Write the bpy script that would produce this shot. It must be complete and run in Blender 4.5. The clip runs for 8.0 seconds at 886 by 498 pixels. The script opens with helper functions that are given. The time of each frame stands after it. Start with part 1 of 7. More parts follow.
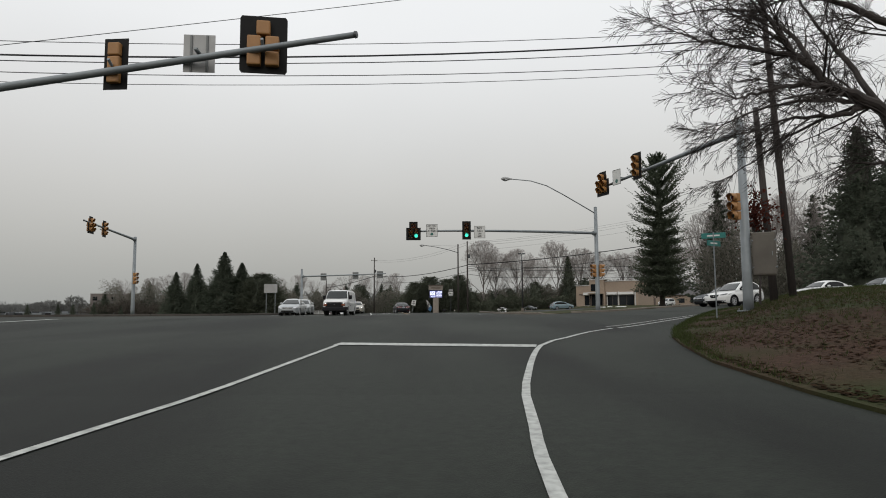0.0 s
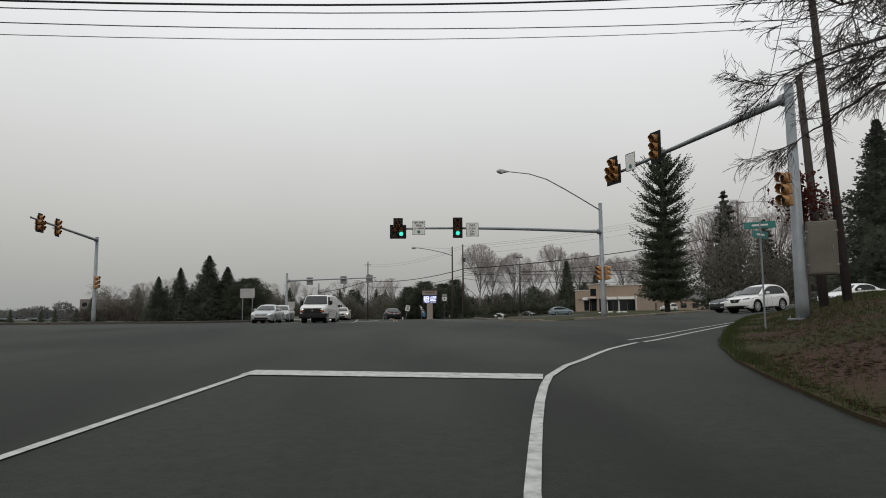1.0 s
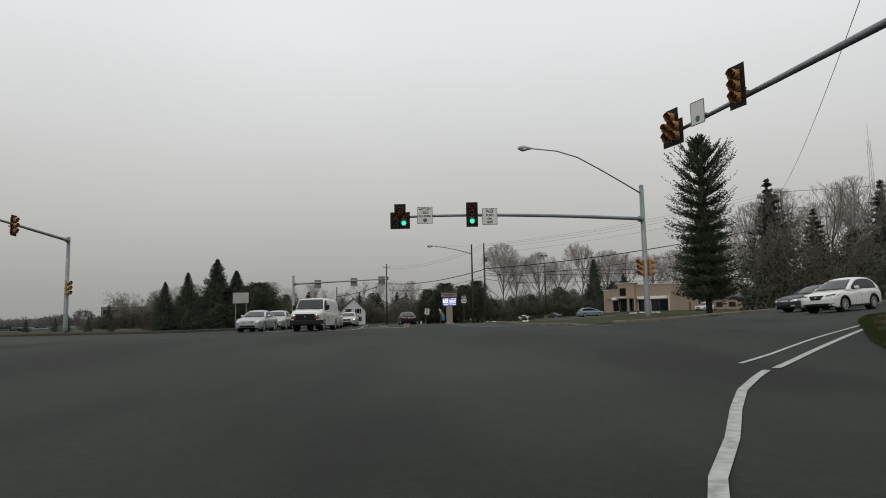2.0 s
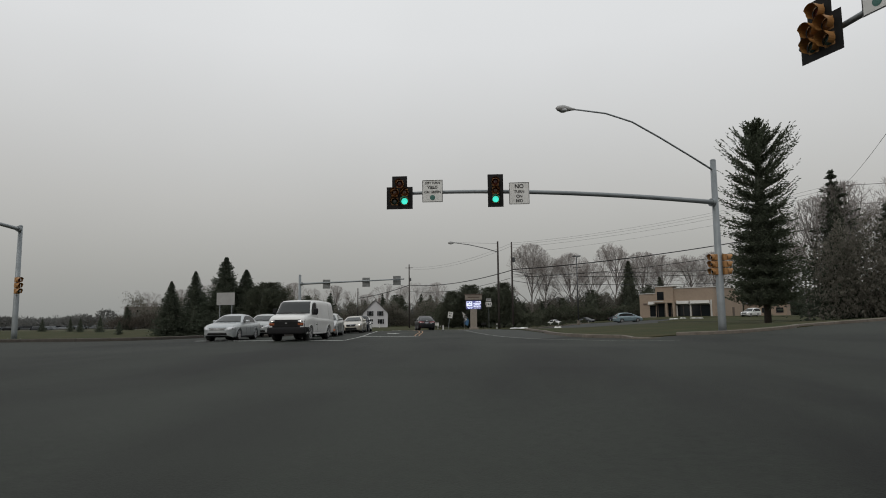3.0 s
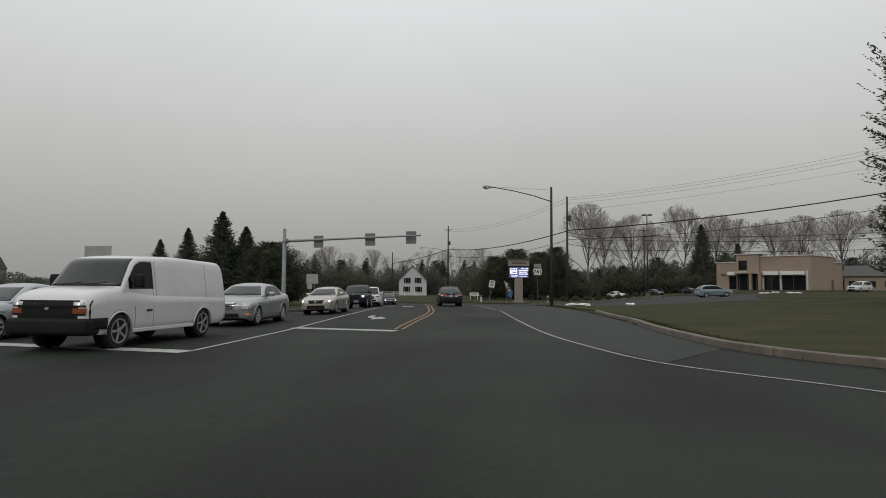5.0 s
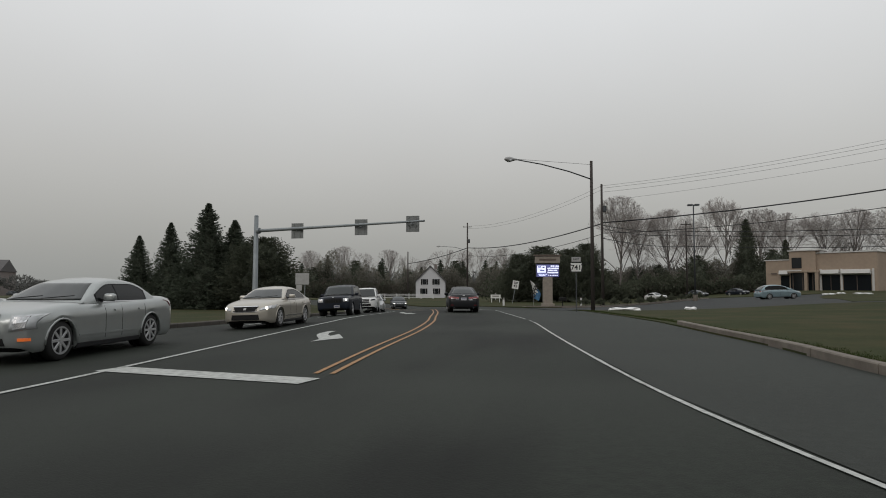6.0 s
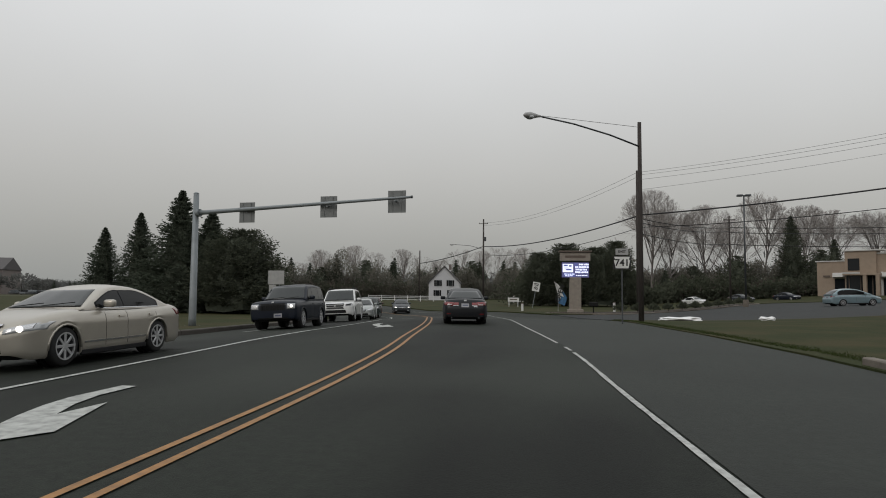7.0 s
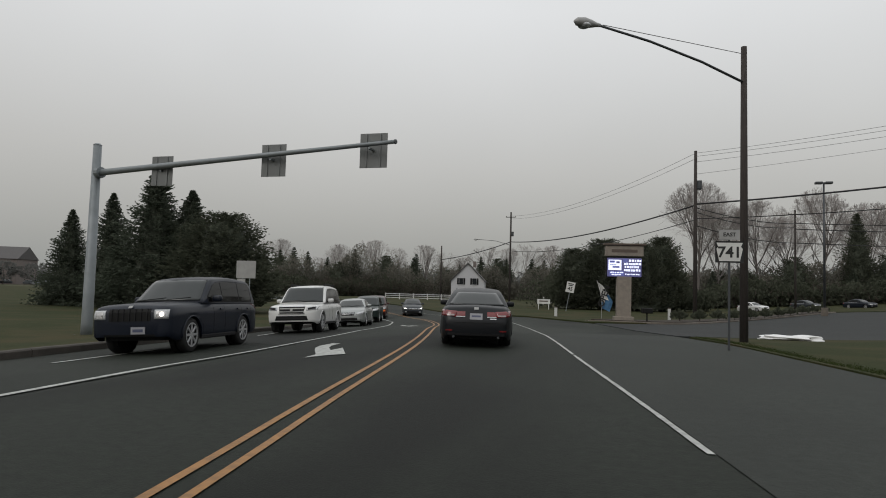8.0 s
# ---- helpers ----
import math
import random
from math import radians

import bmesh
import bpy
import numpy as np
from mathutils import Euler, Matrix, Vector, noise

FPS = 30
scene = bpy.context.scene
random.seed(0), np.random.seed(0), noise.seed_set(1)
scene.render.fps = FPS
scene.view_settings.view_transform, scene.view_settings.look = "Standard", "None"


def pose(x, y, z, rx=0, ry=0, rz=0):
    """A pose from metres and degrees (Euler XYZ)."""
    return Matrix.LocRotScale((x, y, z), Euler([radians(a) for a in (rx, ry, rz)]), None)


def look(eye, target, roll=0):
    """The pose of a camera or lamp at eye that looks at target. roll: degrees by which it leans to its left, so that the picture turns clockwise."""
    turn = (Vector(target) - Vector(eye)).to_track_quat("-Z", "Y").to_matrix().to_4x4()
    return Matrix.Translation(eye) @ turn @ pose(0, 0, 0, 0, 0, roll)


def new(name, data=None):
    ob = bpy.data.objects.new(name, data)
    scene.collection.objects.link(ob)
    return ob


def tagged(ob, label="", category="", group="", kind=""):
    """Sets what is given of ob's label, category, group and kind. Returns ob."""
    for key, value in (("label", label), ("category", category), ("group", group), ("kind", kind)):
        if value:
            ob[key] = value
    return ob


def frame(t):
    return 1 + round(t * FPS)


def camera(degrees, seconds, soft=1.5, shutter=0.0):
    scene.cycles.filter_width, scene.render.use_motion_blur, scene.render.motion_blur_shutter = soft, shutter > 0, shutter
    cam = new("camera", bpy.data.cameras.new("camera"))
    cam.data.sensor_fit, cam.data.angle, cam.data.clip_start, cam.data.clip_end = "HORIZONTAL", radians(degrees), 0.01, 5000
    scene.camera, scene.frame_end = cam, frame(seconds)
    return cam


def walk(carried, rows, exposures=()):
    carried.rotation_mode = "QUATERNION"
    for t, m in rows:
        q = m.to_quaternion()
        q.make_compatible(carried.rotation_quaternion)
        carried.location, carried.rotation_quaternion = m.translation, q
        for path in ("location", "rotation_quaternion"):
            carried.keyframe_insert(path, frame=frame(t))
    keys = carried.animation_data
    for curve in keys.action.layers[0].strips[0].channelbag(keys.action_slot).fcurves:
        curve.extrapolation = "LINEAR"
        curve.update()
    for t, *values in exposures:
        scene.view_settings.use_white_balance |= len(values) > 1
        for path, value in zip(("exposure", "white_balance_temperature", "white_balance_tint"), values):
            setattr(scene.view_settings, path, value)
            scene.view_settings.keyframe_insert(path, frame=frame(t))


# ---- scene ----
from mathutils.bvhtree import BVHTree

cam = camera(69.6, 8.0, soft=1.0)
PATH = [
    (0, (1.377, -2.069, 0.634), (1.354, -0.077, 0.816), -0.3),
    (0.5, (1.604, -0.072, 0.662), (1.6, 1.919, 0.849), -0.5),
    (1, (1.886, 2.679, 0.717), (1.871, 4.669, 0.915), -0.4),
    (1.5, (2.167, 5.876, 0.766), (2.136, 7.868, 0.938), -0.7),
    (2, (2.401, 9.441, 0.814), (2.314, 11.428, 1.021), -1.2),
    (3.3, (2.578, 20.246, 1.152), (2.387, 22.224, 1.37), -0.3),
    (3.5, (2.573, 22.07, 1.21), (2.37, 24.047, 1.43), -0.1),
    (4, (2.553, 26.754, 1.363), (2.316, 28.732, 1.54), 0.4),
    (4.5, (2.456, 31.321, 1.435), (2.179, 33.297, 1.569), 0.5),
    (4.7, (2.452, 33.264, 1.435), (2.152, 35.238, 1.555), 0.5),
    (5.8, (1.317, 45.165, 1.31), (0.936, 47.125, 1.42), -0.1),
    (6, (1.147, 47.36, 1.28), (0.751, 49.317, 1.4), 0.1),
    (6.2, (0.967, 49.495, 1.255), (0.559, 51.45, 1.374), 0.0),
    (6.5, (0.677, 52.642, 1.264), (0.251, 54.592, 1.389), 0.1),
    (7, (0.11, 57.805, 1.278), (-0.345, 59.748, 1.403), 0.5),
    (7.5, (-0.68, 62.91, 1.298), (-1.173, 64.844, 1.426), 1.3),
    (8, (-1.496, 67.896, 1.331), (-2.034, 69.819, 1.449), 1.6),
]
EXPOSURES = [(0.0, 0.15), (2.0, 0.0), (3.5, -0.13), (4.5, -0.12), (8.0, -0.06)]
walk(cam, [(t, look(eye, target, roll)) for t, eye, target, roll in PATH], EXPOSURES)

# ---- sky and light: a flat, bright overcast ----
SUN_EL, SUN_ROT = radians(38), radians(200)
world = bpy.data.worlds.new("overcast_sky")
scene.world = world
world.use_nodes = True
wt = world.node_tree
wt.nodes.clear()
w_out = wt.nodes.new("ShaderNodeOutputWorld")
w_bg = wt.nodes.new("ShaderNodeBackground")
w_sky = wt.nodes.new("ShaderNodeTexSky")
w_sky.sky_type = "NISHITA"
w_sky.sun_disc = False
w_sky.sun_elevation, w_sky.sun_rotation = SUN_EL, SUN_ROT
w_sky.air_density, w_sky.dust_density = 2.0, 6.0
w_sky_dim = wt.nodes.new("ShaderNodeVectorMath")
w_sky_dim.operation = "SCALE"
w_sky_dim.inputs["Scale"].default_value = 0.07
w_co = wt.nodes.new("ShaderNodeTexCoord")
w_sep = wt.nodes.new("ShaderNodeSeparateXYZ")
w_ramp = wt.nodes.new("ShaderNodeValToRGB")
cr = w_ramp.color_ramp
cr.elements[0].position, cr.elements[0].color = 0.0, (0.348, 0.356, 0.342, 1)
cr.elements[1].position, cr.elements[1].color = 1.0, (1.13, 1.17, 1.18, 1)
for p, c in ((0.06, (0.422, 0.425, 0.408)), (0.18, (0.584, 0.58, 0.567)), (0.40, (0.84, 0.848, 0.855))):
    cr.elements.new(p).color = (*c, 1)
w_noise = wt.nodes.new("ShaderNodeTexNoise")
w_noise.inputs["Scale"].default_value = 2.2
w_noise.inputs["Detail"].default_value = 4
w_nr = wt.nodes.new("ShaderNodeMapRange")
w_nr.inputs["To Min"].default_value, w_nr.inputs["To Max"].default_value = 0.93, 1.06
w_mul = wt.nodes.new("ShaderNodeVectorMath")
w_mul.operation = "MULTIPLY"
w_mix = wt.nodes.new("ShaderNodeMixRGB")
w_mix.inputs["Fac"].default_value = 0.10
wt.links.new(w_co.outputs["Generated"], w_sep.inputs[0])
wt.links.new(w_sep.outputs["Z"], w_ramp.inputs["Fac"])
wt.links.new(w_co.outputs["Generated"], w_noise.inputs["Vector"])
wt.links.new(w_noise.outputs["Fac"], w_nr.inputs["Value"])
wt.links.new(w_ramp.outputs["Color"], w_mul.inputs[0])
wt.links.new(w_nr.outputs["Result"], w_mul.inputs[1])
wt.links.new(w_sky.outputs["Color"], w_sky_dim.inputs[0])
wt.links.new(w_mul.outputs[0], w_mix.inputs["Color1"])
wt.links.new(w_sky_dim.outputs[0], w_mix.inputs["Color2"])
wt.links.new(w_mix.outputs["Color"], w_bg.inputs["Color"])
w_bg.inputs["Strength"].default_value = 1.0
wt.links.new(w_bg.outputs[0], w_out.inputs["Surface"])

sun = new("sun", bpy.data.lights.new("sun", "SUN"))
sun.data.energy, sun.data.angle, sun.data.color = 0.5, radians(25), (1.0, 0.97, 0.94)
sun.matrix_world = look((0, 0, 60), (0 + math.sin(SUN_ROT) * -40, -40 * math.cos(SUN_ROT), 60 - 40 * math.tan(SUN_EL)))


# ---- materials ----
def material(name, color, rough=0.7, metal=0.0, vary=0.12, scale=6.0, bump=0.0, bump_scale=40.0, coat=0.0,
             second=None, second_scale=0.4, second_amount=0.5, random_amount=0.0, stretch=(1, 1, 1), spec=0.5, second_stretch=None, third=None, second_range=(0.42, 0.66)):
    """A principled surface with a fine grain, a second colour in large blotches, and relief."""
    m = bpy.data.materials.new(name)
    m.use_nodes = True
    nt = m.node_tree
    b = nt.nodes["Principled BSDF"]
    b.inputs["Roughness"].default_value = rough
    b.inputs["Metallic"].default_value = metal
    b.inputs["Coat Weight"].default_value = coat
    b.inputs["Specular IOR Level"].default_value = spec
    co = nt.nodes.new("ShaderNodeTexCoord")
    mp = nt.nodes.new("ShaderNodeMapping")
    mp.inputs["Scale"].default_value = stretch
    nt.links.new(co.outputs["Object"], mp.inputs["Vector"])
    n1 = nt.nodes.new("ShaderNodeTexNoise")
    n1.inputs["Scale"].default_value = scale
    n1.inputs["Detail"].default_value = 6
    nt.links.new(mp.outputs[0], n1.inputs["Vector"])
    col = nt.nodes.new("ShaderNodeMixRGB")
    col.inputs["Color1"].default_value = (*[max(0, c * (1 - 2 * vary)) for c in color], 1)
    col.inputs["Color2"].default_value = (*[min(1, c * (1 + 2 * vary)) for c in color], 1)
    nt.links.new(n1.outputs["Fac"], col.inputs["Fac"])
    last = col.outputs[0]
    if second:
        n2 = nt.nodes.new("ShaderNodeTexNoise")
        n2.inputs["Scale"].default_value = second_scale
        n2.inputs["Detail"].default_value = 5
        if second_stretch:
            mp2 = nt.nodes.new("ShaderNodeMapping")
            mp2.inputs["Scale"].default_value = second_stretch
            nt.links.new(co.outputs["Object"], mp2.inputs["Vector"])
            nt.links.new(mp2.outputs[0], n2.inputs["Vector"])
        else:
            nt.links.new(mp.outputs[0], n2.inputs["Vector"])
        r2 = nt.nodes.new("ShaderNodeMapRange")
        r2.inputs["From Min"].default_value, r2.inputs["From Max"].default_value = second_range
        r2.inputs["To Max"].default_value = second_amount
        nt.links.new(n2.outputs["Fac"], r2.inputs["Value"])
        mx = nt.nodes.new("ShaderNodeMixRGB")
        mx.inputs["Color2"].default_value = (*second, 1)
        nt.links.new(r2.outputs[0], mx.inputs["Fac"])
        nt.links.new(last, mx.inputs["Color1"])
        last = mx.outputs[0]
    if third:
        n4 = nt.nodes.new("ShaderNodeTexNoise")
        n4.inputs["Scale"].default_value = 0.07
        n4.inputs["Detail"].default_value = 3
        nt.links.new(co.outputs["Object"], n4.inputs["Vector"])
        r4 = nt.nodes.new("ShaderNodeMapRange")
        r4.inputs["From Min"].default_value, r4.inputs["From Max"].default_value = 0.50, 0.62
        r4.inputs["To Max"].default_value = 0.6
        nt.links.new(n4.outputs["Fac"], r4.inputs["Value"])
        mx4 = nt.nodes.new("ShaderNodeMixRGB")
        mx4.inputs["Color2"].default_value = (*third, 1)
        nt.links.new(r4.outputs[0], mx4.inputs["Fac"])
        nt.links.new(last, mx4.inputs["Color1"])
        last = mx4.outputs[0]
    if random_amount:
        ob = nt.nodes.new("ShaderNodeObjectInfo")
        rr = nt.nodes.new("ShaderNodeMapRange")
        rr.inputs["To Min"].default_value, rr.inputs["To Max"].default_value = 1 - random_amount, 1 + random_amount
        nt.links.new(ob.outputs["Random"], rr.inputs["Value"])
        vm = nt.nodes.new("ShaderNodeVectorMath")
        vm.operation = "MULTIPLY"
        nt.links.new(last, vm.inputs[0])
        nt.links.new(rr.outputs[0], vm.inputs[1])
        last = vm.outputs[0]
    nt.links.new(last, b.inputs["Base Color"])
    if bump:
        n3 = nt.nodes.new("ShaderNodeTexNoise")
        n3.inputs["Scale"].default_value = bump_scale
        n3.inputs["Detail"].default_value = 4
        nt.links.new(mp.outputs[0], n3.inputs["Vector"])
        bp = nt.nodes.new("ShaderNodeBump")
        bp.inputs["Strength"].default_value = bump
        bp.inputs["Distance"].default_value = 0.02
        nt.links.new(n3.outputs["Fac"], bp.inputs["Height"])
        nt.links.new(bp.outputs[0], b.inputs["Normal"])
    return m


def glowing(name, color, strength):
    m = bpy.data.materials.new(name)
    m.use_nodes = True
    b = m.node_tree.nodes["Principled BSDF"]
    b.inputs["Base Color"].default_value = (*color, 1)
    b.inputs["Emission Color"].default_value = (*color, 1)
    b.inputs["Emission Strength"].default_value = strength
    return m


def leafy(name, color, vary=0.35):
    """Foliage, each clump a little different, letting some light through."""
    m = bpy.data.materials.new(name)
    m.use_nodes = True
    nt = m.node_tree
    b = nt.nodes["Principled BSDF"]
    b.inputs["Roughness"].default_value = 0.9
    b.inputs["Specular IOR Level"].default_value = 0.05
    g = nt.nodes.new("ShaderNodeNewGeometry")
    mx = nt.nodes.new("ShaderNodeMixRGB")
    mx.inputs["Color1"].default_value = (*[c * (1 - vary) for c in color], 1)
    mx.inputs["Color2"].default_value = (*[c * (1 + vary) for c in color], 1)
    nt.links.new(g.outputs["Random Per Island"], mx.inputs["Fac"])
    nt.links.new(mx.outputs[0], b.inputs["Base Color"])
    tr = nt.nodes.new("ShaderNodeBsdfTranslucent")
    nt.links.new(mx.outputs[0], tr.inputs["Color"])
    ms = nt.nodes.new("ShaderNodeMixShader")
    ms.inputs["Fac"].default_value = 0.5
    nt.links.new(b.outputs[0], ms.inputs[1])
    nt.links.new(tr.outputs[0], ms.inputs[2])
    nt.links.new(ms.outputs[0], nt.nodes["Material Output"].inputs["Surface"])
    return m


def glass_material(name, color, rough=0.06, spec=0.30):
    m = bpy.data.materials.new(name)
    m.use_nodes = True
    b = m.node_tree.nodes["Principled BSDF"]
    b.inputs["Base Color"].default_value = (*color, 1)
    b.inputs["Roughness"].default_value = rough
    b.inputs["Specular IOR Level"].default_value = spec
    b.inputs["Coat Weight"].default_value = 0.05
    b.inputs["Coat Roughness"].default_value = 0.03
    return m


M_ASPHALT = material("damp_asphalt", (0.0168, 0.0201, 0.0158), 0.74, vary=0.30, scale=9, bump=0.35, bump_scale=60,
                     second=(0.0060, 0.0070, 0.0058), second_scale=0.34, second_amount=0.9, spec=0.165, second_stretch=(1, 0.22, 1), third=(0.032, 0.036, 0.030), second_range=(0.44, 0.60))
M_LOT = material("old_asphalt", (0.026, 0.028, 0.028), 0.75, vary=0.25, scale=5, bump=0.3, second=(0.017, 0.018, 0.018), second_scale=0.2, spec=0.2)
M_SHOULDER = material("shoulder_asphalt", (0.0215, 0.0250, 0.0208), 0.74, vary=0.32, scale=9, bump=0.35, bump_scale=60, second=(0.015, 0.017, 0.0145), second_scale=0.35, second_amount=0.6, spec=0.25)
M_GRASS = material("winter_grass", (0.031, 0.037, 0.015), 0.95, vary=0.3, scale=14, bump=0.35, bump_scale=30,
                   second=(0.056, 0.048, 0.024), second_scale=0.35, second_amount=0.85, spec=0.1)
M_LITTER = material("leaf_litter", (0.044, 0.026, 0.018), 0.95, vary=0.4, scale=11, bump=0.5, bump_scale=22,
                    second=(0.026, 0.032, 0.011), second_scale=0.30, second_amount=1.0, spec=0.1)
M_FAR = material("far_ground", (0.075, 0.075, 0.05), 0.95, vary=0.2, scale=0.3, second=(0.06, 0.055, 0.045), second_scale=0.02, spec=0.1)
M_KERB = material("worn_concrete_kerb", (0.145, 0.125, 0.104), 0.85, vary=0.25, scale=4, bump=0.4, second=(0.085, 0.068, 0.054), second_scale=0.9)
M_KERB_DARK = material("dark_weathered_kerb", (0.060, 0.052, 0.044), 0.9, vary=0.25, scale=4, bump=0.4, second=(0.035, 0.03, 0.026), second_scale=0.7)
M_WHITE_LINE = material("white_road_paint", (0.40, 0.41, 0.39), 0.6, vary=0.14, scale=8, second=(0.11, 0.11, 0.105), second_scale=8.5, second_amount=0.55)
M_YELLOW_LINE = material("yellow_road_paint", (0.30, 0.145, 0.042), 0.6, vary=0.14, scale=8, second=(0.11, 0.06, 0.025), second_scale=8.5, second_amount=0.55)
M_STEEL = material("galvanised_steel", (0.215, 0.235, 0.245), 0.5, 0.35, vary=0.12, scale=3, second=(0.135, 0.15, 0.16), second_scale=0.8)
M_DARKSTEEL = material("dark_steel", (0.06, 0.065, 0.07), 0.5, 0.3, vary=0.15)
M_SIGNBACK = material("dull_sign_back", (0.165, 0.172, 0.17), 0.6, 0.1, vary=0.12, scale=3)
M_ALU = material("bare_aluminium", (0.33, 0.33, 0.325), 0.5, 0.15, vary=0.15, scale=4, second=(0.24, 0.235, 0.23), second_scale=2)
M_WOODPOLE = material("dark_pole_wood", (0.040, 0.033, 0.030), 0.9, vary=0.3, scale=3, bump=0.5, bump_scale=12, stretch=(8, 8, 1))
M_SIGNAL = material("signal_yellow", (0.32, 0.155, 0.05), 0.5, vary=0.12, scale=5, second=(0.25, 0.12, 0.03), second_scale=2)
M_BLACK = material("matt_black", (0.010, 0.010, 0.010), 0.7, vary=0.2, spec=0.2)
M_LENS_RED = material("unlit_red_lens", (0.06, 0.012, 0.008), 0.25, vary=0.1)
M_LENS_AMBER = material("unlit_amber_lens", (0.09, 0.035, 0.008), 0.25, vary=0.1)
M_LENS_GREEN_OFF = material("unlit_green_lens", (0.01, 0.03, 0.025), 0.25, vary=0.1)
M_GREEN_LIT = glowing("lit_green_lens", (0.06, 0.80, 0.62), 1.0)
M_SIGN_WHITE = material("sign_white", (0.62, 0.62, 0.60), 0.5, vary=0.05, scale=3, second=(0.48, 0.48, 0.46), second_scale=2)
M_SIGN_BLACK = material("sign_black", (0.015, 0.015, 0.015), 0.5, vary=0.05)
M_SIGN_GREEN = material("sign_green", (0.02, 0.17, 0.15), 0.45, vary=0.08)
M_SIGN_DOT = material("green_disc", (0.03, 0.12, 0.10), 0.45, vary=0.08)
M_BARK = material("bark", (0.055, 0.045, 0.038), 0.95, vary=0.3, scale=4, bump=0.6, stretch=(4, 4, 1))
# Far trunks and twigs: base colours lifted to carry the distance haze.
M_HAZEDBARK = material("hazed_far_bark", (0.13, 0.115, 0.106), 0.95, vary=0.25, scale=2, stretch=(3, 3, 1))
M_HAZEDTWIG = material("hazed_twigs", (0.27, 0.245, 0.232), 0.95, vary=0.2)
M_OAK = material("oak_bark", (0.040, 0.033, 0.030), 0.95, vary=0.25, scale=4)
M_SPRUCE = leafy("spruce_needles", (0.098, 0.114, 0.086), 0.2)
M_PINE = leafy("pine_needles", (0.103, 0.119, 0.084), 0.2)
M_YEW = leafy("dark_evergreen", (0.098, 0.107, 0.078), 0.2)
M_SHRUB = leafy("winter_brush", (0.120, 0.106, 0.090), 0.3)
# Horizon woods: this pale tone is distance haze painted into the needles' colour.
M_HAZYWOOD = leafy("hazed_far_woods", (0.17, 0.172, 0.165), 0.15)
# Wood edges: grey-brown, lightened so that the colour itself holds the haze.
M_HAZEDEDGE = leafy("hazed_wood_edge", (0.205, 0.195, 0.165), 0.25)
M_OAKLEAF = leafy("dry_oak_leaves", (0.09, 0.030, 0.022))
M_CORE = material("crown_core_green", (0.052, 0.060, 0.043), 1.0, vary=0.3)
M_TYRE = material("tyre_rubber", (0.012, 0.012, 0.012), 0.85, vary=0.2)
M_RIM = material("alloy_rim", (0.48, 0.48, 0.49), 0.32, 0.6, vary=0.1)
M_STEELRIM = material("steel_rim", (0.34, 0.34, 0.34), 0.45, 0.5, vary=0.1)
M_GLASS = glass_material("car_glass", (0.010, 0.013, 0.013), 0.05, 0.5)
# Side panes: darker and less mirroring than the windscreens.
M_SIDEGLASS = glass_material("dark_side_glass", (0.006, 0.007, 0.007), 0.04, 0.13)
M_TRIM = material("black_plastic_trim", (0.011, 0.011, 0.012), 0.7, vary=0.1, spec=0.2)
M_CHROME = material("chrome", (0.55, 0.55, 0.56), 0.18, 0.95, vary=0.04)
M_HEADLAMP = material("headlamp_glass", (0.42, 0.43, 0.44), 0.12, 0.2, vary=0.1, coat=0.8)
M_HEADLIT = glowing("lit_headlamp", (1.0, 0.94, 0.82), 3.0)
M_AMBER = material("amber_lens", (0.22, 0.055, 0.018), 0.25, vary=0.1)
M_AMBERLIT = glowing("lit_amber_lamp", (0.7, 0.15, 0.03), 0.28)
M_TAIL = material("tail_lamp_red", (0.16, 0.010, 0.012), 0.18, vary=0.1, coat=0.8)
M_TAILCLEAR = material("tail_lamp_clear", (0.32, 0.25, 0.25), 0.2, vary=0.1, coat=0.8)
M_PLATE = material("number_plate", (0.26, 0.26, 0.28), 0.5, vary=0.06)
M_PLATEBAR = material("plate_bar", (0.06, 0.07, 0.12), 0.5)
M_STUCCO = material("tan_stucco", (0.30, 0.235, 0.18), 0.9, vary=0.08, scale=2, second=(0.25, 0.19, 0.145), second_scale=0.3)
M_ROOFTRIM = material("pale_coping", (0.5, 0.49, 0.47), 0.7, vary=0.08)
M_WINDOW = glass_material("dark_window", (0.012, 0.014, 0.016))
M_SIDING = material("white_siding", (0.48, 0.48, 0.50), 0.75, vary=0.05, stretch=(1, 1, 14), scale=2)
M_ROOF = material("grey_shingle", (0.085, 0.08, 0.08), 0.9, vary=0.2, scale=5)
M_BRICK = material("far_brick", (0.17, 0.145, 0.135), 0.9, vary=0.1, scale=1.2)
M_SNOW = material("old_snow", (0.80, 0.80, 0.80), 0.7, vary=0.08, scale=5, bump=0.4, second=(0.5, 0.49, 0.47), second_scale=2, second_amount=0.4)
M_STONE = material("sign_stone", (0.23, 0.20, 0.17), 0.85, vary=0.15, scale=5, bump=0.4)
M_BROWN = material("sign_cap_brown", (0.10, 0.075, 0.06), 0.7, vary=0.1)
M_LED = glowing("led_white", (0.72, 0.76, 1.0), 1.0)
M_LED_DARK = glowing("led_dark_blue", (0.07, 0.08, 0.22), 1.0)
M_LED_MID = glowing("led_lilac", (0.055, 0.055, 0.13), 1.0)
M_FLAG_BLUE = material("banner_blue", (0.06, 0.16, 0.30), 0.8)
M_FENCE = material("white_fence_paint", (0.55, 0.55, 0.54), 0.7, vary=0.06)
M_CABLE = material("cable_black", (0.02, 0.02, 0.022), 0.7)
M_CABLE_GREY = material("cable_grey", (0.16, 0.16, 0.165), 0.7)
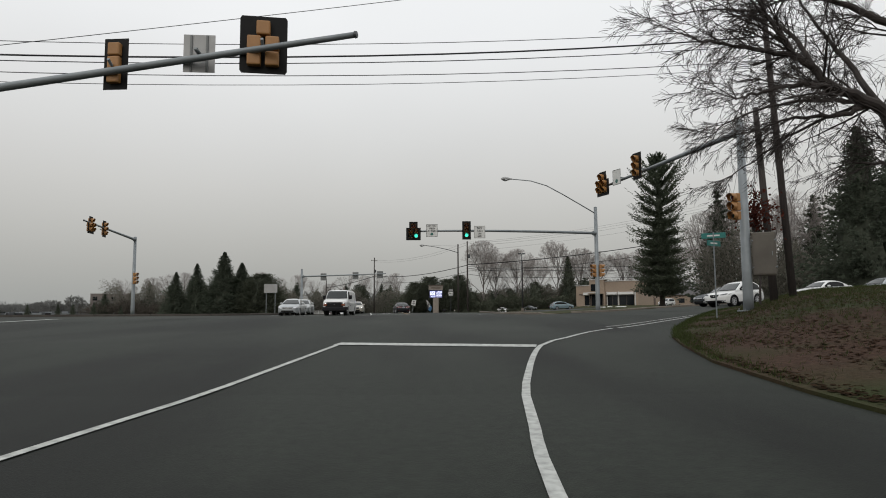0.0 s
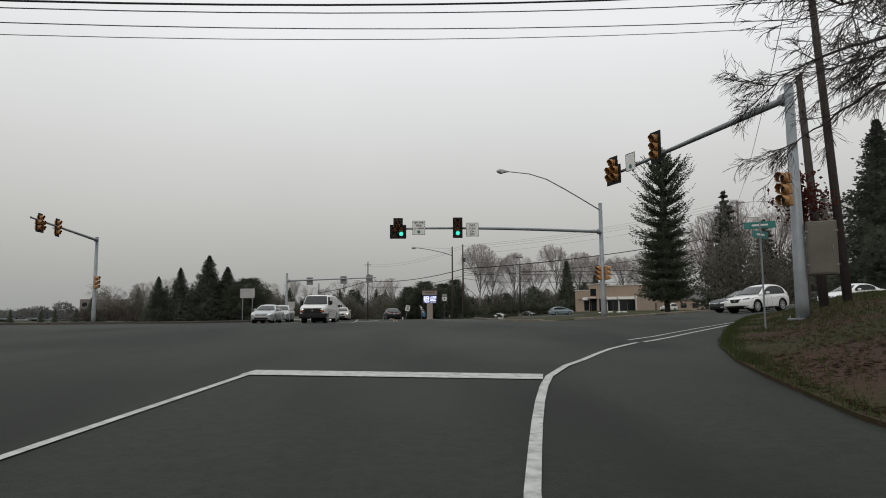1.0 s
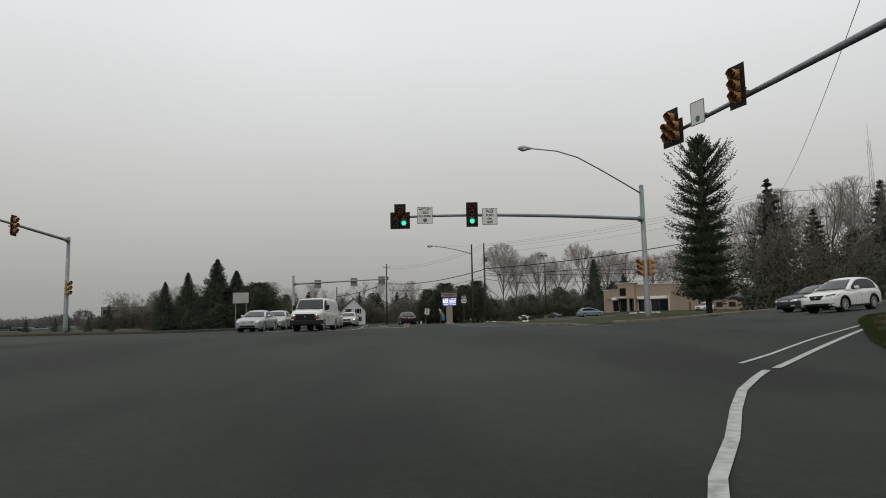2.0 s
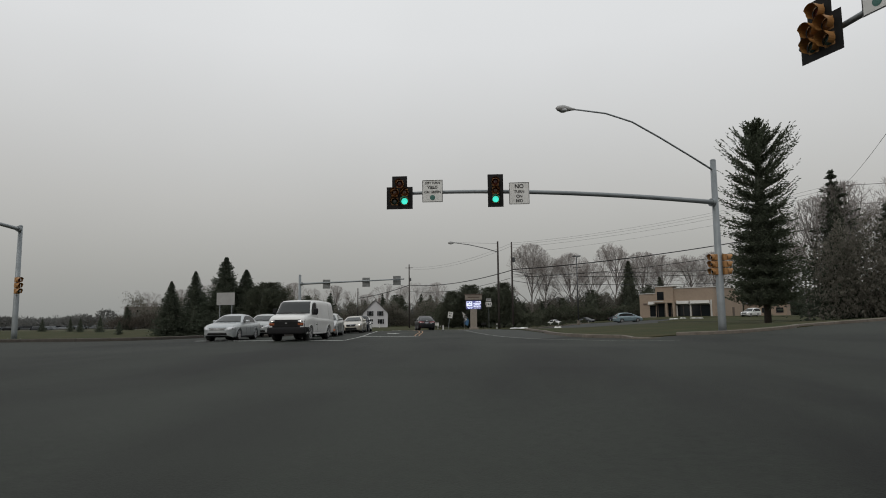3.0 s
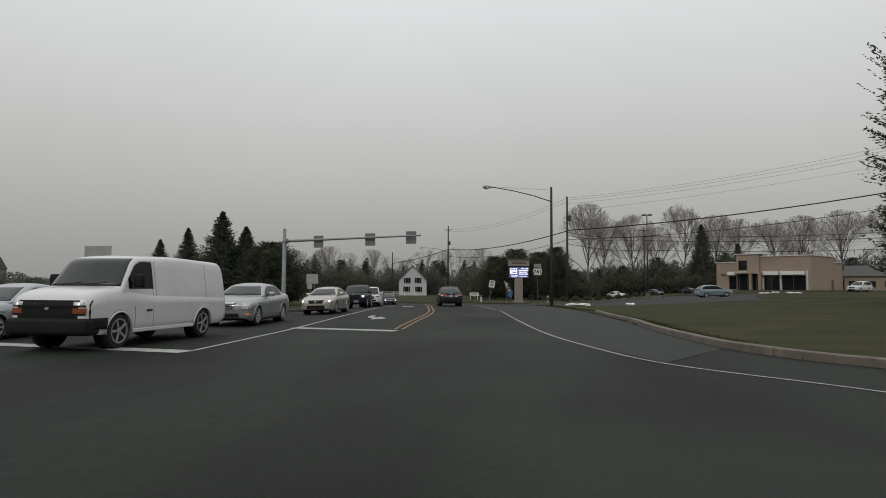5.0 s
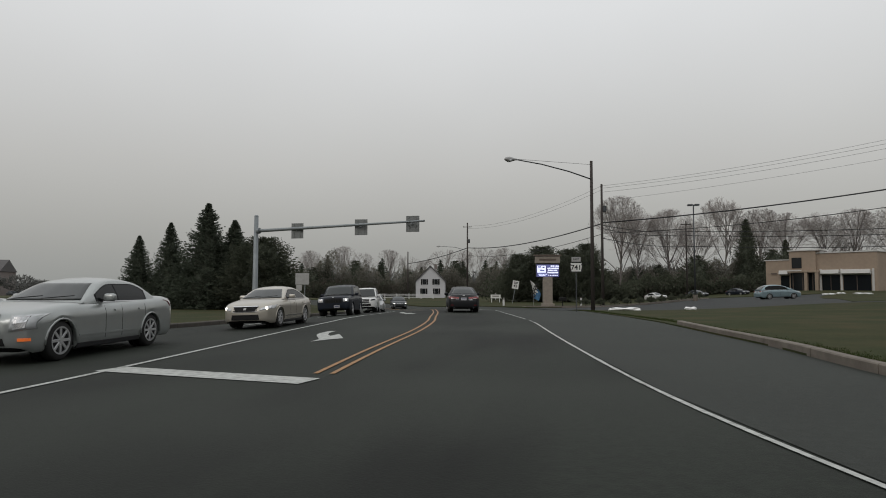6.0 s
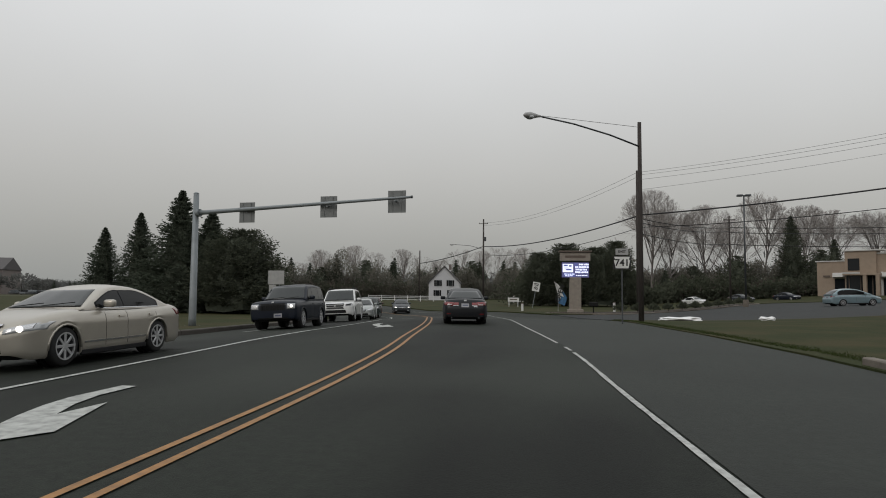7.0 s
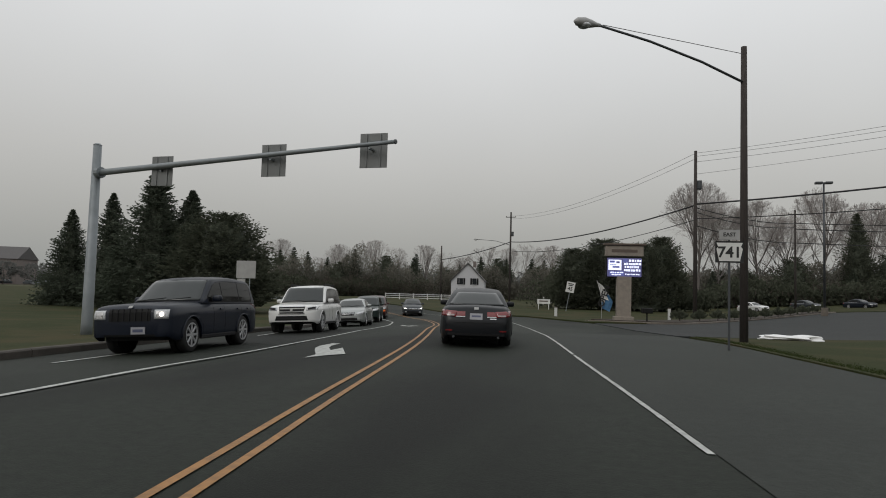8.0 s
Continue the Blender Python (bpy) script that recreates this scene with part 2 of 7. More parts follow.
# Tower steel: haze is imitated by a pale base colour.
M_HAZEDSTEEL = material("hazed_tower_steel", (0.46, 0.46, 0.46), 0.6, 0.0, vary=0.06)
M_BOX = material("cabinet_grey", (0.125, 0.112, 0.094), 0.65, 0.1, vary=0.08, second=(0.08, 0.07, 0.06), second_scale=1.2)
M_MULCH = material("dark_mulch", (0.035, 0.026, 0.020), 1.0, vary=0.3, scale=12, bump=0.6)


def paint(name, color, metal=0.5, rough=0.30):
    dark = max(color) < 0.1
    return material(name, color, rough, metal, vary=0.04, scale=3, coat=0.15 if dark else 0.55, spec=0.22 if max(color) < 0.05 else 0.5, second=[c * 0.78 for c in color], second_scale=0.9, second_amount=0.3)


# ---- ground heights ----
PROFILE_Y = [-300, -60, -20, -2, 6, 13, 20, 30, 37, 45, 55, 72, 90, 100, 130, 180, 400, 3000]
PROFILE_Z = [-2.0, -1.2, -0.9, -0.55, -0.45, -0.19, -0.08, 0.12, 0.12, 0.04, 0.0, 0.0, -0.25, -0.55, -1.0, -1.3, -2.0, -8.0]
EDGE_Y = [-300, 5, 9, 12, 14, 17.5, 23.6, 30, 33, 36, 40, 60]
EDGE_X = [5.9, 5.75, 5.85, 6.4, 6.9, 8.1, 10.9, 14.4, 16.5, 22, 36, 120]


def smooth(a, b, v):
    u = min(1.0, max(0.0, (v - a) / (b - a)))
    return u * u * (3 - 2 * u)


def ground_z(x, y):
    z = float(np.interp(y, PROFILE_Y, PROFILE_Z))
    z += (0.03 * max(0, min(x, 14) - 8) + 0.050 * max(0, min(x, 60) - 14)) * (1 - smooth(56, 84, y)) * smooth(0, 22, y)
    z += 0.80 * smooth(0.0, 5.5, x - float(np.interp(y, EDGE_Y, EDGE_X))) * (1 - smooth(34, 44, y))
    z += (1.0 * smooth(4, 26, x) + 1.0 * smooth(22, 42, x) * smooth(125, 165, y)) * smooth(74, 118, y)
    z -= 0.15 * smooth(15, 20, -x) * smooth(58, 68, y)
    z -= 0.055 * min(8.0, max(0.0, -x - 8.5)) * smooth(56, 72, y) * (1 - smooth(110, 150, y))
    return z


# ---- mesh helpers ----
def mesh_object(name, bm, mat, shade=False):
    me = bpy.data.meshes.new(name)
    bm.to_mesh(me)
    bm.free()
    if mat:
        me.materials.append(mat)
    if shade:
        for p in me.polygons:
            p.use_smooth = True
    return new(name, me)


def part(name, bm, mat, parent, label="", shade=False):
    ob = mesh_object(name, bm, mat, shade)
    ob.parent = parent
    if label:
        ob["label"] = label
    return ob


def raw(name, verts, faces, mat, parent=None, shade=False):
    me = bpy.data.meshes.new(name)
    me.from_pydata(verts, [], faces)
    me.materials.append(mat)
    if shade:
        for p in me.polygons:
            p.use_smooth = True
    ob = new(name, me)
    ob.parent = parent
    return ob


def thing(name, label, category, m=None, group="", kind=""):
    ob = tagged(new(name), label, category, group, kind)
    if m is not None:
        ob.matrix_world = m
    return ob


def add_box(bm, c, s, bevel=0.0, rot=None, seg=2):
    made = bmesh.ops.create_cube(bm, size=1.0)["verts"]
    bmesh.ops.scale(bm, vec=s, verts=made)
    if bevel:
        edges = list({e for v in made for e in v.link_edges})
        out = bmesh.ops.bevel(bm, geom=edges, offset=bevel, segments=seg, affect="EDGES", profile=0.5)
        made = list({v for f in out["faces"] for v in f.verts} | {v for v in made if v.is_valid})
    m = Matrix.Translation(c) @ (rot.to_4x4() if rot else Matrix())
    bmesh.ops.transform(bm, matrix=m, verts=made)
    return bm


def box(c, s, bevel=0.0, rot=None, seg=2):
    return add_box(bmesh.new(), c, s, bevel, rot, seg)


def add_tube(bm, pts, radii, n=10, caps=True):
    pts = [Vector(p) for p in pts]
    rings = []
    for i, p in enumerate(pts):
        d = (pts[min(i + 1, len(pts) - 1)] - pts[max(i - 1, 0)]).normalized()
        a = d.orthogonal().normalized() if i == 0 else (a - d * a.dot(d)).normalized()
        b = d.cross(a)
        r = radii[i] if hasattr(radii, "__len__") else radii
        rings.append([bm.verts.new(p + (a * math.cos(6.28318 * k / n) + b * math.sin(6.28318 * k / n)) * r) for k in range(n)])
    for r0, r1 in zip(rings, rings[1:]):
        for k in range(n):
            bm.faces.new((r0[k], r0[(k + 1) % n], r1[(k + 1) % n], r1[k]))
    if caps:
        bm.faces.new(rings[0][::-1])
        bm.faces.new(rings[-1])
    return bm


def tube(pts, radii, n=10, caps=True):
    return add_tube(bmesh.new(), pts, radii, n, caps)


def bars(kind_name, text, size, mat, parent, m):
    """Flat lettering as a thin mesh, in the built-in font."""
    cu = bpy.data.curves.new(kind_name, "FONT")
    cu.body, cu.size, cu.align_x, cu.align_y, cu.extrude = text, size, "CENTER", "CENTER", 0.003
    cu.offset = size * 0.022
    tmp = bpy.data.objects.new("tmp", cu)
    me = bpy.data.meshes.new_from_object(tmp)
    bpy.data.objects.remove(tmp)
    me.materials.append(mat)
    ob = new(kind_name, me)
    ob.parent = parent
    ob.matrix_local = m
    return ob


def patch(name, outline, lift, mat, step=2.0, label="", category="", skirt=0.0, kind="structure"):
    """A piece of ground inside an outline, laid on the ground's heights, with a skirt of that depth."""
    bm = bmesh.new()
    f = bm.faces.new([bm.verts.new((x, y, 0)) for x, y in outline])
    for axis in (0, 1):
        lo, hi = min(p[axis] for p in outline), max(p[axis] for p in outline)
        k = math.floor(lo / step) + 1
        while k * step < hi:
            co, no = [0, 0, 0], [0, 0, 0]
            co[axis], no[axis] = k * step, 1
            bmesh.ops.bisect_plane(bm, geom=bm.verts[:] + bm.edges[:] + bm.faces[:], plane_co=co, plane_no=no)
            k += 1
    bm.normal_update()
    if bm.faces and sum(f.normal.z for f in bm.faces) < 0:
        bmesh.ops.reverse_faces(bm, faces=bm.faces[:])
    for v in bm.verts:
        v.co.z = ground_z(v.co.x, v.co.y) + lift
    if skirt:
        rim = [e for e in bm.edges if len(e.link_faces) == 1]
        out = bmesh.ops.extrude_edge_only(bm, edges=rim)
        for v in (g for g in out["geom"] if isinstance(g, bmesh.types.BMVert)):
            v.co.z -= skirt
    ob = mesh_object(name, bm, mat)
    return tagged(ob, label, category, kind=kind)


def densify(pts, step=1.0):
    """Points along a smooth line through pts."""
    P = [Vector((*p, 0)) for p in pts]
    out = []
    for i in range(len(P) - 1):
        p0, p1, p2, p3 = P[max(i - 1, 0)], P[i], P[i + 1], P[min(i + 2, len(P) - 1)]
        n = max(1, int((p2 - p1).length / step))
        for k in range(n):
            u = k / n
            out.append(0.5 * ((2 * p1) + (p2 - p0) * u + (2 * p0 - 5 * p1 + 4 * p2 - p3) * u * u + (3 * p1 - p0 - 3 * p2 + p3) * u ** 3))
    out.append(P[-1])
    return out


def stripe(name, pts, width, mat, label, lift=0.012, offset=0.0):
    """A painted line on the road."""
    line = densify(pts)
    verts, faces = [], []
    for i, p in enumerate(line):
        d = (line[min(i + 1, len(line) - 1)] - line[max(i - 1, 0)]).normalized()
        side = Vector((-d.y, d.x, 0))
        for s in (offset + width / 2, offset - width / 2):
            q = p + side * s
            verts.append((q.x, q.y, ground_z(q.x, q.y) + lift))
    for i in range(len(line) - 1):
        a = 2 * i
        faces.append((a, a + 1, a + 3, a + 2))
    return tagged(raw(name, verts, faces, mat), label, "road marking", kind="structure")


def worn_stripe(name, pts, width, mat, label, bare, lift=0.012):
    """A painted line scuffed away in places: ragged pieces, with gaps from the distance bare onwards."""
    line = densify(pts, 0.22)
    verts, faces = [], []
    for i, p in enumerate(line):
        d = (line[min(i + 1, len(line) - 1)] - line[max(i - 1, 0)]).normalized()
        side = Vector((-d.y, d.x, 0))
        w = width * (1 + 0.30 * noise.noise(p * 2.3))
        for s in (w / 2, -w / 2):
            q = p + side * (s + 0.006 * noise.noise(p * 5.1))
            verts.append((q.x, q.y, ground_z(q.x, q.y) + lift))
    for i in range(len(line) - 1):
        p = line[i]
        if p.y > bare and noise.noise(p * 0.9) + 0.6 * noise.noise(p * 2.3) > 0.40:
            continue
        a = 2 * i
        faces.append((a, a + 1, a + 3, a + 2))
    return tagged(raw(name, verts, faces, mat), label, "road marking", kind="structure")


def kerb(name, pts, width=0.2, height=0.15, label="worn concrete kerb beside the road", taper=0, mat=None):
    """A kerb of laid lengths, with joints between them."""
    root = thing(name, label, "kerb", kind="structure")
    line = densify(pts, 0.6)
    i = 0
    while i < len(line) - 1:
        j = min(i + 4, len(line) - 1)
        verts, faces = [], []
        seg = line[i:j + 1]
        for k, p in enumerate(seg):
            d = (line[min(i + k + 1, len(line) - 1)] - line[max(i + k - 1, 0)]).normalized()
            side = Vector((-d.y, d.x, 0))
            pp = p + d * (0.012 if k == 0 else (-0.012 if k == len(seg) - 1 else 0))
            z = ground_z(p.x, p.y)
            ht = height * (min(1.0, 0.12 + (i + k) / taper) if taper else 1.0) * (1 + 0.06 * noise.noise(p * 0.8))
            for s, h in ((-0.5, -0.1), (-0.5, ht - 0.03), (-0.35, ht), (0.4, ht), (0.5, ht - 0.02), (0.5, -0.1)):
                q = pp + side * (s * width)
                verts.append((q.x, q.y, z + h))
        n = 6
        for k in range(len(seg) - 1):
            for c in range(n - 1):
                faces.append((k * n + c, k * n + c + 1, (k + 1) * n + c + 1, (k + 1) * n + c))
        faces.append(tuple(range(n))[::-1])
        faces.append(tuple(range((len(seg) - 1) * n, len(seg) * n)))
        raw("kerb_stone", verts, faces, mat or M_KERB, root)
        i = j
    return root


# ---- the ground and the roads ----
def ground_sheet():
    xs = [-1800, -1200, -800, -500, -350, -250, -200, -160, -130, -110, -90] + list(range(-76, 78, 2)) + [80, 90, 110, 140, 180, 240, 320, 450, 700, 1100, 1800]
    ys = [-300, -200, -120, -80] + list(range(-60, 152, 2)) + [155, 160, 170, 180, 200, 230, 270, 320, 400, 520, 700, 1000, 1500, 2200, 3000]
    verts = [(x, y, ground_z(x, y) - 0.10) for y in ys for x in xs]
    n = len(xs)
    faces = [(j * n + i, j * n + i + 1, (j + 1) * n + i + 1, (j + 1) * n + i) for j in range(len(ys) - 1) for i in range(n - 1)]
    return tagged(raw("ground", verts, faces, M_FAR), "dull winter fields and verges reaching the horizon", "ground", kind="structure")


ground_sheet()

RIGHT_NEAR = [(5.75, -60), (5.75, 5), (5.85, 9), (6.4, 12), (6.9, 14), (8.1, 17.5), (10.9, 23.6), (14.4, 30), (16.5, 33), (22, 36), (36, 40), (74, 52)]
RIGHT_FAR = [(74, 74), (40, 60), (30, 57), (19.5, 53.3), (14.8, 49.8), (11, 49.3)]
RIGHT_EXIT = [(8.5, 46.9), (8.2, 48.4), (7.1, 49.7), (6.26, 51.9), (5.55, 58.6), (5.40, 62.3), (4.5, 70), (3.5, 79), (2.1, 88), (0.7, 95)]
RIGHT_CURVE = [(-3, 108), (-9, 117), (-18, 130), (-32, 150), (-60, 182)]
LEFT_CURVE = [(-70, 172), (-44, 145), (-30, 126), (-22.5, 112), (-18, 100), (-15, 90.4), (-13.6, 80.5), (-12.9, 76), (-12.9, 69), (-13.4, 65), (-14.6, 60), (-16, 55.7), (-17.4, 52), (-19.2, 50.6), (-22, 50.3)]
LEFT_STREET = [(-60, 46), (-150, 36), (-150, 10), (-60, 20), (-24, 22), (-18, 18), (-16, 12), (-15.5, 5), (-15.5, -60)]
patch("road", RIGHT_NEAR + RIGHT_FAR + RIGHT_EXIT + RIGHT_CURVE + LEFT_CURVE + LEFT_STREET, 0.0, M_ASPHALT, 2.0,
      "damp dark asphalt road and wide junction with tyre-worn patches", "road", skirt=0.3)
patch("ground_bank", RIGHT_NEAR + [(74, -60)], 0.05, M_LITTER, 1.5, "low roadside bank covered in brown fallen leaves and thin grass", "bank", skirt=0.3)
LOT_EDGE = [(1.1, 94.4), (8, 98), (20, 102.5), (45, 110), (62, 117)]
patch("ground_lawn", RIGHT_FAR[::1] + RIGHT_EXIT[:-1] + LOT_EDGE + [(74, 122)], 0.045, M_GRASS, 2.0, "mown winter lawn on the street corner", "lawn", skirt=0.3)
patch("pavement_lot", [(0.7, 95), (8, 98.2), (20, 102.7), (45, 110.2), (62, 117.2), (66, 150), (48, 152), (20, 143), (8, 125), (2, 112), (-3, 108)], 0.03, M_LOT, 2.0,
      "worn grey asphalt car park beside the road", "car park", skirt=0.3)
patch("ground_island", [(23.6, 105.3), (45, 111.6), (62, 118.6), (66, 150), (48, 152.3), (38, 149.2), (32.5, 138), (29.8, 129), (27.6, 121), (25.4, 113)], 0.062, M_GRASS, 2.0, "mown grass between the car park and the bank", "lawn", skirt=0.1)
patch("ground_verge", [(-3.3, 108.4), (2, 112.3), (8, 125.3), (20, 143.3), (48, 152.5), (66, 151), (80, 240), (-60, 240), (-60, 182.5), (-32, 150.5), (-18, 130.5), (-9, 117.5)], 0.09, M_GRASS, 3.0,
      "grassy verge behind the car park", "verge", skirt=0.3)
patch("ground_field", [(-22, 50.4), (-19.3, 50.8), (-17.5, 52.2), (-16.1, 55.8), (-14.7, 60), (-13.5, 65), (-13.0, 69), (-13.0, 76), (-13.7, 80.5), (-15.1, 90.4), (-18.1, 100), (-22.6, 112), (-30.1, 126), (-44.1, 145), (-70, 172.3), (-90, 190), (-150, 190), (-150, 36.2), (-60, 46.2)], 0.10, M_GRASS, 3.0,
      "flat dull green field beside the road", "field", skirt=0.3)
patch("ground_mulch", [(-3.4, 112.4), (-1, 111.6), (2.2, 113), (8.5, 126.5), (19.5, 142.6), (17.5, 144), (6.8, 128), (1, 116), (-2, 115)], 0.16, M_MULCH, 2.0,
      "dark mulched planting bed round the roadside sign", "flower bed", skirt=0.2)

# painted lines
LANE_L = [(-5.0, 48.5), (-5.68, 55), (-6.3, 59.7), (-6.9, 64), (-7.5, 69), (-8.45, 75.9), (-9.1, 81), (-11.6, 93.5), (-16.7, 109.5), (-24, 122)]
YELLOW = [(-2.45, 56.3), (-2.85, 60), (-3.4, 66), (-4.1, 71), (-4.9, 75), (-6.7, 84), (-8.9, 93), (-12, 104), (-18, 118), (-28, 134)]
EDGE_R = [(9.5, 43.2), (7.5, 44.8), (6.14, 46.3), (4.3, 48.5), (3.16, 51.7), (2.16, 55.8), (1.25, 61.1), (0.5, 66), (-0.15, 70.5), (-1.05, 75.4), (-2.15, 81), (-4.2, 91.2), (-7.4, 103.9), (-13, 117), (-22, 131)]
stripe("trim_stop_line", [(-1.25, 12.75), (3.25, 12.05)], 0.55, M_WHITE_LINE, "worn white stop line across the lane")
stripe("trim_lane_line", [(-1.15, 12.9), (-1.78, 5.47), (-2.6, -4), (-3.4, -14), (-4, -40)], 0.11, M_WHITE_LINE, "solid white lane line at the junction")
stripe("trim_gore_line", [(6.7, 19.15), (5.5, 17.1), (4.35, 14.5), (3.35, 12.1), (2.57, 7.9), (2.19, 4.54), (1.95, -2), (1.9, -30)], 0.11, M_WHITE_LINE, "curved white line of the turning lane")
stripe("trim_gore_line", [(6.95, 19.4), (9.3, 22.6), (14.5, 29.05), (20, 34.5)], 0.12, M_WHITE_LINE, "curved white line of the turning lane")
stripe("trim_gore_line", [(6.75, 20.2), (10.4, 24.9), (14.3, 29.4), (19.5, 35.5)], 0.09, M_WHITE_LINE, "curved white line of the turning lane")
stripe("trim_lane_line", LANE_L, 0.10, M_WHITE_LINE, "solid white line along the waiting lanes")
stripe("trim_centre_line", YELLOW, 0.078, M_YELLOW_LINE, "double yellow centre line", offset=0.125)
stripe("trim_centre_line", YELLOW, 0.078, M_YELLOW_LINE, "double yellow centre line", offset=-0.125)
worn_stripe("trim_edge_line", EDGE_R, 0.068, M_WHITE_LINE, "worn white edge line along the road", 67)
patch("pavement_shoulder", [(x + 0.06, y) for x, y in EDGE_R[3:12]] + [(-3.4, 93.5), (0.6, 94.9)] + [(x - 0.02, y) for x, y in RIGHT_EXIT[8:2:-1]], 0.008, M_SHOULDER, 1.0, "slightly paler asphalt shoulder beside the edge line", "road shoulder")
stripe("trim_stop_line", [(-13.0, 49.4), (-5.0, 48.45)], 0.55, M_WHITE_LINE, "worn white stop line across the lane")
stripe("trim_stop_line", [(-5.9, 56.12), (-2.35, 55.55)], 0.55, M_WHITE_LINE, "worn white stop line across the lane")
stripe("trim_lane_line", [(-19.5, 23.5), (-18.6, 30.5)], 0.4, M_WHITE_LINE, "white stop line of the side street")
for k in range(5):
    y0 = 58 + 9.5 * k
    f = lambda y: float(np.interp(y, [50, 66, 76, 80, 90, 100, 110], [-9.3, -10.0, -11.0, -11.6, -13.6, -16.2, -19.4]))
    stripe("trim_lane_dash", [(f(y0), y0), (f(y0 + 1.6), y0 + 1.6), (f(y0 + 3.2), y0 + 3.2)], 0.11, M_WHITE_LINE, "broken white line between the waiting lanes")


def turn_arrow(x, y, heading):
    """A painted left-turn arrow; its shaft points along the lane."""
    shape = [(0.10, -1.5), (0.10, -0.6), (0.0, -0.1), (-0.17, 0.40), (-0.34, 0.80), (-0.56, 1.35), (-0.58, 2.02), (-0.82, 1.35), (-1.05, 0.95), (-0.53, -0.40), (-0.49, 0.28), (-0.26, -0.25), (-0.12, -0.8), (-0.10, -1.5)]
    c, s = math.cos(heading), math.sin(heading)
    verts = []
    for u, v in shape:
        px, py = x + u * c - v * s, y + u * s + v * c
        verts.append((px, py, ground_z(px, py) + 0.014))
    return tagged(raw("trim_turn_arrow", verts, [tuple(range(len(verts)))], M_WHITE_LINE), "white left-turn arrow painted on the road", "road marking", kind="structure")


turn_arrow(-5.55, 63.4, math.pi + 0.06)
turn_arrow(-8.05, 80.9, math.pi + 0.10)
turn_arrow(-12.0, 98.0, math.pi + 0.2)

kerb("kerb_exit", [(9.6, 46.9), (9.1, 46.6), (8.5, 46.95), (8.3, 48.3), (7.2, 49.75), (6.36, 51.9), (5.95, 55), (5.65, 58.6), (5.5, 62.3), (5.05, 66.5), (4.72, 70.2)], 0.22, 0.17, "worn tan concrete kerb round the lawn's corner", taper=5)
kerb("kerb_corner", [(11.0, 49.35), (12.6, 49.0), (14.8, 49.8), (17, 51.3), (19.5, 53.3), (30, 57), (40, 60)], 0.22, 0.16, "concrete kerb at the street corner below the signal pole")
kerb("kerb_left", [(-60, 46.0), (-40, 48.2), (-22, 50.25), (-19.2, 50.6), (-17.4, 52), (-16, 55.7), (-14.6, 60), (-13.4, 65), (-12.9, 69), (-12.9, 76), (-13.6, 80.5), (-15, 90.4), (-18, 100), (-22.5, 112)], 0.22, 0.17, "dark weathered kerb along the field's edge", mat=M_KERB_DARK)
kerb("kerb_bed", [(-3.6, 110.5), (-3.0, 111.2), (-1, 111.1), (2.4, 112.6), (8.7, 126), (19.8, 142.2)], 0.2, 0.14, "low kerb round the planting bed")


# ---- signal masts ----
def lens_disc(r):
    bm = bmesh.new()
    c = bm.verts.new((0, -0.035, 0))
    rings = []
    for rr, y in ((0.55, -0.027), (1.0, 0.0)):
        rings.append([bm.verts.new((r * rr * math.cos(k * math.pi / 10), y, r * rr * math.sin(k * math.pi / 10))) for k in range(20)])
    for k in range(20):
        bm.faces.new((c, rings[0][k], rings[0][(k + 1) % 20]))
        bm.faces.new((rings[0][k], rings[1][k], rings[1][(k + 1) % 20], rings[0][(k + 1) % 20]))
    bmesh.ops.recalc_face_normals(bm, faces=bm.faces[:])
    return bm


def visor(r, depth):
    bm = bmesh.new()
    n = 16
    for rr, flip in ((r, False), (r - 0.008, True)):
        rows = []
        for k in range(n + 1):
            a = radians(-50 + 280 * k / n)
            d = depth * (1.0 if 0.2 < k / n < 0.8 else 0.72)
            rows.append((bm.verts.new((rr * math.cos(a), 0, rr * math.sin(a))), bm.verts.new((rr * math.cos(a), -d, rr * math.sin(a)))))
        for a, b in zip(rows, rows[1:]):
            f = (a[0], a[1], b[1], b[0])
            bm.faces.new(f[::-1] if flip else f)
    return bm


def plate_outline(pts, thick):
    bm = bmesh.new()
    f = bm.faces.new([bm.verts.new((x, 0, z)) for x, z in pts])
    out = bmesh.ops.extrude_face_region(bm, geom=[f])
    bmesh.ops.translate(bm, vec=(0, thick, 0), verts=[v for v in out["geom"] if isinstance(v, bmesh.types.BMVert)])
    bmesh.ops.recalc_face_normals(bm, faces=bm.faces[:])
    return bm


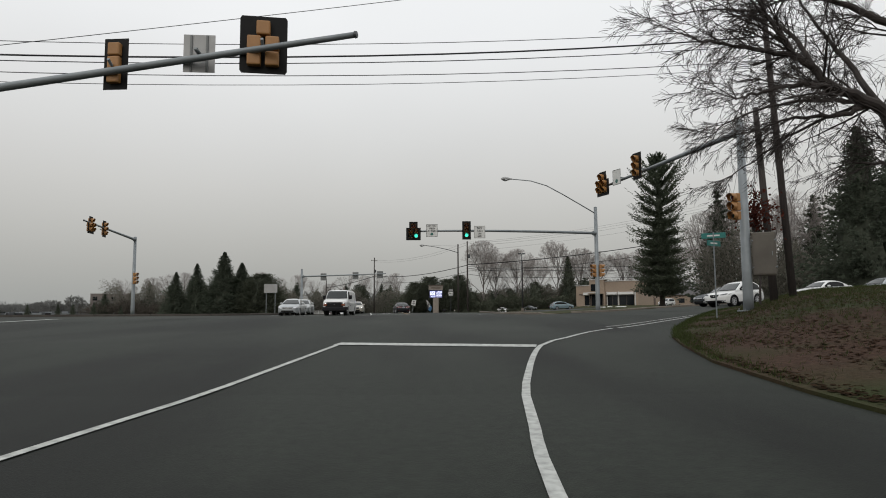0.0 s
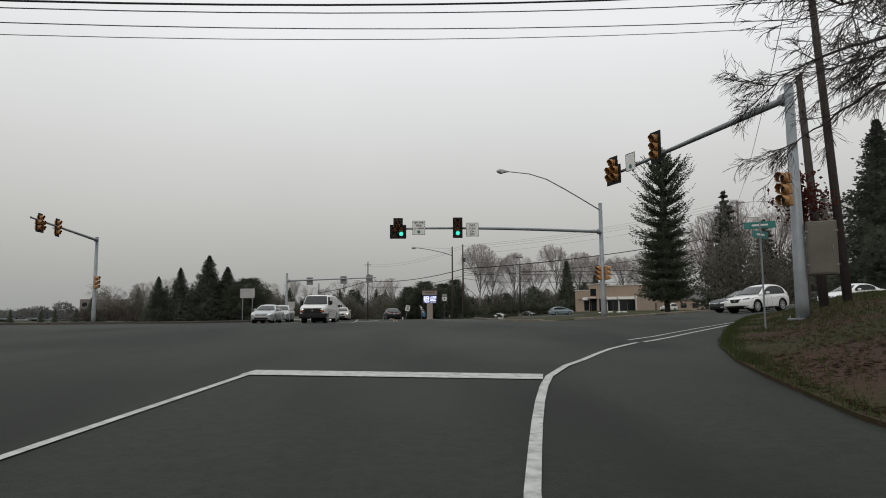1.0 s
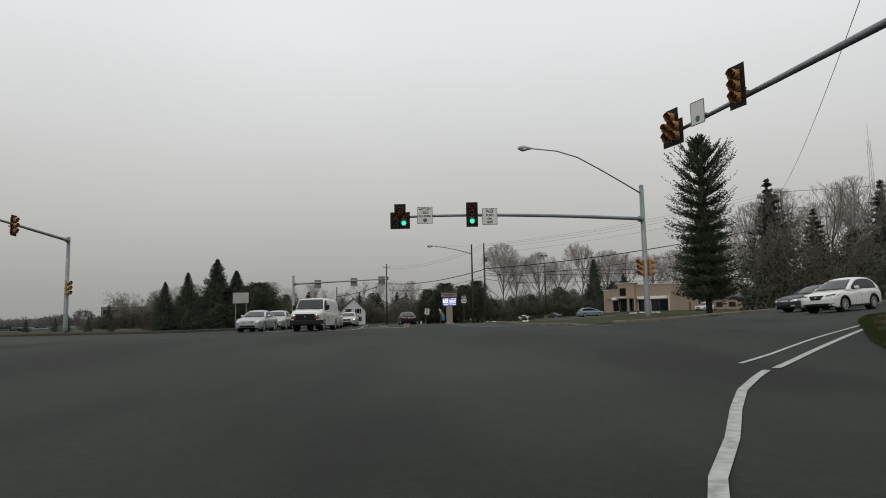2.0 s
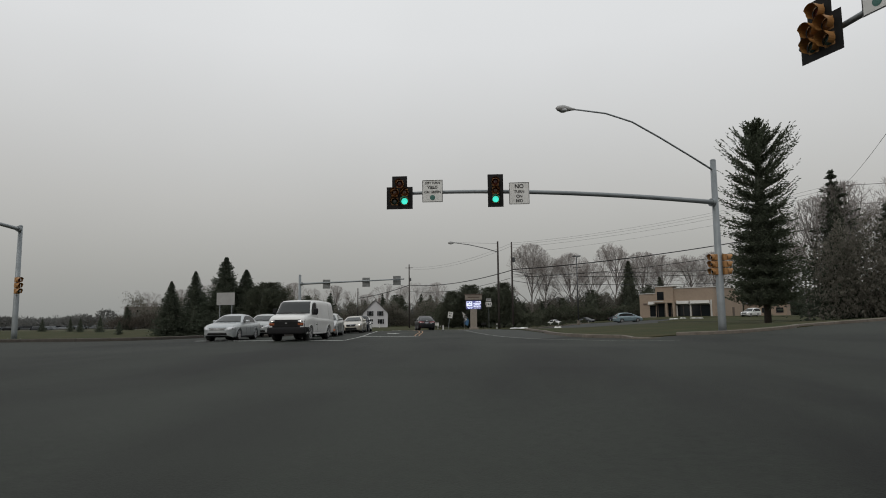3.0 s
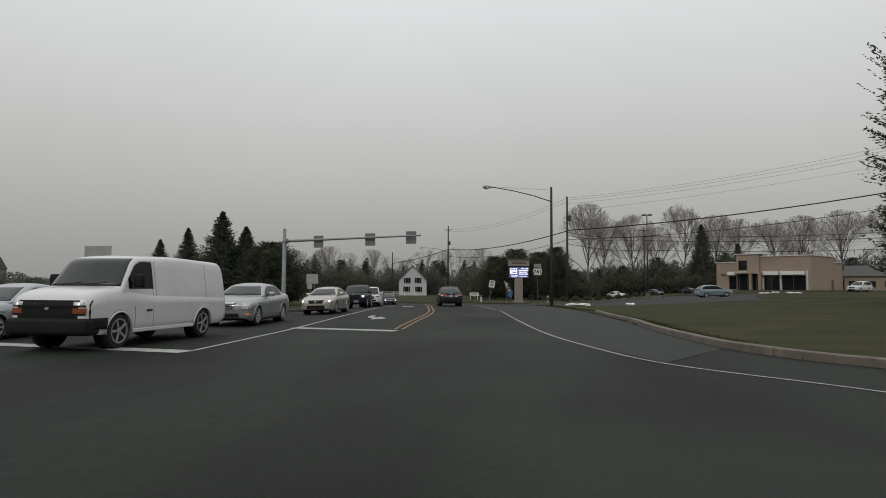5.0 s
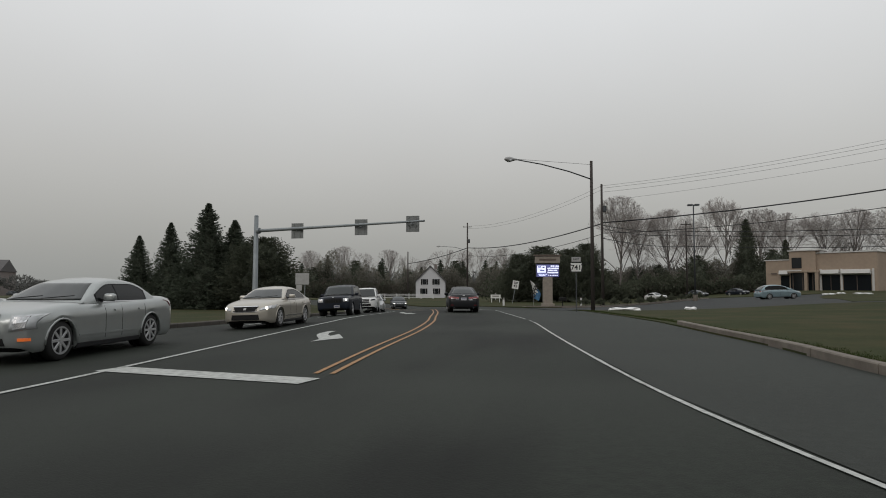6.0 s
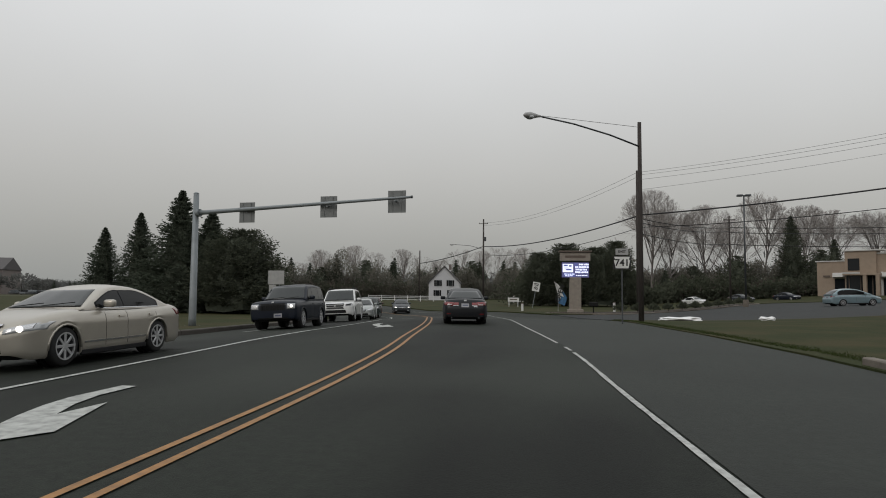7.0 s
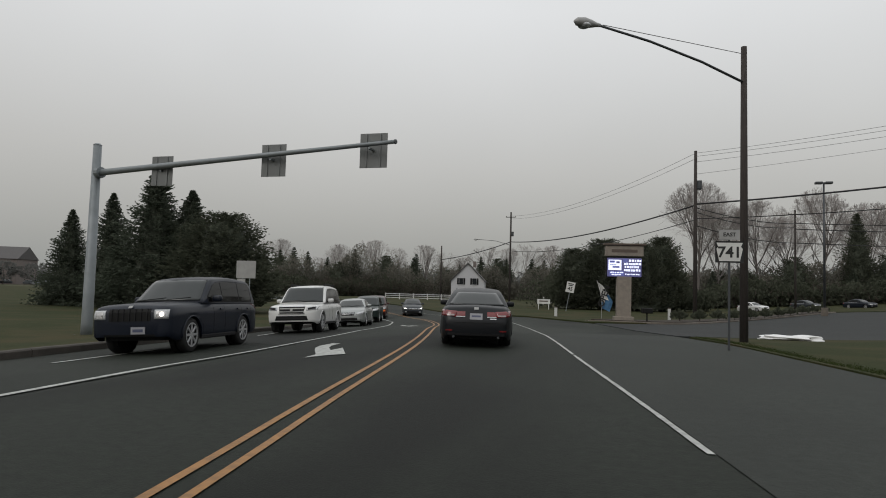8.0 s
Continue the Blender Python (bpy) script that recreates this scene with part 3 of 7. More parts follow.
def signal_head(label, m, style=3, lit=None, backplate=True, visor_mat=None, square=False):
    """A traffic signal head facing its local -y; origin at its centre. style 3: one column; 5: one lamp over two columns of two."""
    root = thing("traffic_signal", label, "traffic light", m, "traffic signals of the junction")
    S = 0.34
    if style == 3:
        cells = [(0, S, "red"), (0, 0, "amber"), (0, -S, "green")]
        out = [(-0.30, -0.64), (0.30, -0.64), (0.30, 0.64), (-0.30, 0.64)]
    else:
        cells = [(0, S, "red"), (-0.19, 0, "amber"), (-0.19, -S, "green"), (0.19, 0, "amber"), (0.19, -S, "green")]
        out = [(-0.50, -0.64), (0.50, -0.64), (0.50, 0.22), (0.29, 0.22), (0.29, 0.64), (-0.29, 0.64), (-0.29, 0.22), (-0.50, 0.22)]
    if square:
        out = [(-0.50, -0.58), (-0.46, -0.64), (0.46, -0.64), (0.50, -0.58), (0.50, 0.58), (0.46, 0.64), (-0.46, 0.64), (-0.50, 0.58)]
    if backplate:
        part("backplate", plate_outline(out, 0.012), M_BLACK, root, "matt black backplate")
    off = {"red": M_LENS_RED, "amber": M_LENS_AMBER, "green": M_LENS_GREEN_OFF}
    for n, (x, z, c) in enumerate(cells):
        h = part("housing", box((x, 0.08, z), (0.29, 0.17, 0.315), 0.03), M_SIGNAL, root, "yellow signal housing")
        d = part("lens", lens_disc(0.122), M_GREEN_LIT if n == lit else off[c], h, "lit green lens" if n == lit else "unlit lens")
        d.location = (x, -0.025, z)
        v = part("visor", visor(0.16, 0.24), visor_mat or M_SIGNAL, h, "tunnel visor")
        v.location = (x, -0.02, z)
    part("bracket", tube([(0, 0.18, -0.1), (0, 0.34, 0)], 0.035, 8), M_STEEL, root)
    return root


def facing(x, y, z, dx, dy):
    """A pose whose local -y points along (dx, dy)."""
    return Matrix.Translation((x, y, z)) @ Matrix.Rotation(math.atan2(dx, -dy), 4, "Z")


def text_sign(label, m, w, h, lines, dot=None, category="road sign", back=False, reach=0.0):
    """A white sign facing its local -y, with black words."""
    root = thing("road_sign", label, category, m)
    part("panel", box((0, 0.012, 0), (w, 0.008, h), 0.003), M_SIGN_WHITE, root)
    part("backing", box((0, 0.020, 0), (w * 0.995, 0.006, h * 0.995), 0.002), M_ALU if back else M_SIGNBACK, root, "dull metal back")
    part("border", frame_bm(w - 0.03, h - 0.03, 0.018), M_SIGN_BLACK, root, "black border")
    for text, z, size in lines:
        bars("lettering", text, size, M_SIGN_BLACK, root, Matrix.Translation((0, 0.003, z)) @ Matrix.Rotation(radians(90), 4, "X"))
    if dot:
        d = part("disc", lens_disc(dot[1]), M_SIGN_DOT, root, "green disc")
        d.scale = (1, 0.15, 1)
        d.location = (0, 0.004, dot[0])
    for x in (-w * 0.25, w * 0.25):
        part("brace", box((x, 0.038, 0), (0.04, 0.03, h * 0.96), 0.004), M_SIGNBACK, root)
    if reach:
        part("bracket", box((0, 0.03 + reach / 2, 0), (0.07, reach, 0.05), 0.006), M_STEEL, root, "steel clamp to the arm")
    return root


def frame_bm(w, h, t):
    bm = bmesh.new()
    for c, s in (((0, 0, h / 2), (w, 0.006, t)), ((0, 0, -h / 2), (w, 0.006, t)), ((w / 2, 0, 0), (t, 0.006, h - t)), ((-w / 2, 0, 0), (t, 0.006, h - t))):
        add_box(bm, (c[0], 0.005, c[2]), s)
    return bm


def mast(label, base, top, joint, tip, r=0.15, mid=None):
    """A steel pole with one tapered arm to tip, at the given joint height."""
    x, y = base
    z0 = ground_z(x, y)
    root = thing("signal_mast", label, "signal mast", pose(x, y, z0), "signal masts")
    part("pole", tube([(0, 0, 0), (0, 0, 0.5), (0, 0, top - z0)], [r * 1.12, r * 1.08, r * 0.8], 16), M_STEEL, root, shade=True)
    part("base_plate", box((0, 0, 0.03), (r * 3.6, r * 3.6, 0.06), 0.01), M_STEEL, root)
    part("cap", tube([(0, 0, top - z0), (0, 0, top - z0 + 0.05)], [r * 0.85, r * 0.5], 16), M_STEEL, root)
    for sx in (-1, 1):
        for sy in (-1, 1):
            part("bolt", tube([(sx * r * 1.45, sy * r * 1.45, 0.06), (sx * r * 1.45, sy * r * 1.45, 0.13)], 0.022, 6), M_STEEL, root)
    a, b = Vector((0, 0, joint - z0)), Vector((tip[0] - x, tip[1] - y, tip[2] - z0))
    us = [k / 14 for k in range(15)]
    pts = [a.lerp(b, u) for u in us]
    if mid:
        c = Vector((mid[0] - x, mid[1] - y, mid[2] - z0)) * 2 - (a + b) / 2
        pts = [a * (1 - u) ** 2 + c * 2 * u * (1 - u) + b * u * u for u in us]
    part("arm", tube(pts, [0.115 - 0.06 * u for u in us], 14), M_STEEL, root, shade=True)
    part("arm_flange", tube([(a + (b - a).normalized() * 0.1), (a + (b - a).normalized() * 0.28)], r * 1.15, 12), M_STEEL, root)
    part("end_cap", tube([b, b + (b - a).normalized() * 0.04], [0.07, 0.06], 12), M_DARKSTEEL, root)
    return root


def lamp_arm(parent, pts, head, mat):
    """A lamp arm with a cobra-head luminaire at its end, under parent, in the parent's own space."""
    part("lamp_arm", tube(pts, [0.045 - 0.012 * k / len(pts) for k in range(len(pts))], 10), mat, parent, shade=True)
    p0, p1 = Vector(pts[-1]), Vector(head)
    d = (p1 - p0).normalized()
    body = [p0 - d * 0.1, p0 + d * 0.05, p0 + d * 0.25, p0 + d * 0.5, p0 + d * 0.75, p0 + d * 0.86]
    h = part("luminaire", tube(body, [0.05, 0.07, 0.12, 0.16, 0.12, 0.03], 14), M_ALU, parent, "grey cobra-head street light", shade=True)
    g = bmesh.new()
    bmesh.ops.create_uvsphere(g, u_segments=14, v_segments=8, radius=0.15)
    o = part("refractor", g, M_HEADLAMP, h, "clear glass bowl", shade=True)
    o.location = p0 + d * 0.5 + Vector((0, 0, -0.08))
    o.scale = (1.3, 1.1, 0.7)


far_mast = mast("galvanised signal mast with a long arm and a street light", (13.2, 49.44), 8.66, 6.55, (-1.45, 41.75, 5.86), 0.17, mid=(4.6, 43.0, 6.02))
zf = ground_z(13.2, 49.44)
lamp_arm(far_mast, [(0, 0, 8.15 - zf), (-1.3, -0.72, 8.75 - zf), (-2.9, -1.55, 9.48 - zf), (-4.3, -2.3, 10.05 - zf), (-5.6, -2.95, 10.3 - zf), (-7.2, -3.75, 10.3 - zf)], (-8.1, -4.2, 10.24 - zf), M_STEEL)
D = (0.03, -1.0)
signal_head("five-lamp signal head with a lit green lamp on a mast arm", facing(-1.15, 41.40, 5.86, *D), 5, lit=4)
signal_head("three-lamp signal head with a lit green lamp on a mast arm", facing(2.51, 41.9, 5.94, *D), 3, lit=2)
text_sign("white sign with a green disc about yielding when turning", facing(0.12, 41.35, 5.88, *D), 0.78, 0.86,
          [("LEFT TURN", 0.31, 0.115), ("YIELD", 0.14, 0.15), ("ON GREEN", -0.04, 0.125)], dot=(-0.25, 0.10), reach=0.45)
text_sign("white sign reading no turn on red, on a mast arm", facing(3.42, 42.0, 5.83, *D), 0.78, 0.86,
          [("NO", 0.27, 0.22), ("TURN", 0.06, 0.15), ("ON", -0.12, 0.15), ("RED", -0.30, 0.15)], reach=0.6)
signal_head("yellow signal head on the side of the corner pole", facing(12.92, 49.35, 3.5, -1, -0.5), 3, backplate=False)
signal_head("yellow signal head on the side of the corner pole", facing(13.52, 49.35, 3.5, 1, 0.1), 3, backplate=False)

mast("galvanised signal mast with its arm over the stop line", (-14.2, 12.9), 6.3, 5.35, (-0.35, 9.22, 5.63), 0.16)
signal_head("five-lamp signal head seen from behind on a mast arm", facing(-2.25, 9.95, 5.76, -0.18, 1) @ Matrix.Scale(0.9, 4), 5, square=True)
signal_head("three-lamp signal head seen from behind on a mast arm", facing(-5.6, 10.8, 5.74, 0.05, 1) @ Matrix.Scale(0.86, 4), 3)
text_sign("back of a bare aluminium road sign on a mast arm", facing(-3.65, 10.3, 5.74, -0.1, 1), 0.62, 0.78, [], back=True, reach=0.25)

mast("galvanised signal mast on the leaf-covered bank", (12.47, 21.9), 7.65, 7.25, (9.42, 31.9, 6.94), 0.17)
N = (-0.92, -0.39)
side_head = signal_head("yellow three-lamp signal head turned to the side street", facing(10.24, 27.75, 7.25, *N), 3)
part("bracket", box((0, 0.36, -0.1), (0.07, 0.6, 0.06), 0.006), M_STEEL, side_head, "steel clamp to the arm")
signal_head("yellow five-lamp signal head turned to the side street", facing(9.4, 31.05, 7.04, *N), 5)
text_sign("white sign with a green disc on the side street's mast arm", facing(9.77, 29.7, 7.12, *N), 0.62, 0.78, [], dot=(-0.2, 0.1), reach=0.52)
signal_head("yellow three-lamp signal head on the bank's signal pole", facing(11.95, 21.5, 4.3, *N), 3, backplate=False)
cab = thing("signal_cabinet", "weathered grey control cabinet strapped to the signal pole", "control box", facing(13.08, 21.75, 2.55, -0.5, -1))
part("body", box((0, 0, 0), (0.80, 0.46, 1.6), 0.03), M_BOX, cab)
part("door", box((0, -0.242, -0.02), (0.70, 0.02, 1.45), 0.008), M_BOX, cab)
part("handle", box((0.27, -0.265, 0), (0.03, 0.03, 0.16), 0.006), M_STEEL, cab)
part("strap", box((0, 0, 0.5), (0.85, 0.49, 0.05), 0.004), M_STEEL, cab)
part("strap", box((0, 0, -0.5), (0.85, 0.49, 0.05), 0.004), M_STEEL, cab)

mast("galvanised signal mast on the far side of the junction", (-26.6, 53.9), 6.97, 6.75, (-25.2, 43.5, 7.05), 0.15)
signal_head("three-lamp signal head on the far mast arm", facing(-25.6, 47.0, 6.85, 1, 0.1), 3)
signal_head("five-lamp signal head on the far mast arm", facing(-25.3, 44.6, 6.85, 1, 0.1), 5)
signal_head("signal head on the far pole's side", facing(-26.3, 53.6, 3.3, 1, -0.3), 3, backplate=False)

mast("galvanised mast whose arm carries three lane signs", (-19.2, 85.9), 5.95, 4.96, (-7.4, 83.9, 5.2), 0.17)
for x, z, reach in ((-8.2, 5.08, 0.32), (-11.6, 4.98, 0.2), (-16.1, 4.88, 0.08)):
    text_sign("back of a grey aluminium lane sign on a mast arm", facing(x, 84.04 + (-8.2 - x) * 0.17 + 0.02 + reach, z, 0, 1), 0.82, 0.98, [], reach=reach)

street = thing("street_name_sign", "green street name sign on a thin post", "street sign", pose(10.95, 21.1, ground_z(10.95, 21.1)))
part("post", tube([(0, 0, 0), (0, 0, 3.18)], 0.026, 8), M_STEEL, street)
for z, a in ((3.05, -28), (2.77, 35)):
    b = part("blade", box((0, 0, z), (0.82, 0.02, 0.2), 0.006, Matrix.Rotation(radians(a), 3, "Z")), M_SIGN_GREEN, street)
    w = part("lettering_bar", box((0, 0, z), (0.42, 0.026, 0.055), 0, Matrix.Rotation(radians(a), 3, "Z")), M_SIGN_WHITE, b)


# ---- poles and cables ----
def wood_pole(label, x, y, top, r=0.15, cross=(), transformer=None, lean=(0, 0)):
    z0 = ground_z(x, y)
    root = thing("utility_pole", label, "utility pole", pose(x, y, z0), "utility poles")
    h = top - z0
    part("pole", tube([(0, 0, -0.1), (lean[0] * 0.5, lean[1] * 0.5, h * 0.5), (lean[0], lean[1], h)], [r, r * 0.85, r * 0.68], 12), M_WOODPOLE, root, shade=True)
    for z, w in cross:
        c = part("crossarm", box((lean[0], lean[1] - 0.12, z - z0), (w, 0.1, 0.12), 0.01), M_WOODPOLE, root)
        for k in (-0.45, 0.0, 0.45):
            part("insulator", tube([(k * w + lean[0], lean[1] - 0.12, z - z0 + 0.06), (k * w + lean[0], lean[1] - 0.12, z - z0 + 0.24)], [0.05, 0.03], 8), M_BOX, c)
    if transformer:
        part("transformer", tube([(0.32, 0, transformer - z0), (0.32, 0, transformer - z0 + 0.1), (0.32, 0, transformer - z0 + 0.8)], [0.18, 0.23, 0.23], 12), M_DARKSTEEL, root, "dark pole transformer")
    return root


lamp_pole = wood_pole("dark wooden pole with a long street-light arm beside the road", 2.5, 91.3, 9.85, 0.14)
zl = ground_z(2.5, 91.3)
lamp_arm(lamp_pole, [(0, 0, 8.6 - zl), (-1.5, -1.35, 8.95 - zl), (-3.2, -2.85, 9.2 - zl), (-4.75, -4.2, 9.3 - zl)], (-5.64, -4.98, 9.22 - zl), M_DARKSTEEL)
part("stay", tube([(0, 0, 9.6 - zl), (-4.6, -4.1, 9.33 - zl)], 0.012, 5), M_CABLE_GREY, lamp_pole)
wood_pole("tall dark utility pole with a transformer beside the car park", 4.85, 128.3, 14.1, 0.19, transformer=10.6)
wood_pole("distant utility pole with a crossarm and transformer", -20.4, 179.8, 14.9, 0.20, cross=((14.0, 1.8),), transformer=10.6)
wood_pole("distant plain utility pole by the fence", -36.5, 192, 9.6, 0.18)
wood_pole("thin utility pole behind the car park", 19.1, 154.7, 12.0, 0.14, cross=((11.4, 1.6),))
wood_pole("utility pole with a crossarm behind the big pine", 52, 112, 19.6, 0.24, cross=((19.2, 2.4),))
wood_pole("tall dark pole rising through the oak's branches", 15.9, 25.2, 16.5, 0.16, lean=(-0.6, 0.3))
wood_pole("short dark pole beside the signal mast", 15.3, 25.6, 9.35, 0.17, lean=(-0.4, 0))


def cable(a, b, sag, r=0.014, mat=None, n=22):
    a, b = Vector(a), Vector(b)
    pts = [a.lerp(b, k / n) - Vector((0, 0, 4 * sag * (k / n) * (1 - k / n))) for k in range(n + 1)]
    ob = mesh_object("overhead_cable", tube(pts, r, 5), mat or M_CABLE, True)
    return tagged(ob, "black overhead cable strung between poles" if r > 0.02 else "thin overhead wire strung between poles", "cable", "overhead cables")


for zr, zl2, sag, r in ((11.4, 9.6, 1.7, 0.016), (11.1, 9.4, 1.8, 0.012), (12.1, 9.9, 1.8, 0.018), (12.5, 10.1, 1.9, 0.034), (12.9, 10.5, 1.8, 0.014), (15.8, 13.2, 1.5, 0.014)):
    cable((15.5, 25.3, zr), (-48, 12.4, zl2), sag, r)
cable((-26.0, 10.3, 4.2), (14.5, 25.8, 16.4), 0.2, 0.012)
cable((15.4, 25.4, 15.5), (52, 112, 19.3), 1.2, 0.02, M_CABLE_GREY)
for k, (z2, zr) in enumerate(((13.9, 19.6), (13.6, 19.3), (13.1, 19.0))):
    cable((4.85, 128.3, z2), (52 + k - 1, 112, zr), 1.1, 0.016, M_CABLE_GREY)
cable((4.85, 128.3, 9.3), (52, 112, 14.1), 0.9, 0.075)
cable((4.85, 128.3, 8.0), (52, 112, 12.6), 1.3, 0.035)
cable((4.85, 128.3, 12.0), (52, 112, 17.2), 0.7, 0.014, M_CABLE_GREY)
cable((4.85, 128.3, 9.2), (-20.4, 179.8, 9.6), 1.0, 0.075)
cable((4.85, 128.3, 7.9), (-20.4, 179.8, 8.0), 1.1, 0.035)
for z in (13.9, 13.4):
    cable((4.85, 128.3, z), (-20.4, 179.8, z + 0.3), 1.3, 0.018, M_CABLE_GREY)
cable((-20.4, 179.8, 9.6), (-36.5, 192, 6.8), 0.4, 0.075)
cable((19.1, 154.7, 10.3), (95, 178, 14.5), 1.0, 0.05)
cable((19.1, 154.7, 9.6), (95, 178, 13.4), 1.1, 0.05)
cable((19.1, 154.7, 7.9), (95, 178, 11.0), 1.1, 0.05)
cable((4.85, 128.3, 8.6), (19.1, 154.7, 9.8), 0.5, 0.045)
cable((4.85, 128.3, 7.4), (19.1, 154.7, 7.9), 0.4, 0.045)
cable((4.85, 128.3, 9.0), (19.1, 154.7, 10.3), 0.4, 0.045)
for z0_, z1_, r_ in ((19.3, 20.2, 0.03), (16.6, 17.6, 0.03), (15.0, 16.2, 0.06)):
    cable((52, 112, z0_), (128, 84, z1_), 0.9, r_)
lamp2 = thing("street_lamp", "distant street light on the far utility pole's arm", "street light", pose(-20.4, 179.8, 9.0))
lamp_arm(lamp2, [(0, 0, 0), (-2.5, -0.6, 0.7), (-5.5, -1.4, 0.9)], (-6.6, -1.6, 0.85), M_DARKSTEEL)


tower = thing("radio_tower", "slim lattice radio tower far behind the trees, paled by haze in its colour", "radio tower", pose(161, 264, ground_z(161, 264)))
for k in range(3):
    a_ = 2.1 * k
    part("leg", tube([(1.5 * math.cos(a_), 1.5 * math.sin(a_), 0), (0.6 * math.cos(a_), 0.6 * math.sin(a_), 66)], 0.10, 5), M_HAZEDSTEEL, tower)
for k in range(16):
    z_, w_ = 3 + 3.9 * k, 1.5 - 0.9 * (3 + 3.9 * k) / 66
    part("brace", tube([(w_ * math.cos(2.1 * (k % 3)), w_ * math.sin(2.1 * (k % 3)), z_), (w_ * math.cos(2.1 * (k % 3 + 1)), w_ * math.sin(2.1 * (k % 3 + 1)), z_ + 3.4)], 0.05, 4), M_HAZEDSTEEL, tower)
part("antenna", tube([(0, 0, 66), (0, 0, 73)], 0.08, 5), M_HAZEDSTEEL, tower)


# ---- roadside signs ----
def keystone():
    return plate_outline([(-0.33, -0.30), (0.33, -0.30), (0.42, 0.10), (0.36, 0.17), (0.42, 0.30), (-0.42, 0.30), (-0.36, 0.17), (-0.42, 0.10)], 0.008)


rs = thing("route_sign", "white keystone route marker 741 with an east plate on a post", "road sign", facing(1.4, 87.0, ground_z(1.4, 87), 0.1, -1))
part("post", box((0, 0.04, 1.6), (0.06, 0.04, 3.3), 0.006), M_DARKSTEEL, rs)
part("black_field", box((0, 0.004, 2.72), (0.75, 0.006, 0.60), 0.02), M_SIGN_BLACK, rs)
k1 = part("panel", keystone(), M_SIGN_WHITE, rs, "white keystone shape")
k1.location, k1.scale = (0, -0.01, 2.72), (0.82, 1, 0.85)
bars("lettering", "741", 0.42, M_SIGN_BLACK, rs, Matrix.Translation((0, -0.014, 2.70)) @ Matrix.Rotation(radians(90), 4, "X"))
part("plaque", box((0, 0.004, 3.20), (0.55, 0.008, 0.28), 0.01), M_ALU, rs)
bars("lettering", "EAST", 0.15, M_SIGN_BLACK, rs, Matrix.Translation((0, -0.004, 3.20)) @ Matrix.Rotation(radians(90), 4, "X"))

sp = thing("speed_sign", "white speed limit sign reading 45 on a leaning post", "road sign", facing(-7.2, 138.5, ground_z(-7.2, 138.5) + 0.1, 0.1, -1) @ Matrix.Rotation(radians(10), 4, "Y"))
part("post", box((0, 0.04, 1.35), (0.07, 0.05, 3.1), 0.006), M_STEEL, sp)
part("panel", box((0, 0, 2.65), (0.9, 0.012, 1.15), 0.006), M_SIGN_WHITE, sp)
bars("lettering", "45", 0.54, M_SIGN_BLACK, sp, Matrix.Translation((0, -0.012, 2.46)) @ Matrix.Rotation(radians(90), 4, "X"))
part("lettering_bar", box((0, -0.008, 3.02), (0.6, 0.006, 0.10)), M_SIGN_BLACK, sp)
part("lettering_bar", box((0, -0.008, 2.85), (0.5, 0.006, 0.10)), M_SIGN_BLACK, sp)

for x, y, w, h, z, gap in ((-16.2, 60.1, 1.35, 0.85, 2.55, 0.9), (-22.2, 100.1, 1.35, 1.0, 2.0, 0.5)):
    b = thing("lane_sign", "blank pale back of a road sign with a smaller plate below", "road sign", facing(x, y, ground_z(x, y), 0.1, 1))
    part("panel", box((0, 0, z - ground_z(x, y)), (w, 0.02, h), 0.006), M_ALU, b)
    if y > 90:
        part("lower_panel", box((0.3, 0, z - ground_z(x, y) - h * 0.78), (w * 0.42, 0.02, h * 0.5), 0.006), M_ALU, b)
    for s in (-1, 1):
        part("post", box((s * gap / 2, -0.05, (z - ground_z(x, y)) / 2 + 0.1), (0.055, 0.055, z - ground_z(x, y) + 0.3), 0.006), M_STEEL, b)

led = thing("pylon_sign", "stone roadside pylon sign with a lit message board", "pylon sign", facing(-1.3, 113, ground_z(-1.3, 113), 0.15, -1))
part("column", box((0, 0, 1.55), (0.95, 0.6, 3.1), 0.03), M_STONE, led)
part("plinth", box((0, 0, 0.2), (1.3, 0.9, 0.4), 0.04), M_STONE, led)
scr = part("message_board", box((0, 0, 3.72), (2.4, 0.42, 1.4), 0.03), M_BLACK, led, "black-framed message board")
part("screen", box((0, -0.215, 3.72), (2.26, 0.02, 1.26)), M_LED_MID, scr, "bright white and blue display")
blocks = [(-0.62, 0.16, 0.86, 0.70, M_LED), (-0.80, 0.38, 0.34, 0.14, M_LED_DARK), (-0.55, 0.02, 0.46, 0.12, M_LED_DARK), (-0.42, 0.34, 0.22, 0.14, M_LED_MID), (-0.74, 0.16, 0.40, 0.05, M_LED_MID),
          (0.06, 0.46, 0.30, 0.24, M_LED_DARK), (-0.5, -0.42, 0.98, 0.28, M_LED_DARK)]
rl = random.Random(5)
for z_, x_, end in ((0.46, 0.30, 1.06), (0.24, -0.02, 1.06), (0.03, 0.02, 1.04), (-0.19, -0.02, 1.06), (-0.46, 0.06, 1.02), (-0.36, -0.92, -0.1), (-0.50, -0.84, -0.2)):
    while x_ < end - 0.06:
        w_ = rl.uniform(0.07, 0.17)
        blocks.append((x_ + w_ / 2, z_ + rl.uniform(-0.01, 0.01), w_, 0.14 if z_ > -0.3 else 0.08, M_LED))
        x_ += w_ + rl.uniform(0.02, 0.06)
for n_, (bx, bz, bw, bh, bmat) in enumerate(blocks):
    part("display_block", box((bx, -0.229 - 0.0008 * n_, 3.72 + bz), (bw, 0.004, bh)), bmat, scr)
head = part("header", box((0, 0, 4.84), (2.5, 0.6, 0.72), 0.03), M_STONE, led, "stone header panel")
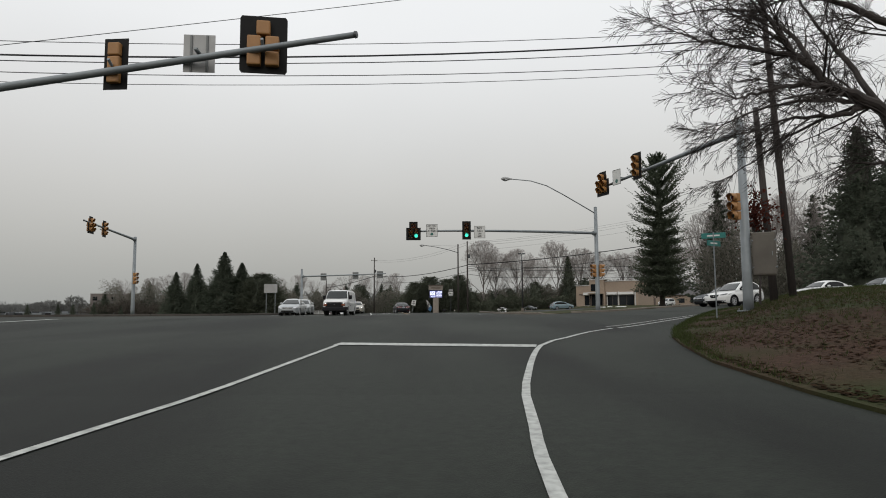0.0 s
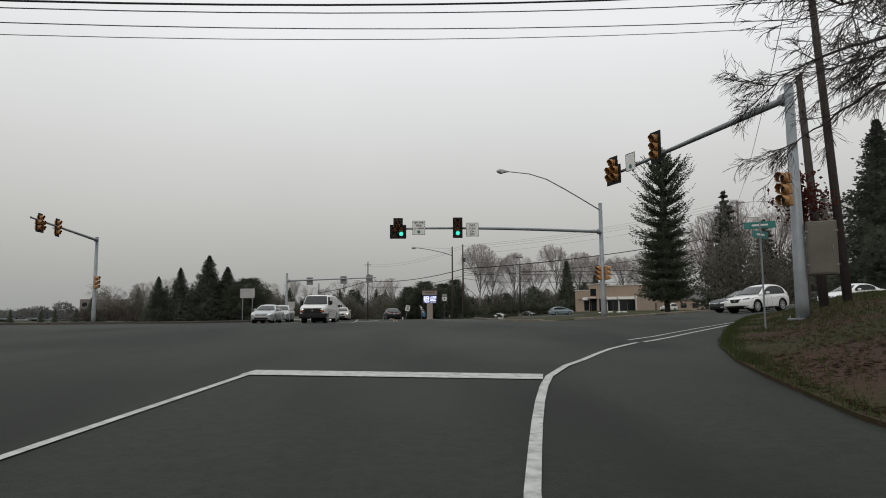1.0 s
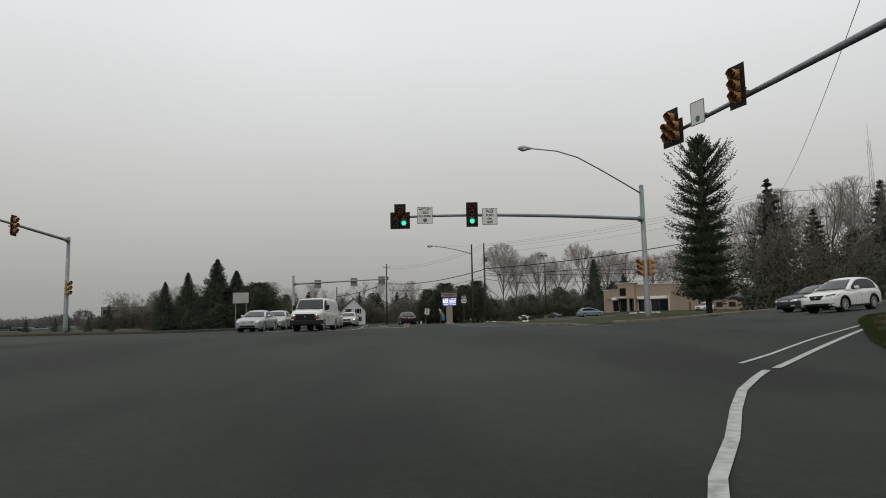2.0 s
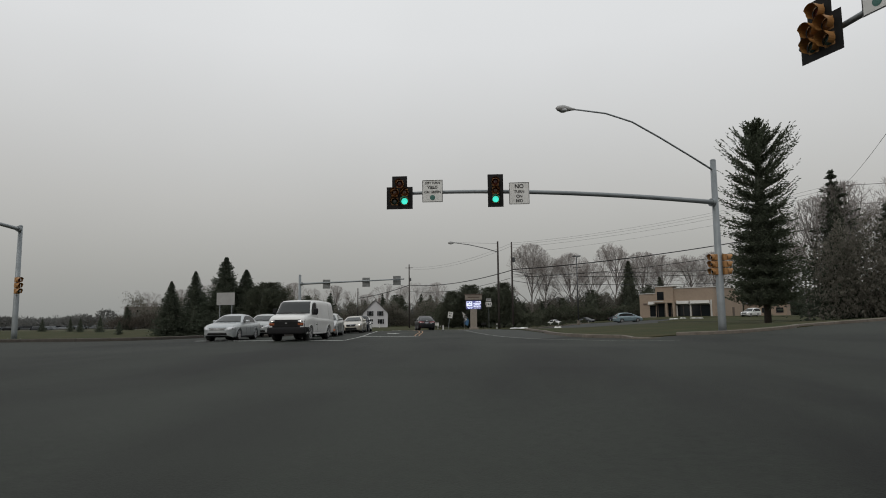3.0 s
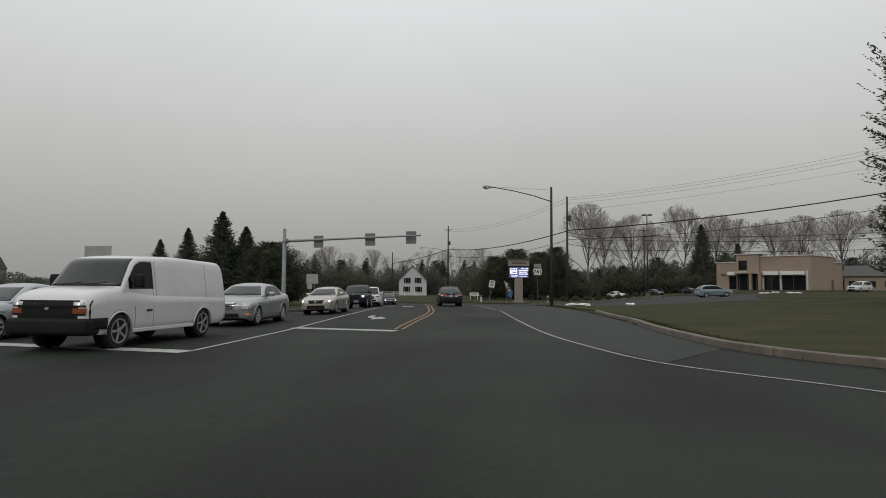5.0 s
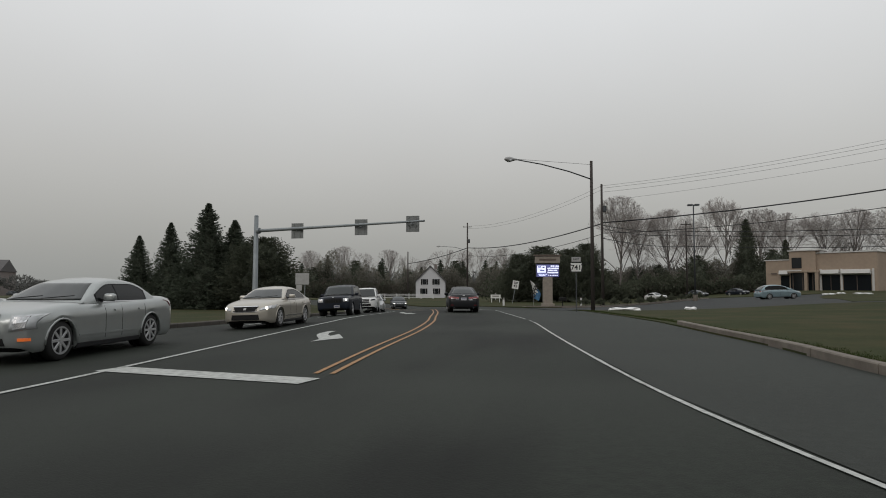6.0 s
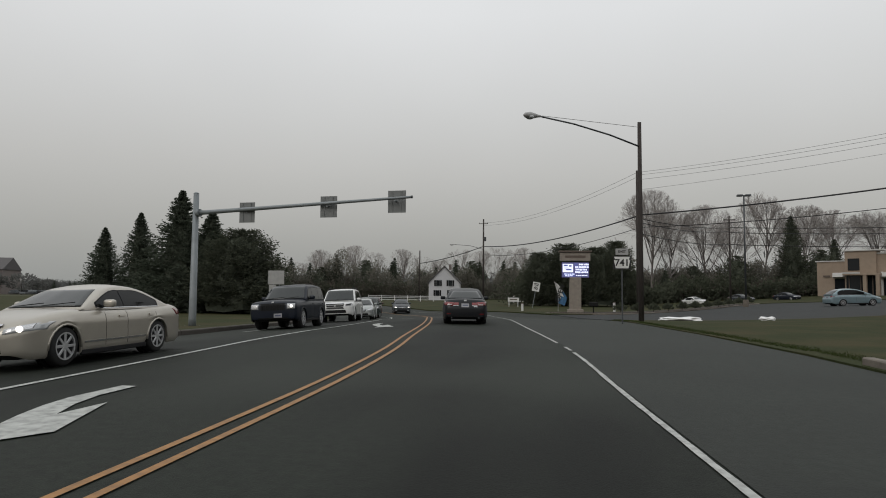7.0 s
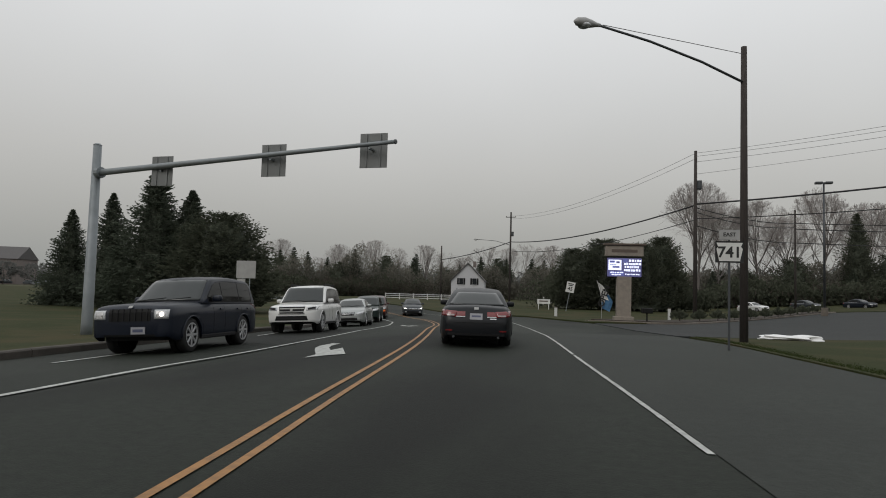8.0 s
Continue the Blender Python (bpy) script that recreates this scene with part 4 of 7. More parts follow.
part("lettering_bar", box((0, -0.305, 4.84), (1.7, 0.02, 0.2)), M_BROWN, head)
part("cap", box((0, 0, 5.28), (2.75, 0.8, 0.13), 0.02), M_BROWN, led, "brown capping")

fl = thing("feather_flag", "blue and white feather banner on a bent pole", "banner", facing(-2.75, 113.6, ground_z(-2.75, 113.6) + 0.2, 0.15, -1) @ Matrix.Scale(0.95, 4))
part("pole", tube([(0, 0, 0), (0.02, 0, 1.2), (-0.1, 0, 2.2), (-0.35, 0, 2.75)], 0.02, 6), M_ALU, fl)
bm = bmesh.new()
rowsf = []
for k in range(9):
    z = 0.75 + k * 0.24
    w = 0.85 * (1 - abs(k - 3) / 9)
    rowsf.append([bm.verts.new((-0.35 * (k / 8) ** 2 + u * w, 0.05 * math.sin(u * 5 + k), z - 0.25 * u)) for u in (0, 0.33, 0.66, 1)])
for a, b2 in zip(rowsf, rowsf[1:]):
    for k in range(3):
        bm.faces.new((a[k], a[k + 1], b2[k + 1], b2[k]))
for f_ in bm.faces:
    f_.material_index = 1 if f_.calc_center_median().z < 1.25 or f_.calc_center_median().x > 0.42 else 0
bn = part("banner", bm, M_SIGN_WHITE, fl, "white banner with blue shapes")
bn.data.materials.append(M_FLAG_BLUE)
bars("lettering", "OPEN", 0.62, M_SIGN_BLACK, bn, Matrix.Translation((0.16, -0.09, 1.62)) @ Matrix.Rotation(radians(-72), 4, "Y") @ Matrix.Rotation(radians(90), 4, "X"))

for x, y, h in ((2.1, 119.5, 1.0), (-6.4, 119, 0.8)):
    mk = thing("marker_post", "short white marker post in the grass", "marker post", pose(x, y, ground_z(x, y)))
    part("post", box((0, 0, h / 2), (0.22, 0.12, h), 0.02), M_FENCE, mk)
    part("cap", box((0, 0, h), (0.26, 0.16, 0.06), 0.01), M_BROWN, mk)
fb = thing("flood_light", "small dark floodlight beside the pylon sign", "floodlight", pose(0.2, 112.2, ground_z(0.2, 112.2) + 0.1, 0, 0, 20))
part("stem", tube([(0, 0, 0), (0, 0, 0.6)], 0.05, 8), M_BLACK, fb)
part("lamp_body", box((0, 0, 0.75), (0.7, 0.35, 0.35), 0.05), M_BLACK, fb)

for x, y, s in ((4.85, 95.4, 0.78), (9.6, 96.6, 0.30), (40.4, 144.9, 0.85), (35.9, 144.6, 0.55), (38.2, 146.5, 0.4)):
    bm = bmesh.new()
    bmesh.ops.create_icosphere(bm, subdivisions=4, radius=1)
    for v in bm.verts:
        f = 1 + 0.35 * noise.noise(v.co * 2.1 + Vector((x, y, 0)))
        v.co = Vector((v.co.x * 1.35 * s * f, v.co.y * 0.6 * s * f, max(-0.1, v.co.z * 0.13 * f * (0.6 + abs(v.co.x)))))
    ob = mesh_object("snow_patch", bm, M_SNOW, True)
    ob.location = (x, y, ground_z(x, y) + 0.13)
    tagged(ob, "thin leftover patch of old white snow on the lawn", "snow")

lot_lamp = thing("lot_lamp", "dark car park lamp post with a twin flat head", "lamp post", pose(16.6, 134, ground_z(16.6, 134)))
hl = 12.0 - ground_z(16.6, 134)
part("base", tube([(0, 0, 0), (0, 0, 0.8)], 0.3, 14), M_KERB, lot_lamp)
part("pole", tube([(0, 0, 0.8), (0, 0, hl)], [0.11, 0.08], 10), M_DARKSTEEL, lot_lamp, shade=True)
for s in (-1, 1):
    part("lamp_head", box((s * 0.42, 0, hl - 0.05), (0.62, 0.5, 0.22), 0.05), M_DARKSTEEL, lot_lamp)


# ---- vehicles ----
def profile(pairs, u):
    """A smooth curve through pairs that never overshoots them."""
    n = len(pairs)
    if u <= pairs[0][0]:
        return float(pairs[0][1])
    if u >= pairs[-1][0]:
        return float(pairs[-1][1])
    i = max(k for k in range(n - 1) if pairs[k][0] <= u)
    slope = [(pairs[k + 1][1] - pairs[k][1]) / (pairs[k + 1][0] - pairs[k][0]) for k in range(n - 1)]

    def tangent(k):
        if k == 0:
            return slope[0]
        if k == n - 1:
            return slope[-1]
        p, q = slope[k - 1], slope[k]
        return 0.0 if p * q <= 0 else 2 * p * q / (p + q)

    (x0, z0), (x1, z1) = pairs[i], pairs[i + 1]
    h = x1 - x0
    t = (u - x0) / h
    return float(z0 * (1 + 2 * t) * (1 - t) ** 2 + h * tangent(i) * t * (1 - t) ** 2 + z1 * t * t * (3 - 2 * t) + h * tangent(i + 1) * t * t * (t - 1))


SEDAN = dict(L=4.85, W=1.83, wb=2.78, fo=0.95, r=0.335, low=0.19,
             top=[(0, 0.70), (0.012, 0.88), (0.03, 0.98), (0.10, 1.03), (0.19, 1.01), (0.45, 0.975), (0.72, 0.985), (0.80, 0.955), (0.90, 0.88), (0.95, 0.82), (0.98, 0.745), (1, 0.64)],
             width=[(0, 0.80), (0.03, 0.90), (0.10, 0.97), (0.22, 1.0), (0.78, 1.0), (0.88, 0.975), (0.94, 0.92), (0.975, 0.82), (0.99, 0.72), (1, 0.56)],
             cabin=(0.115, 0.30, 0.52, 0.718), roof=1.47, belt=0.975, wb2=0.905, wr=0.64, pillar=(0.45,), soft=0.42)
SUV = dict(L=4.75, W=1.87, wb=2.78, fo=0.9, r=0.375, low=0.27,
           top=[(0, 0.85), (0.012, 1.02), (0.03, 1.12), (0.20, 1.13), (0.60, 1.10), (0.70, 1.09), (0.88, 1.04), (0.95, 1.0), (0.985, 0.94), (1, 0.82)],
           width=[(0, 0.88), (0.03, 0.95), (0.10, 0.99), (0.22, 1.0), (0.82, 1.0), (0.92, 0.98), (0.965, 0.94), (0.985, 0.87), (1, 0.70)],
           cabin=(0.012, 0.085, 0.52, 0.705), roof=1.76, belt=1.10, wb2=0.93, wr=0.735, pillar=(0.25, 0.46))
VAN = dict(L=5.69, W=1.97, wb=3.43, fo=0.95, r=0.39, low=0.34,
           top=[(0, 0.95), (0.01, 1.15), (0.02, 1.2), (0.6, 1.28), (0.80, 1.36), (0.87, 1.34), (0.93, 1.29), (0.97, 1.22), (0.99, 1.14), (1, 1.04)],
           width=[(0, 0.93), (0.03, 0.98), (0.2, 1.0), (0.88, 1.0), (0.94, 0.985), (0.975, 0.955), (0.99, 0.92), (1, 0.84)],
           cabin=(0.004, 0.030, 0.715, 0.875), roof=2.10, belt=0.97, wb2=0.985, wr=0.83, pillar=(0.622,), soft=0.22, glass=(1.34, 1.95))
HATCH = dict(SUV, L=4.45, W=1.72, wb=2.62, r=0.32, low=0.20, roof=1.55, belt=1.0, cabin=(0.015, 0.17, 0.52, 0.82), soft=0.5, pillar=(0.25, 0.47),
             top=[(0, 0.70), (0.012, 0.95), (0.03, 1.02), (0.20, 1.04), (0.62, 1.0), (0.78, 0.98), (0.90, 0.86), (0.96, 0.78), (1, 0.62)])


def body_mesh(c):
    """The lower body, lofted from nose to tail, with open wheel arches."""
    L, W, r = c["L"], c["W"], c["r"]
    fy = L / 2 - c["fo"]
    ry = fy - c["wb"]
    R = r + 0.05
    us = sorted(set([k / 36 for k in range(37)] + [0.008, 0.018, 0.982, 0.992] +
                    [(yc + R * math.cos(math.pi * k / 10) + L / 2) / L for yc in (fy, ry) for k in range(11)]))
    us = [u for u in us if 0 <= u <= 1]
    bm = bmesh.new()
    rows = []
    for u in us:
        y = -L / 2 + u * L
        zt, w = profile(c["top"], u), profile(c["width"], u) * W / 2
        zl = c["low"] + 0.10 * (smooth(0.94, 1, u) + smooth(0.06, 0, u) if u > 0.5 or u < 0.06 else 0) if (u > 0.94 or u < 0.06) else c["low"]
        z0 = zl
        for yc in (fy, ry):
            if abs(y - yc) < R:
                zl = max(zl, r + math.sqrt(R * R - (y - yc) ** 2) - 0.02)
        h = zt - z0
        sec = [(w * f, z0 + h * g) for f, g in ((0.93, 0), (0.972, 0.05), (0.988, 0.20), (0.998, 0.42), (0.992, 0.56), (1.0, 0.66), (0.992, 0.74), (0.965, 0.86), (0.91, 0.95), (0.80, 0.995))] + [(w * 0.62, zt + 0.006), (w * 0.3, zt + 0.022), (0, zt + 0.028)]
        sec = [(x, max(z, zl + 0.012 * k)) for k, (x, z) in enumerate(sec)]
        row = [bm.verts.new((x, y, z)) for x, z in sec] + [bm.verts.new((-x, y, z)) for x, z in sec[-2::-1]]
        rows.append(row)
    for a, b in zip(rows, rows[1:]):
        for k in range(len(a) - 1):
            bm.faces.new((a[k], b[k], b[k + 1], a[k + 1]))
    for row, s in ((rows[0], -1), (rows[-1], 1)):
        zs = [v.co.z for v in row]
        zm = (max(zs) + min(zs)) / 2
        cap = [bm.verts.new((v.co.x * 0.86, v.co.y + s * 0.022, zm + (v.co.z - zm) * 0.84)) for v in row]
        n = len(row)
        for k in range(n):
            bm.faces.new((row[k], row[(k + 1) % n], cap[(k + 1) % n], cap[k]))
        bm.faces.new(cap)
    bmesh.ops.recalc_face_normals(bm, faces=bm.faces[:])
    return bm


def front_patch(tree, corners, out=0.012, deep=0.03, nx=8, nz=4, way=-1):
    """A panel that lies on the nose (way -1) or tail (way 1): corners (x, z) low-in, low-out, high-out, high-in."""
    a, b, d, e = [Vector((x, 0, z)) for x, z in corners]
    bm = bmesh.new()
    grid = []
    for j in range(nz + 1):
        row = []
        for i in range(nx + 1):
            p = a.lerp(b, i / nx).lerp(e.lerp(d, i / nx), j / nz)
            x, z = p.x, p.z
            for n in range(40):
                hit = tree.ray_cast(Vector((x, -way * 6, z)), Vector((0, way, 0)))
                if hit[0] is not None:
                    break
                x *= 0.985
                z *= 0.995
            q = hit[0] if hit[0] is not None else Vector((x, 0, z))
            nrm = Vector(hit[1]) if hit[0] is not None else Vector((0, -way, 0))
            row.append(bm.verts.new(q + nrm * out))
        grid.append(row)
    for j in range(nz):
        for i in range(nx):
            bm.faces.new((grid[j][i], grid[j][i + 1], grid[j + 1][i + 1], grid[j + 1][i]))
    got = bmesh.ops.extrude_face_region(bm, geom=bm.faces[:])
    bmesh.ops.translate(bm, vec=(0, way * deep, 0), verts=[v for v in got["geom"] if isinstance(v, bmesh.types.BMVert)])
    bmesh.ops.recalc_face_normals(bm, faces=bm.faces[:])
    return bm


def side_patch(tree, y0, y1, z0, z1, side, out=0.03, deep=0.05, n=6, nz=3):
    """A panel that lies on the flank."""
    bm = bmesh.new()
    grid = []
    for j in range(nz + 1):
        row = []
        for i in range(n + 1):
            y, z = y0 + (y1 - y0) * i / n, z0 + (z1 - z0) * j / nz
            hit = tree.ray_cast(Vector((side * 4, y, z)), Vector((-side, 0, 0)))
            x = hit[0].x if hit[0] is not None else side * 0.8
            row.append(bm.verts.new((x + side * out, y, z)))
        grid.append(row)
    for j in range(nz):
        for i in range(n):
            bm.faces.new((grid[j][i], grid[j][i + 1], grid[j + 1][i + 1], grid[j + 1][i]))
    got = bmesh.ops.extrude_face_region(bm, geom=bm.faces[:])
    bmesh.ops.translate(bm, vec=(-side * deep, 0, 0), verts=[v for v in got["geom"] if isinstance(v, bmesh.types.BMVert)])
    bmesh.ops.recalc_face_normals(bm, faces=bm.faces[:])
    return bm


def band(x0, x1, z0, z1):
    return [(x0, z0), (x1, z0), (x1, z1), (x0, z1)]


def cabin_points(c):
    L, W = c["L"], c["W"]
    yD, yC, yB, yA = [-L / 2 + u * L for u in c["cabin"]]
    zb, zr, wb, wr = c["belt"] - 0.02, c["roof"], c["wb2"] * W / 2, c["wr"] * W / 2
    return yA, yB, yC, yD, zb, zr, wb, wr


def roofline(c):
    """The cabin's outline from the side, from the rear foot to the windscreen's foot, with rounded corners."""
    yA, yB, yC, yD, zb, zr, wb, wr = cabin_points(c)
    P = [Vector(p) for p in ((yD, zb), (yC, zr - 0.045), ((yB + yC) / 2 + 0.1, zr + 0.012), (yB, zr - 0.045), (yA, zb))]
    line = [P[0]]
    for k in (1, 2, 3):
        p, a, b = P[k], P[k - 1], P[k + 1]
        i = p + (a - p) * min(0.45, c.get("soft", 0.30) / (a - p).length)
        j = p + (b - p) * min(0.45, c.get("soft", 0.30) / (b - p).length)
        line += [i * (1 - t) ** 2 + p * 2 * t * (1 - t) + j * t * t for t in (0, 0.2, 0.4, 0.6, 0.8, 1.0)]
    line.append(P[4])
    out = []
    for p, q in zip(line, line[1:]):
        n = max(1, int((q - p).length / 0.16))
        out += [p.lerp(q, k / n) for k in range(n)]
    out.append(line[-1])
    return [(p.x, p.y) for p in out]


def cabin_mesh(c):
    """The greenhouse: bowed screens, leaning sides and a crowned roof."""
    yA, yB, yC, yD, zb, zr, wb, wr = cabin_points(c)
    bm = bmesh.new()
    rows = []
    for y, z in roofline(c):
        h = max(0.004, z - zb)
        k = h / (zr - zb)
        wy = wb * min(1.0, 0.10 + 0.90 * profile(c["width"], (y + c["L"] / 2) / c["L"]))
        wide = lambda q: wy + (wr - wb) * min(1.0, max(0.0, (q - zb) / (zr - zb))) ** 1.2
        rc = min(0.11, h * 0.45)
        sec = [(wide(zb + (h - rc) * v), zb + (h - rc) * v) for v in (0, 0.3, 0.6, 0.85, 1.0)]
        wt_ = wide(z - rc)
        sec += [(wt_ - rc * 0.28, z - rc * 0.38), (wt_ - rc * 0.62, z - rc * 0.12), (wt_ - rc * 1.1, z), (wt_ * 0.5, z + 0.028 * k), (0, z + 0.040 * k)]
        row = []
        for x, q in sec + [(-x, q) for x, q in sec[-2::-1]]:
            mid = 1 - min(1.0, abs(x) / wb) ** 2
            row.append(bm.verts.new((x, y + mid * (0.13 * smooth(yB - 0.25, yB + 0.15, y) - 0.09 * smooth(yC + 0.2, yC - 0.15, y) if c["roof"] < 2 or y > 0 else 0), q)))
        rows.append(row)
    for a, b in zip(rows, rows[1:]):
        for k in range(len(a) - 1):
            bm.faces.new((a[k], b[k], b[k + 1], a[k + 1]))
    bm.faces.new(rows[0][::-1])
    bm.faces.new(rows[-1])
    bmesh.ops.recalc_face_normals(bm, faces=bm.faces[:])
    return bm


def side_glass(tree, line, y0, y1, z0, z1, drop, side, out=0.006, n=14):
    """A pane on the cabin's side between two uprights; its top follows the roof's outline, drop below it."""
    ys_, zs_ = [p[0] for p in line], [p[1] for p in line]
    bm = bmesh.new()
    grid = []
    for i in range(n + 1):
        y = y0 + (y1 - y0) * i / n
        top = max(z0 + 0.012, min(z1, float(np.interp(y, ys_, zs_)) - drop))
        col = []
        for j in range(5):
            z = z0 + (top - z0) * j / 4
            hit = tree.ray_cast(Vector((side * 4, y, z)), Vector((-side, 0, 0)))
            p = hit[0] if hit[0] is not None else Vector((side * 0.8, y, z))
            q = hit[1] if hit[0] is not None else Vector((side, 0, 0))
            col.append(bm.verts.new(p + q * out))
        grid.append(col)
    for i in range(n):
        for j in range(4):
            bm.faces.new((grid[i][j], grid[i + 1][j], grid[i + 1][j + 1], grid[i][j + 1]))
    got = bmesh.ops.extrude_face_region(bm, geom=bm.faces[:])
    bmesh.ops.translate(bm, vec=(-side * 0.014, 0, 0), verts=[v for v in got["geom"] if isinstance(v, bmesh.types.BMVert)])
    bmesh.ops.recalc_face_normals(bm, faces=bm.faces[:])
    return bm


def wheel_parts(c, root, x, y, rim_mat):
    r, s = c["r"], (1 if x > 0 else -1)
    w = part("wheel", tube([(-0.09, 0, 0), (0.09, 0, 0)], r * 0.62, 18), M_TRIM, root)
    w.location = (x, y, r)
    t = part("tyre", tube([(-0.11, 0, 0), (-0.10, 0, 0), (-0.06, 0, 0), (0.06, 0, 0), (0.10, 0, 0), (0.11, 0, 0)], [r * 0.69, r * 0.93, r, r, r * 0.93, r * 0.69], 28, caps=False), M_TYRE, w, shade=True)
    bm = bmesh.new()
    add_tube(bm, [(s * 0.075, 0, 0), (s * 0.115, 0, 0)], [r * 0.17, r * 0.13], 12)
    for k in range(8 if rim_mat is M_RIM else 5):
        a = 2 * math.pi * k / (8 if rim_mat is M_RIM else 5)
        add_box(bm, (s * 0.098, math.cos(a) * r * 0.40, math.sin(a) * r * 0.40), (0.025, r * 0.14, r * 0.58), 0.006, Matrix.Rotation(a - math.pi / 2, 3, "X"), 1)
    ring = [(math.cos(2 * math.pi * k / 24), math.sin(2 * math.pi * k / 24)) for k in range(24)]
    va = [[bm.verts.new((s * xx, p * rr, q * rr)) for p, q in ring] for xx, rr in ((0.08, r * 0.70), (0.114, r * 0.705), (0.114, r * 0.635), (0.08, r * 0.62))]
    for a_, b_ in zip(va, va[1:]):
        for k in range(24):
            bm.faces.new((a_[k], a_[(k + 1) % 24], b_[(k + 1) % 24], b_[k]))
    bmesh.ops.recalc_face_normals(bm, faces=bm.faces[:])
    part("rim", bm, rim_mat, w)


SUVFACE = dict(grille=(0.46, 0.68, 0.92), lamp=(0.54, 0.76, 0.90, 0.88, 0.80, 0.94), bars=2)
FACE = dict(grille=(0.42, 0.56, 0.72), lamp=(0.50, 0.60, 0.70, 0.86, 0.64, 0.77), bars=3, fog=0.62)


def vehicle(kind, label, c, mat, m, lit=0, size=1.0, amber=False, rims=None, face=None, cladding=None, category="car", bumper=None, rack=False, group="queue of vehicles"):
    """A car whose nose points along its local +y; lit: how many headlamps shine."""
    L, W = c["L"], c["W"]
    root = thing(kind, label, category, m @ Matrix.Scale(size, 4), group)
    shell = body_mesh(c)
    tree = BVHTree.FromBMesh(shell)
    part("body", shell, mat, root, shade=True)
    part("underbody", box((0, 0, c["low"] + 0.18), (W * 0.72, L * 0.93, 0.34), 0.05), M_TRIM, root)
    house = cabin_mesh(c)
    cab_tree = BVHTree.FromBMesh(house)
    part("cabin", house, mat, root, shade=True)
    line = roofline(c)
    yA, yB, yC, yD, zb, zr, wb, wr = cabin_points(c)
    zt = zr - 0.05
    lerp = lambda a, b, u: a + (b - a) * u
    van = c["roof"] > 2
    z_lo, z_hi = c.get("glass", (zb + 0.055, zr - 0.115))
    s_lo = max(zb + 0.03, profile(c["top"], (yA + L / 2) / L) + 0.035)
    w_hi = wr - 0.06
    part("windscreen", front_patch(cab_tree, [(-wb * 0.90, s_lo), (wb * 0.90, s_lo), (w_hi, zt - 0.04), (-w_hi, zt - 0.04)], 0.011, 0.022, 14, 10), M_GLASS, root, "dark reflecting windscreen", shade=True)
    if not van:
        part("rear_window", front_patch(cab_tree, [(-wb * 0.84, zb + 0.09), (wb * 0.84, zb + 0.09), (w_hi * 0.95, zt - 0.05), (-w_hi * 0.95, zt - 0.05)], 0.005, 0.014, 12, 8, 1), M_GLASS, root, "dark rear window", shade=True)
    drop = 0.085 if c["roof"] < 1.6 else 0.11
    rise = [p for p in line if p[1] - drop > z_lo + 0.05]
    ends = [max(p[0] for p in rise) - 0.04] + [-L / 2 + u * L for u in sorted(c["pillar"], reverse=True)] + [min(p[0] for p in rise) + (0.10 if c["roof"] < 1.6 else 0.16)]
    spans = list(zip(ends, ends[1:]))[:1 if van else None]
    seam_z = (c["low"] + 0.10,)
    for side in (-1, 1):
        part("window_surround", side_glass(cab_tree, line, ends[0] + 0.03, spans[-1][1] - 0.03, z_lo - 0.025, z_hi + 0.02, drop - 0.02, side, 0.002), M_TRIM, root, "black window surround")
        for p0, p1 in spans:
            part("side_window", side_glass(cab_tree, line, p0 - 0.012, p1 + 0.022, z_lo, z_hi, drop, side), M_SIDEGLASS, root, "dark side window")
        if c["roof"] < 1.6:
            part("belt_trim", side_glass(cab_tree, line, ends[0] + 0.02, ends[-1] - 0.02, z_lo - 0.030, z_lo - 0.012, 0, side, 0.008), M_CHROME, root, "thin chrome strip")
        shut = [ends[0] - 0.16] + ends[1:-1] + ([ends[-1] + 0.16] if not van else [])
        for n_, y_ in enumerate(shut):
            part("door_seam", side_patch(tree, y_ - 0.004, y_ + 0.004, seam_z[0] + 0.02, c["belt"] - 0.06, side, 0.003, 0.02, 1, 12), M_TRIM, root)
            if n_:
                part("door_handle", side_patch(tree, y_ + 0.09, y_ + 0.27, c["belt"] - 0.17, c["belt"] - 0.135, side, 0.028, 0.03, 2, 1), M_TRIM if van else mat, root)
        if van:
            for y_ in (ends[1], 0.1 * L, -0.30 * L):
                part("panel_seam", side_patch(cab_tree, y_ - 0.005, y_ + 0.005, c["belt"] + 0.02, 1.96, side, 0.003, 0.015, 1, 8), M_TRIM if y_ == ends[1] else M_BOX, root)
        mirror_y = ends[0] - (0.20 if not van else 0.12)
        mz = z_lo + (0.06 if not van else 0.16)
        mr = part("door_mirror", box((side * (wb + 0.12), mirror_y, mz), (0.23, 0.13, 0.15 if not van else 0.30), 0.05, None, 3), M_TRIM if van else mat, root, shade=True)
        part("mirror_arm", box((side * (wb - 0.01), mirror_y + 0.02, mz - 0.05), (0.10, 0.06, 0.04), 0.01), M_TRIM, mr)
        part("sill", box((side * W * 0.475, (L / 2 - c["fo"]) - c["wb"] / 2, c["low"] + 0.03), (0.06, c["wb"] - 2 * c["r"] - 0.14, 0.10), 0.02), cladding or (mat if van else M_TRIM), root)
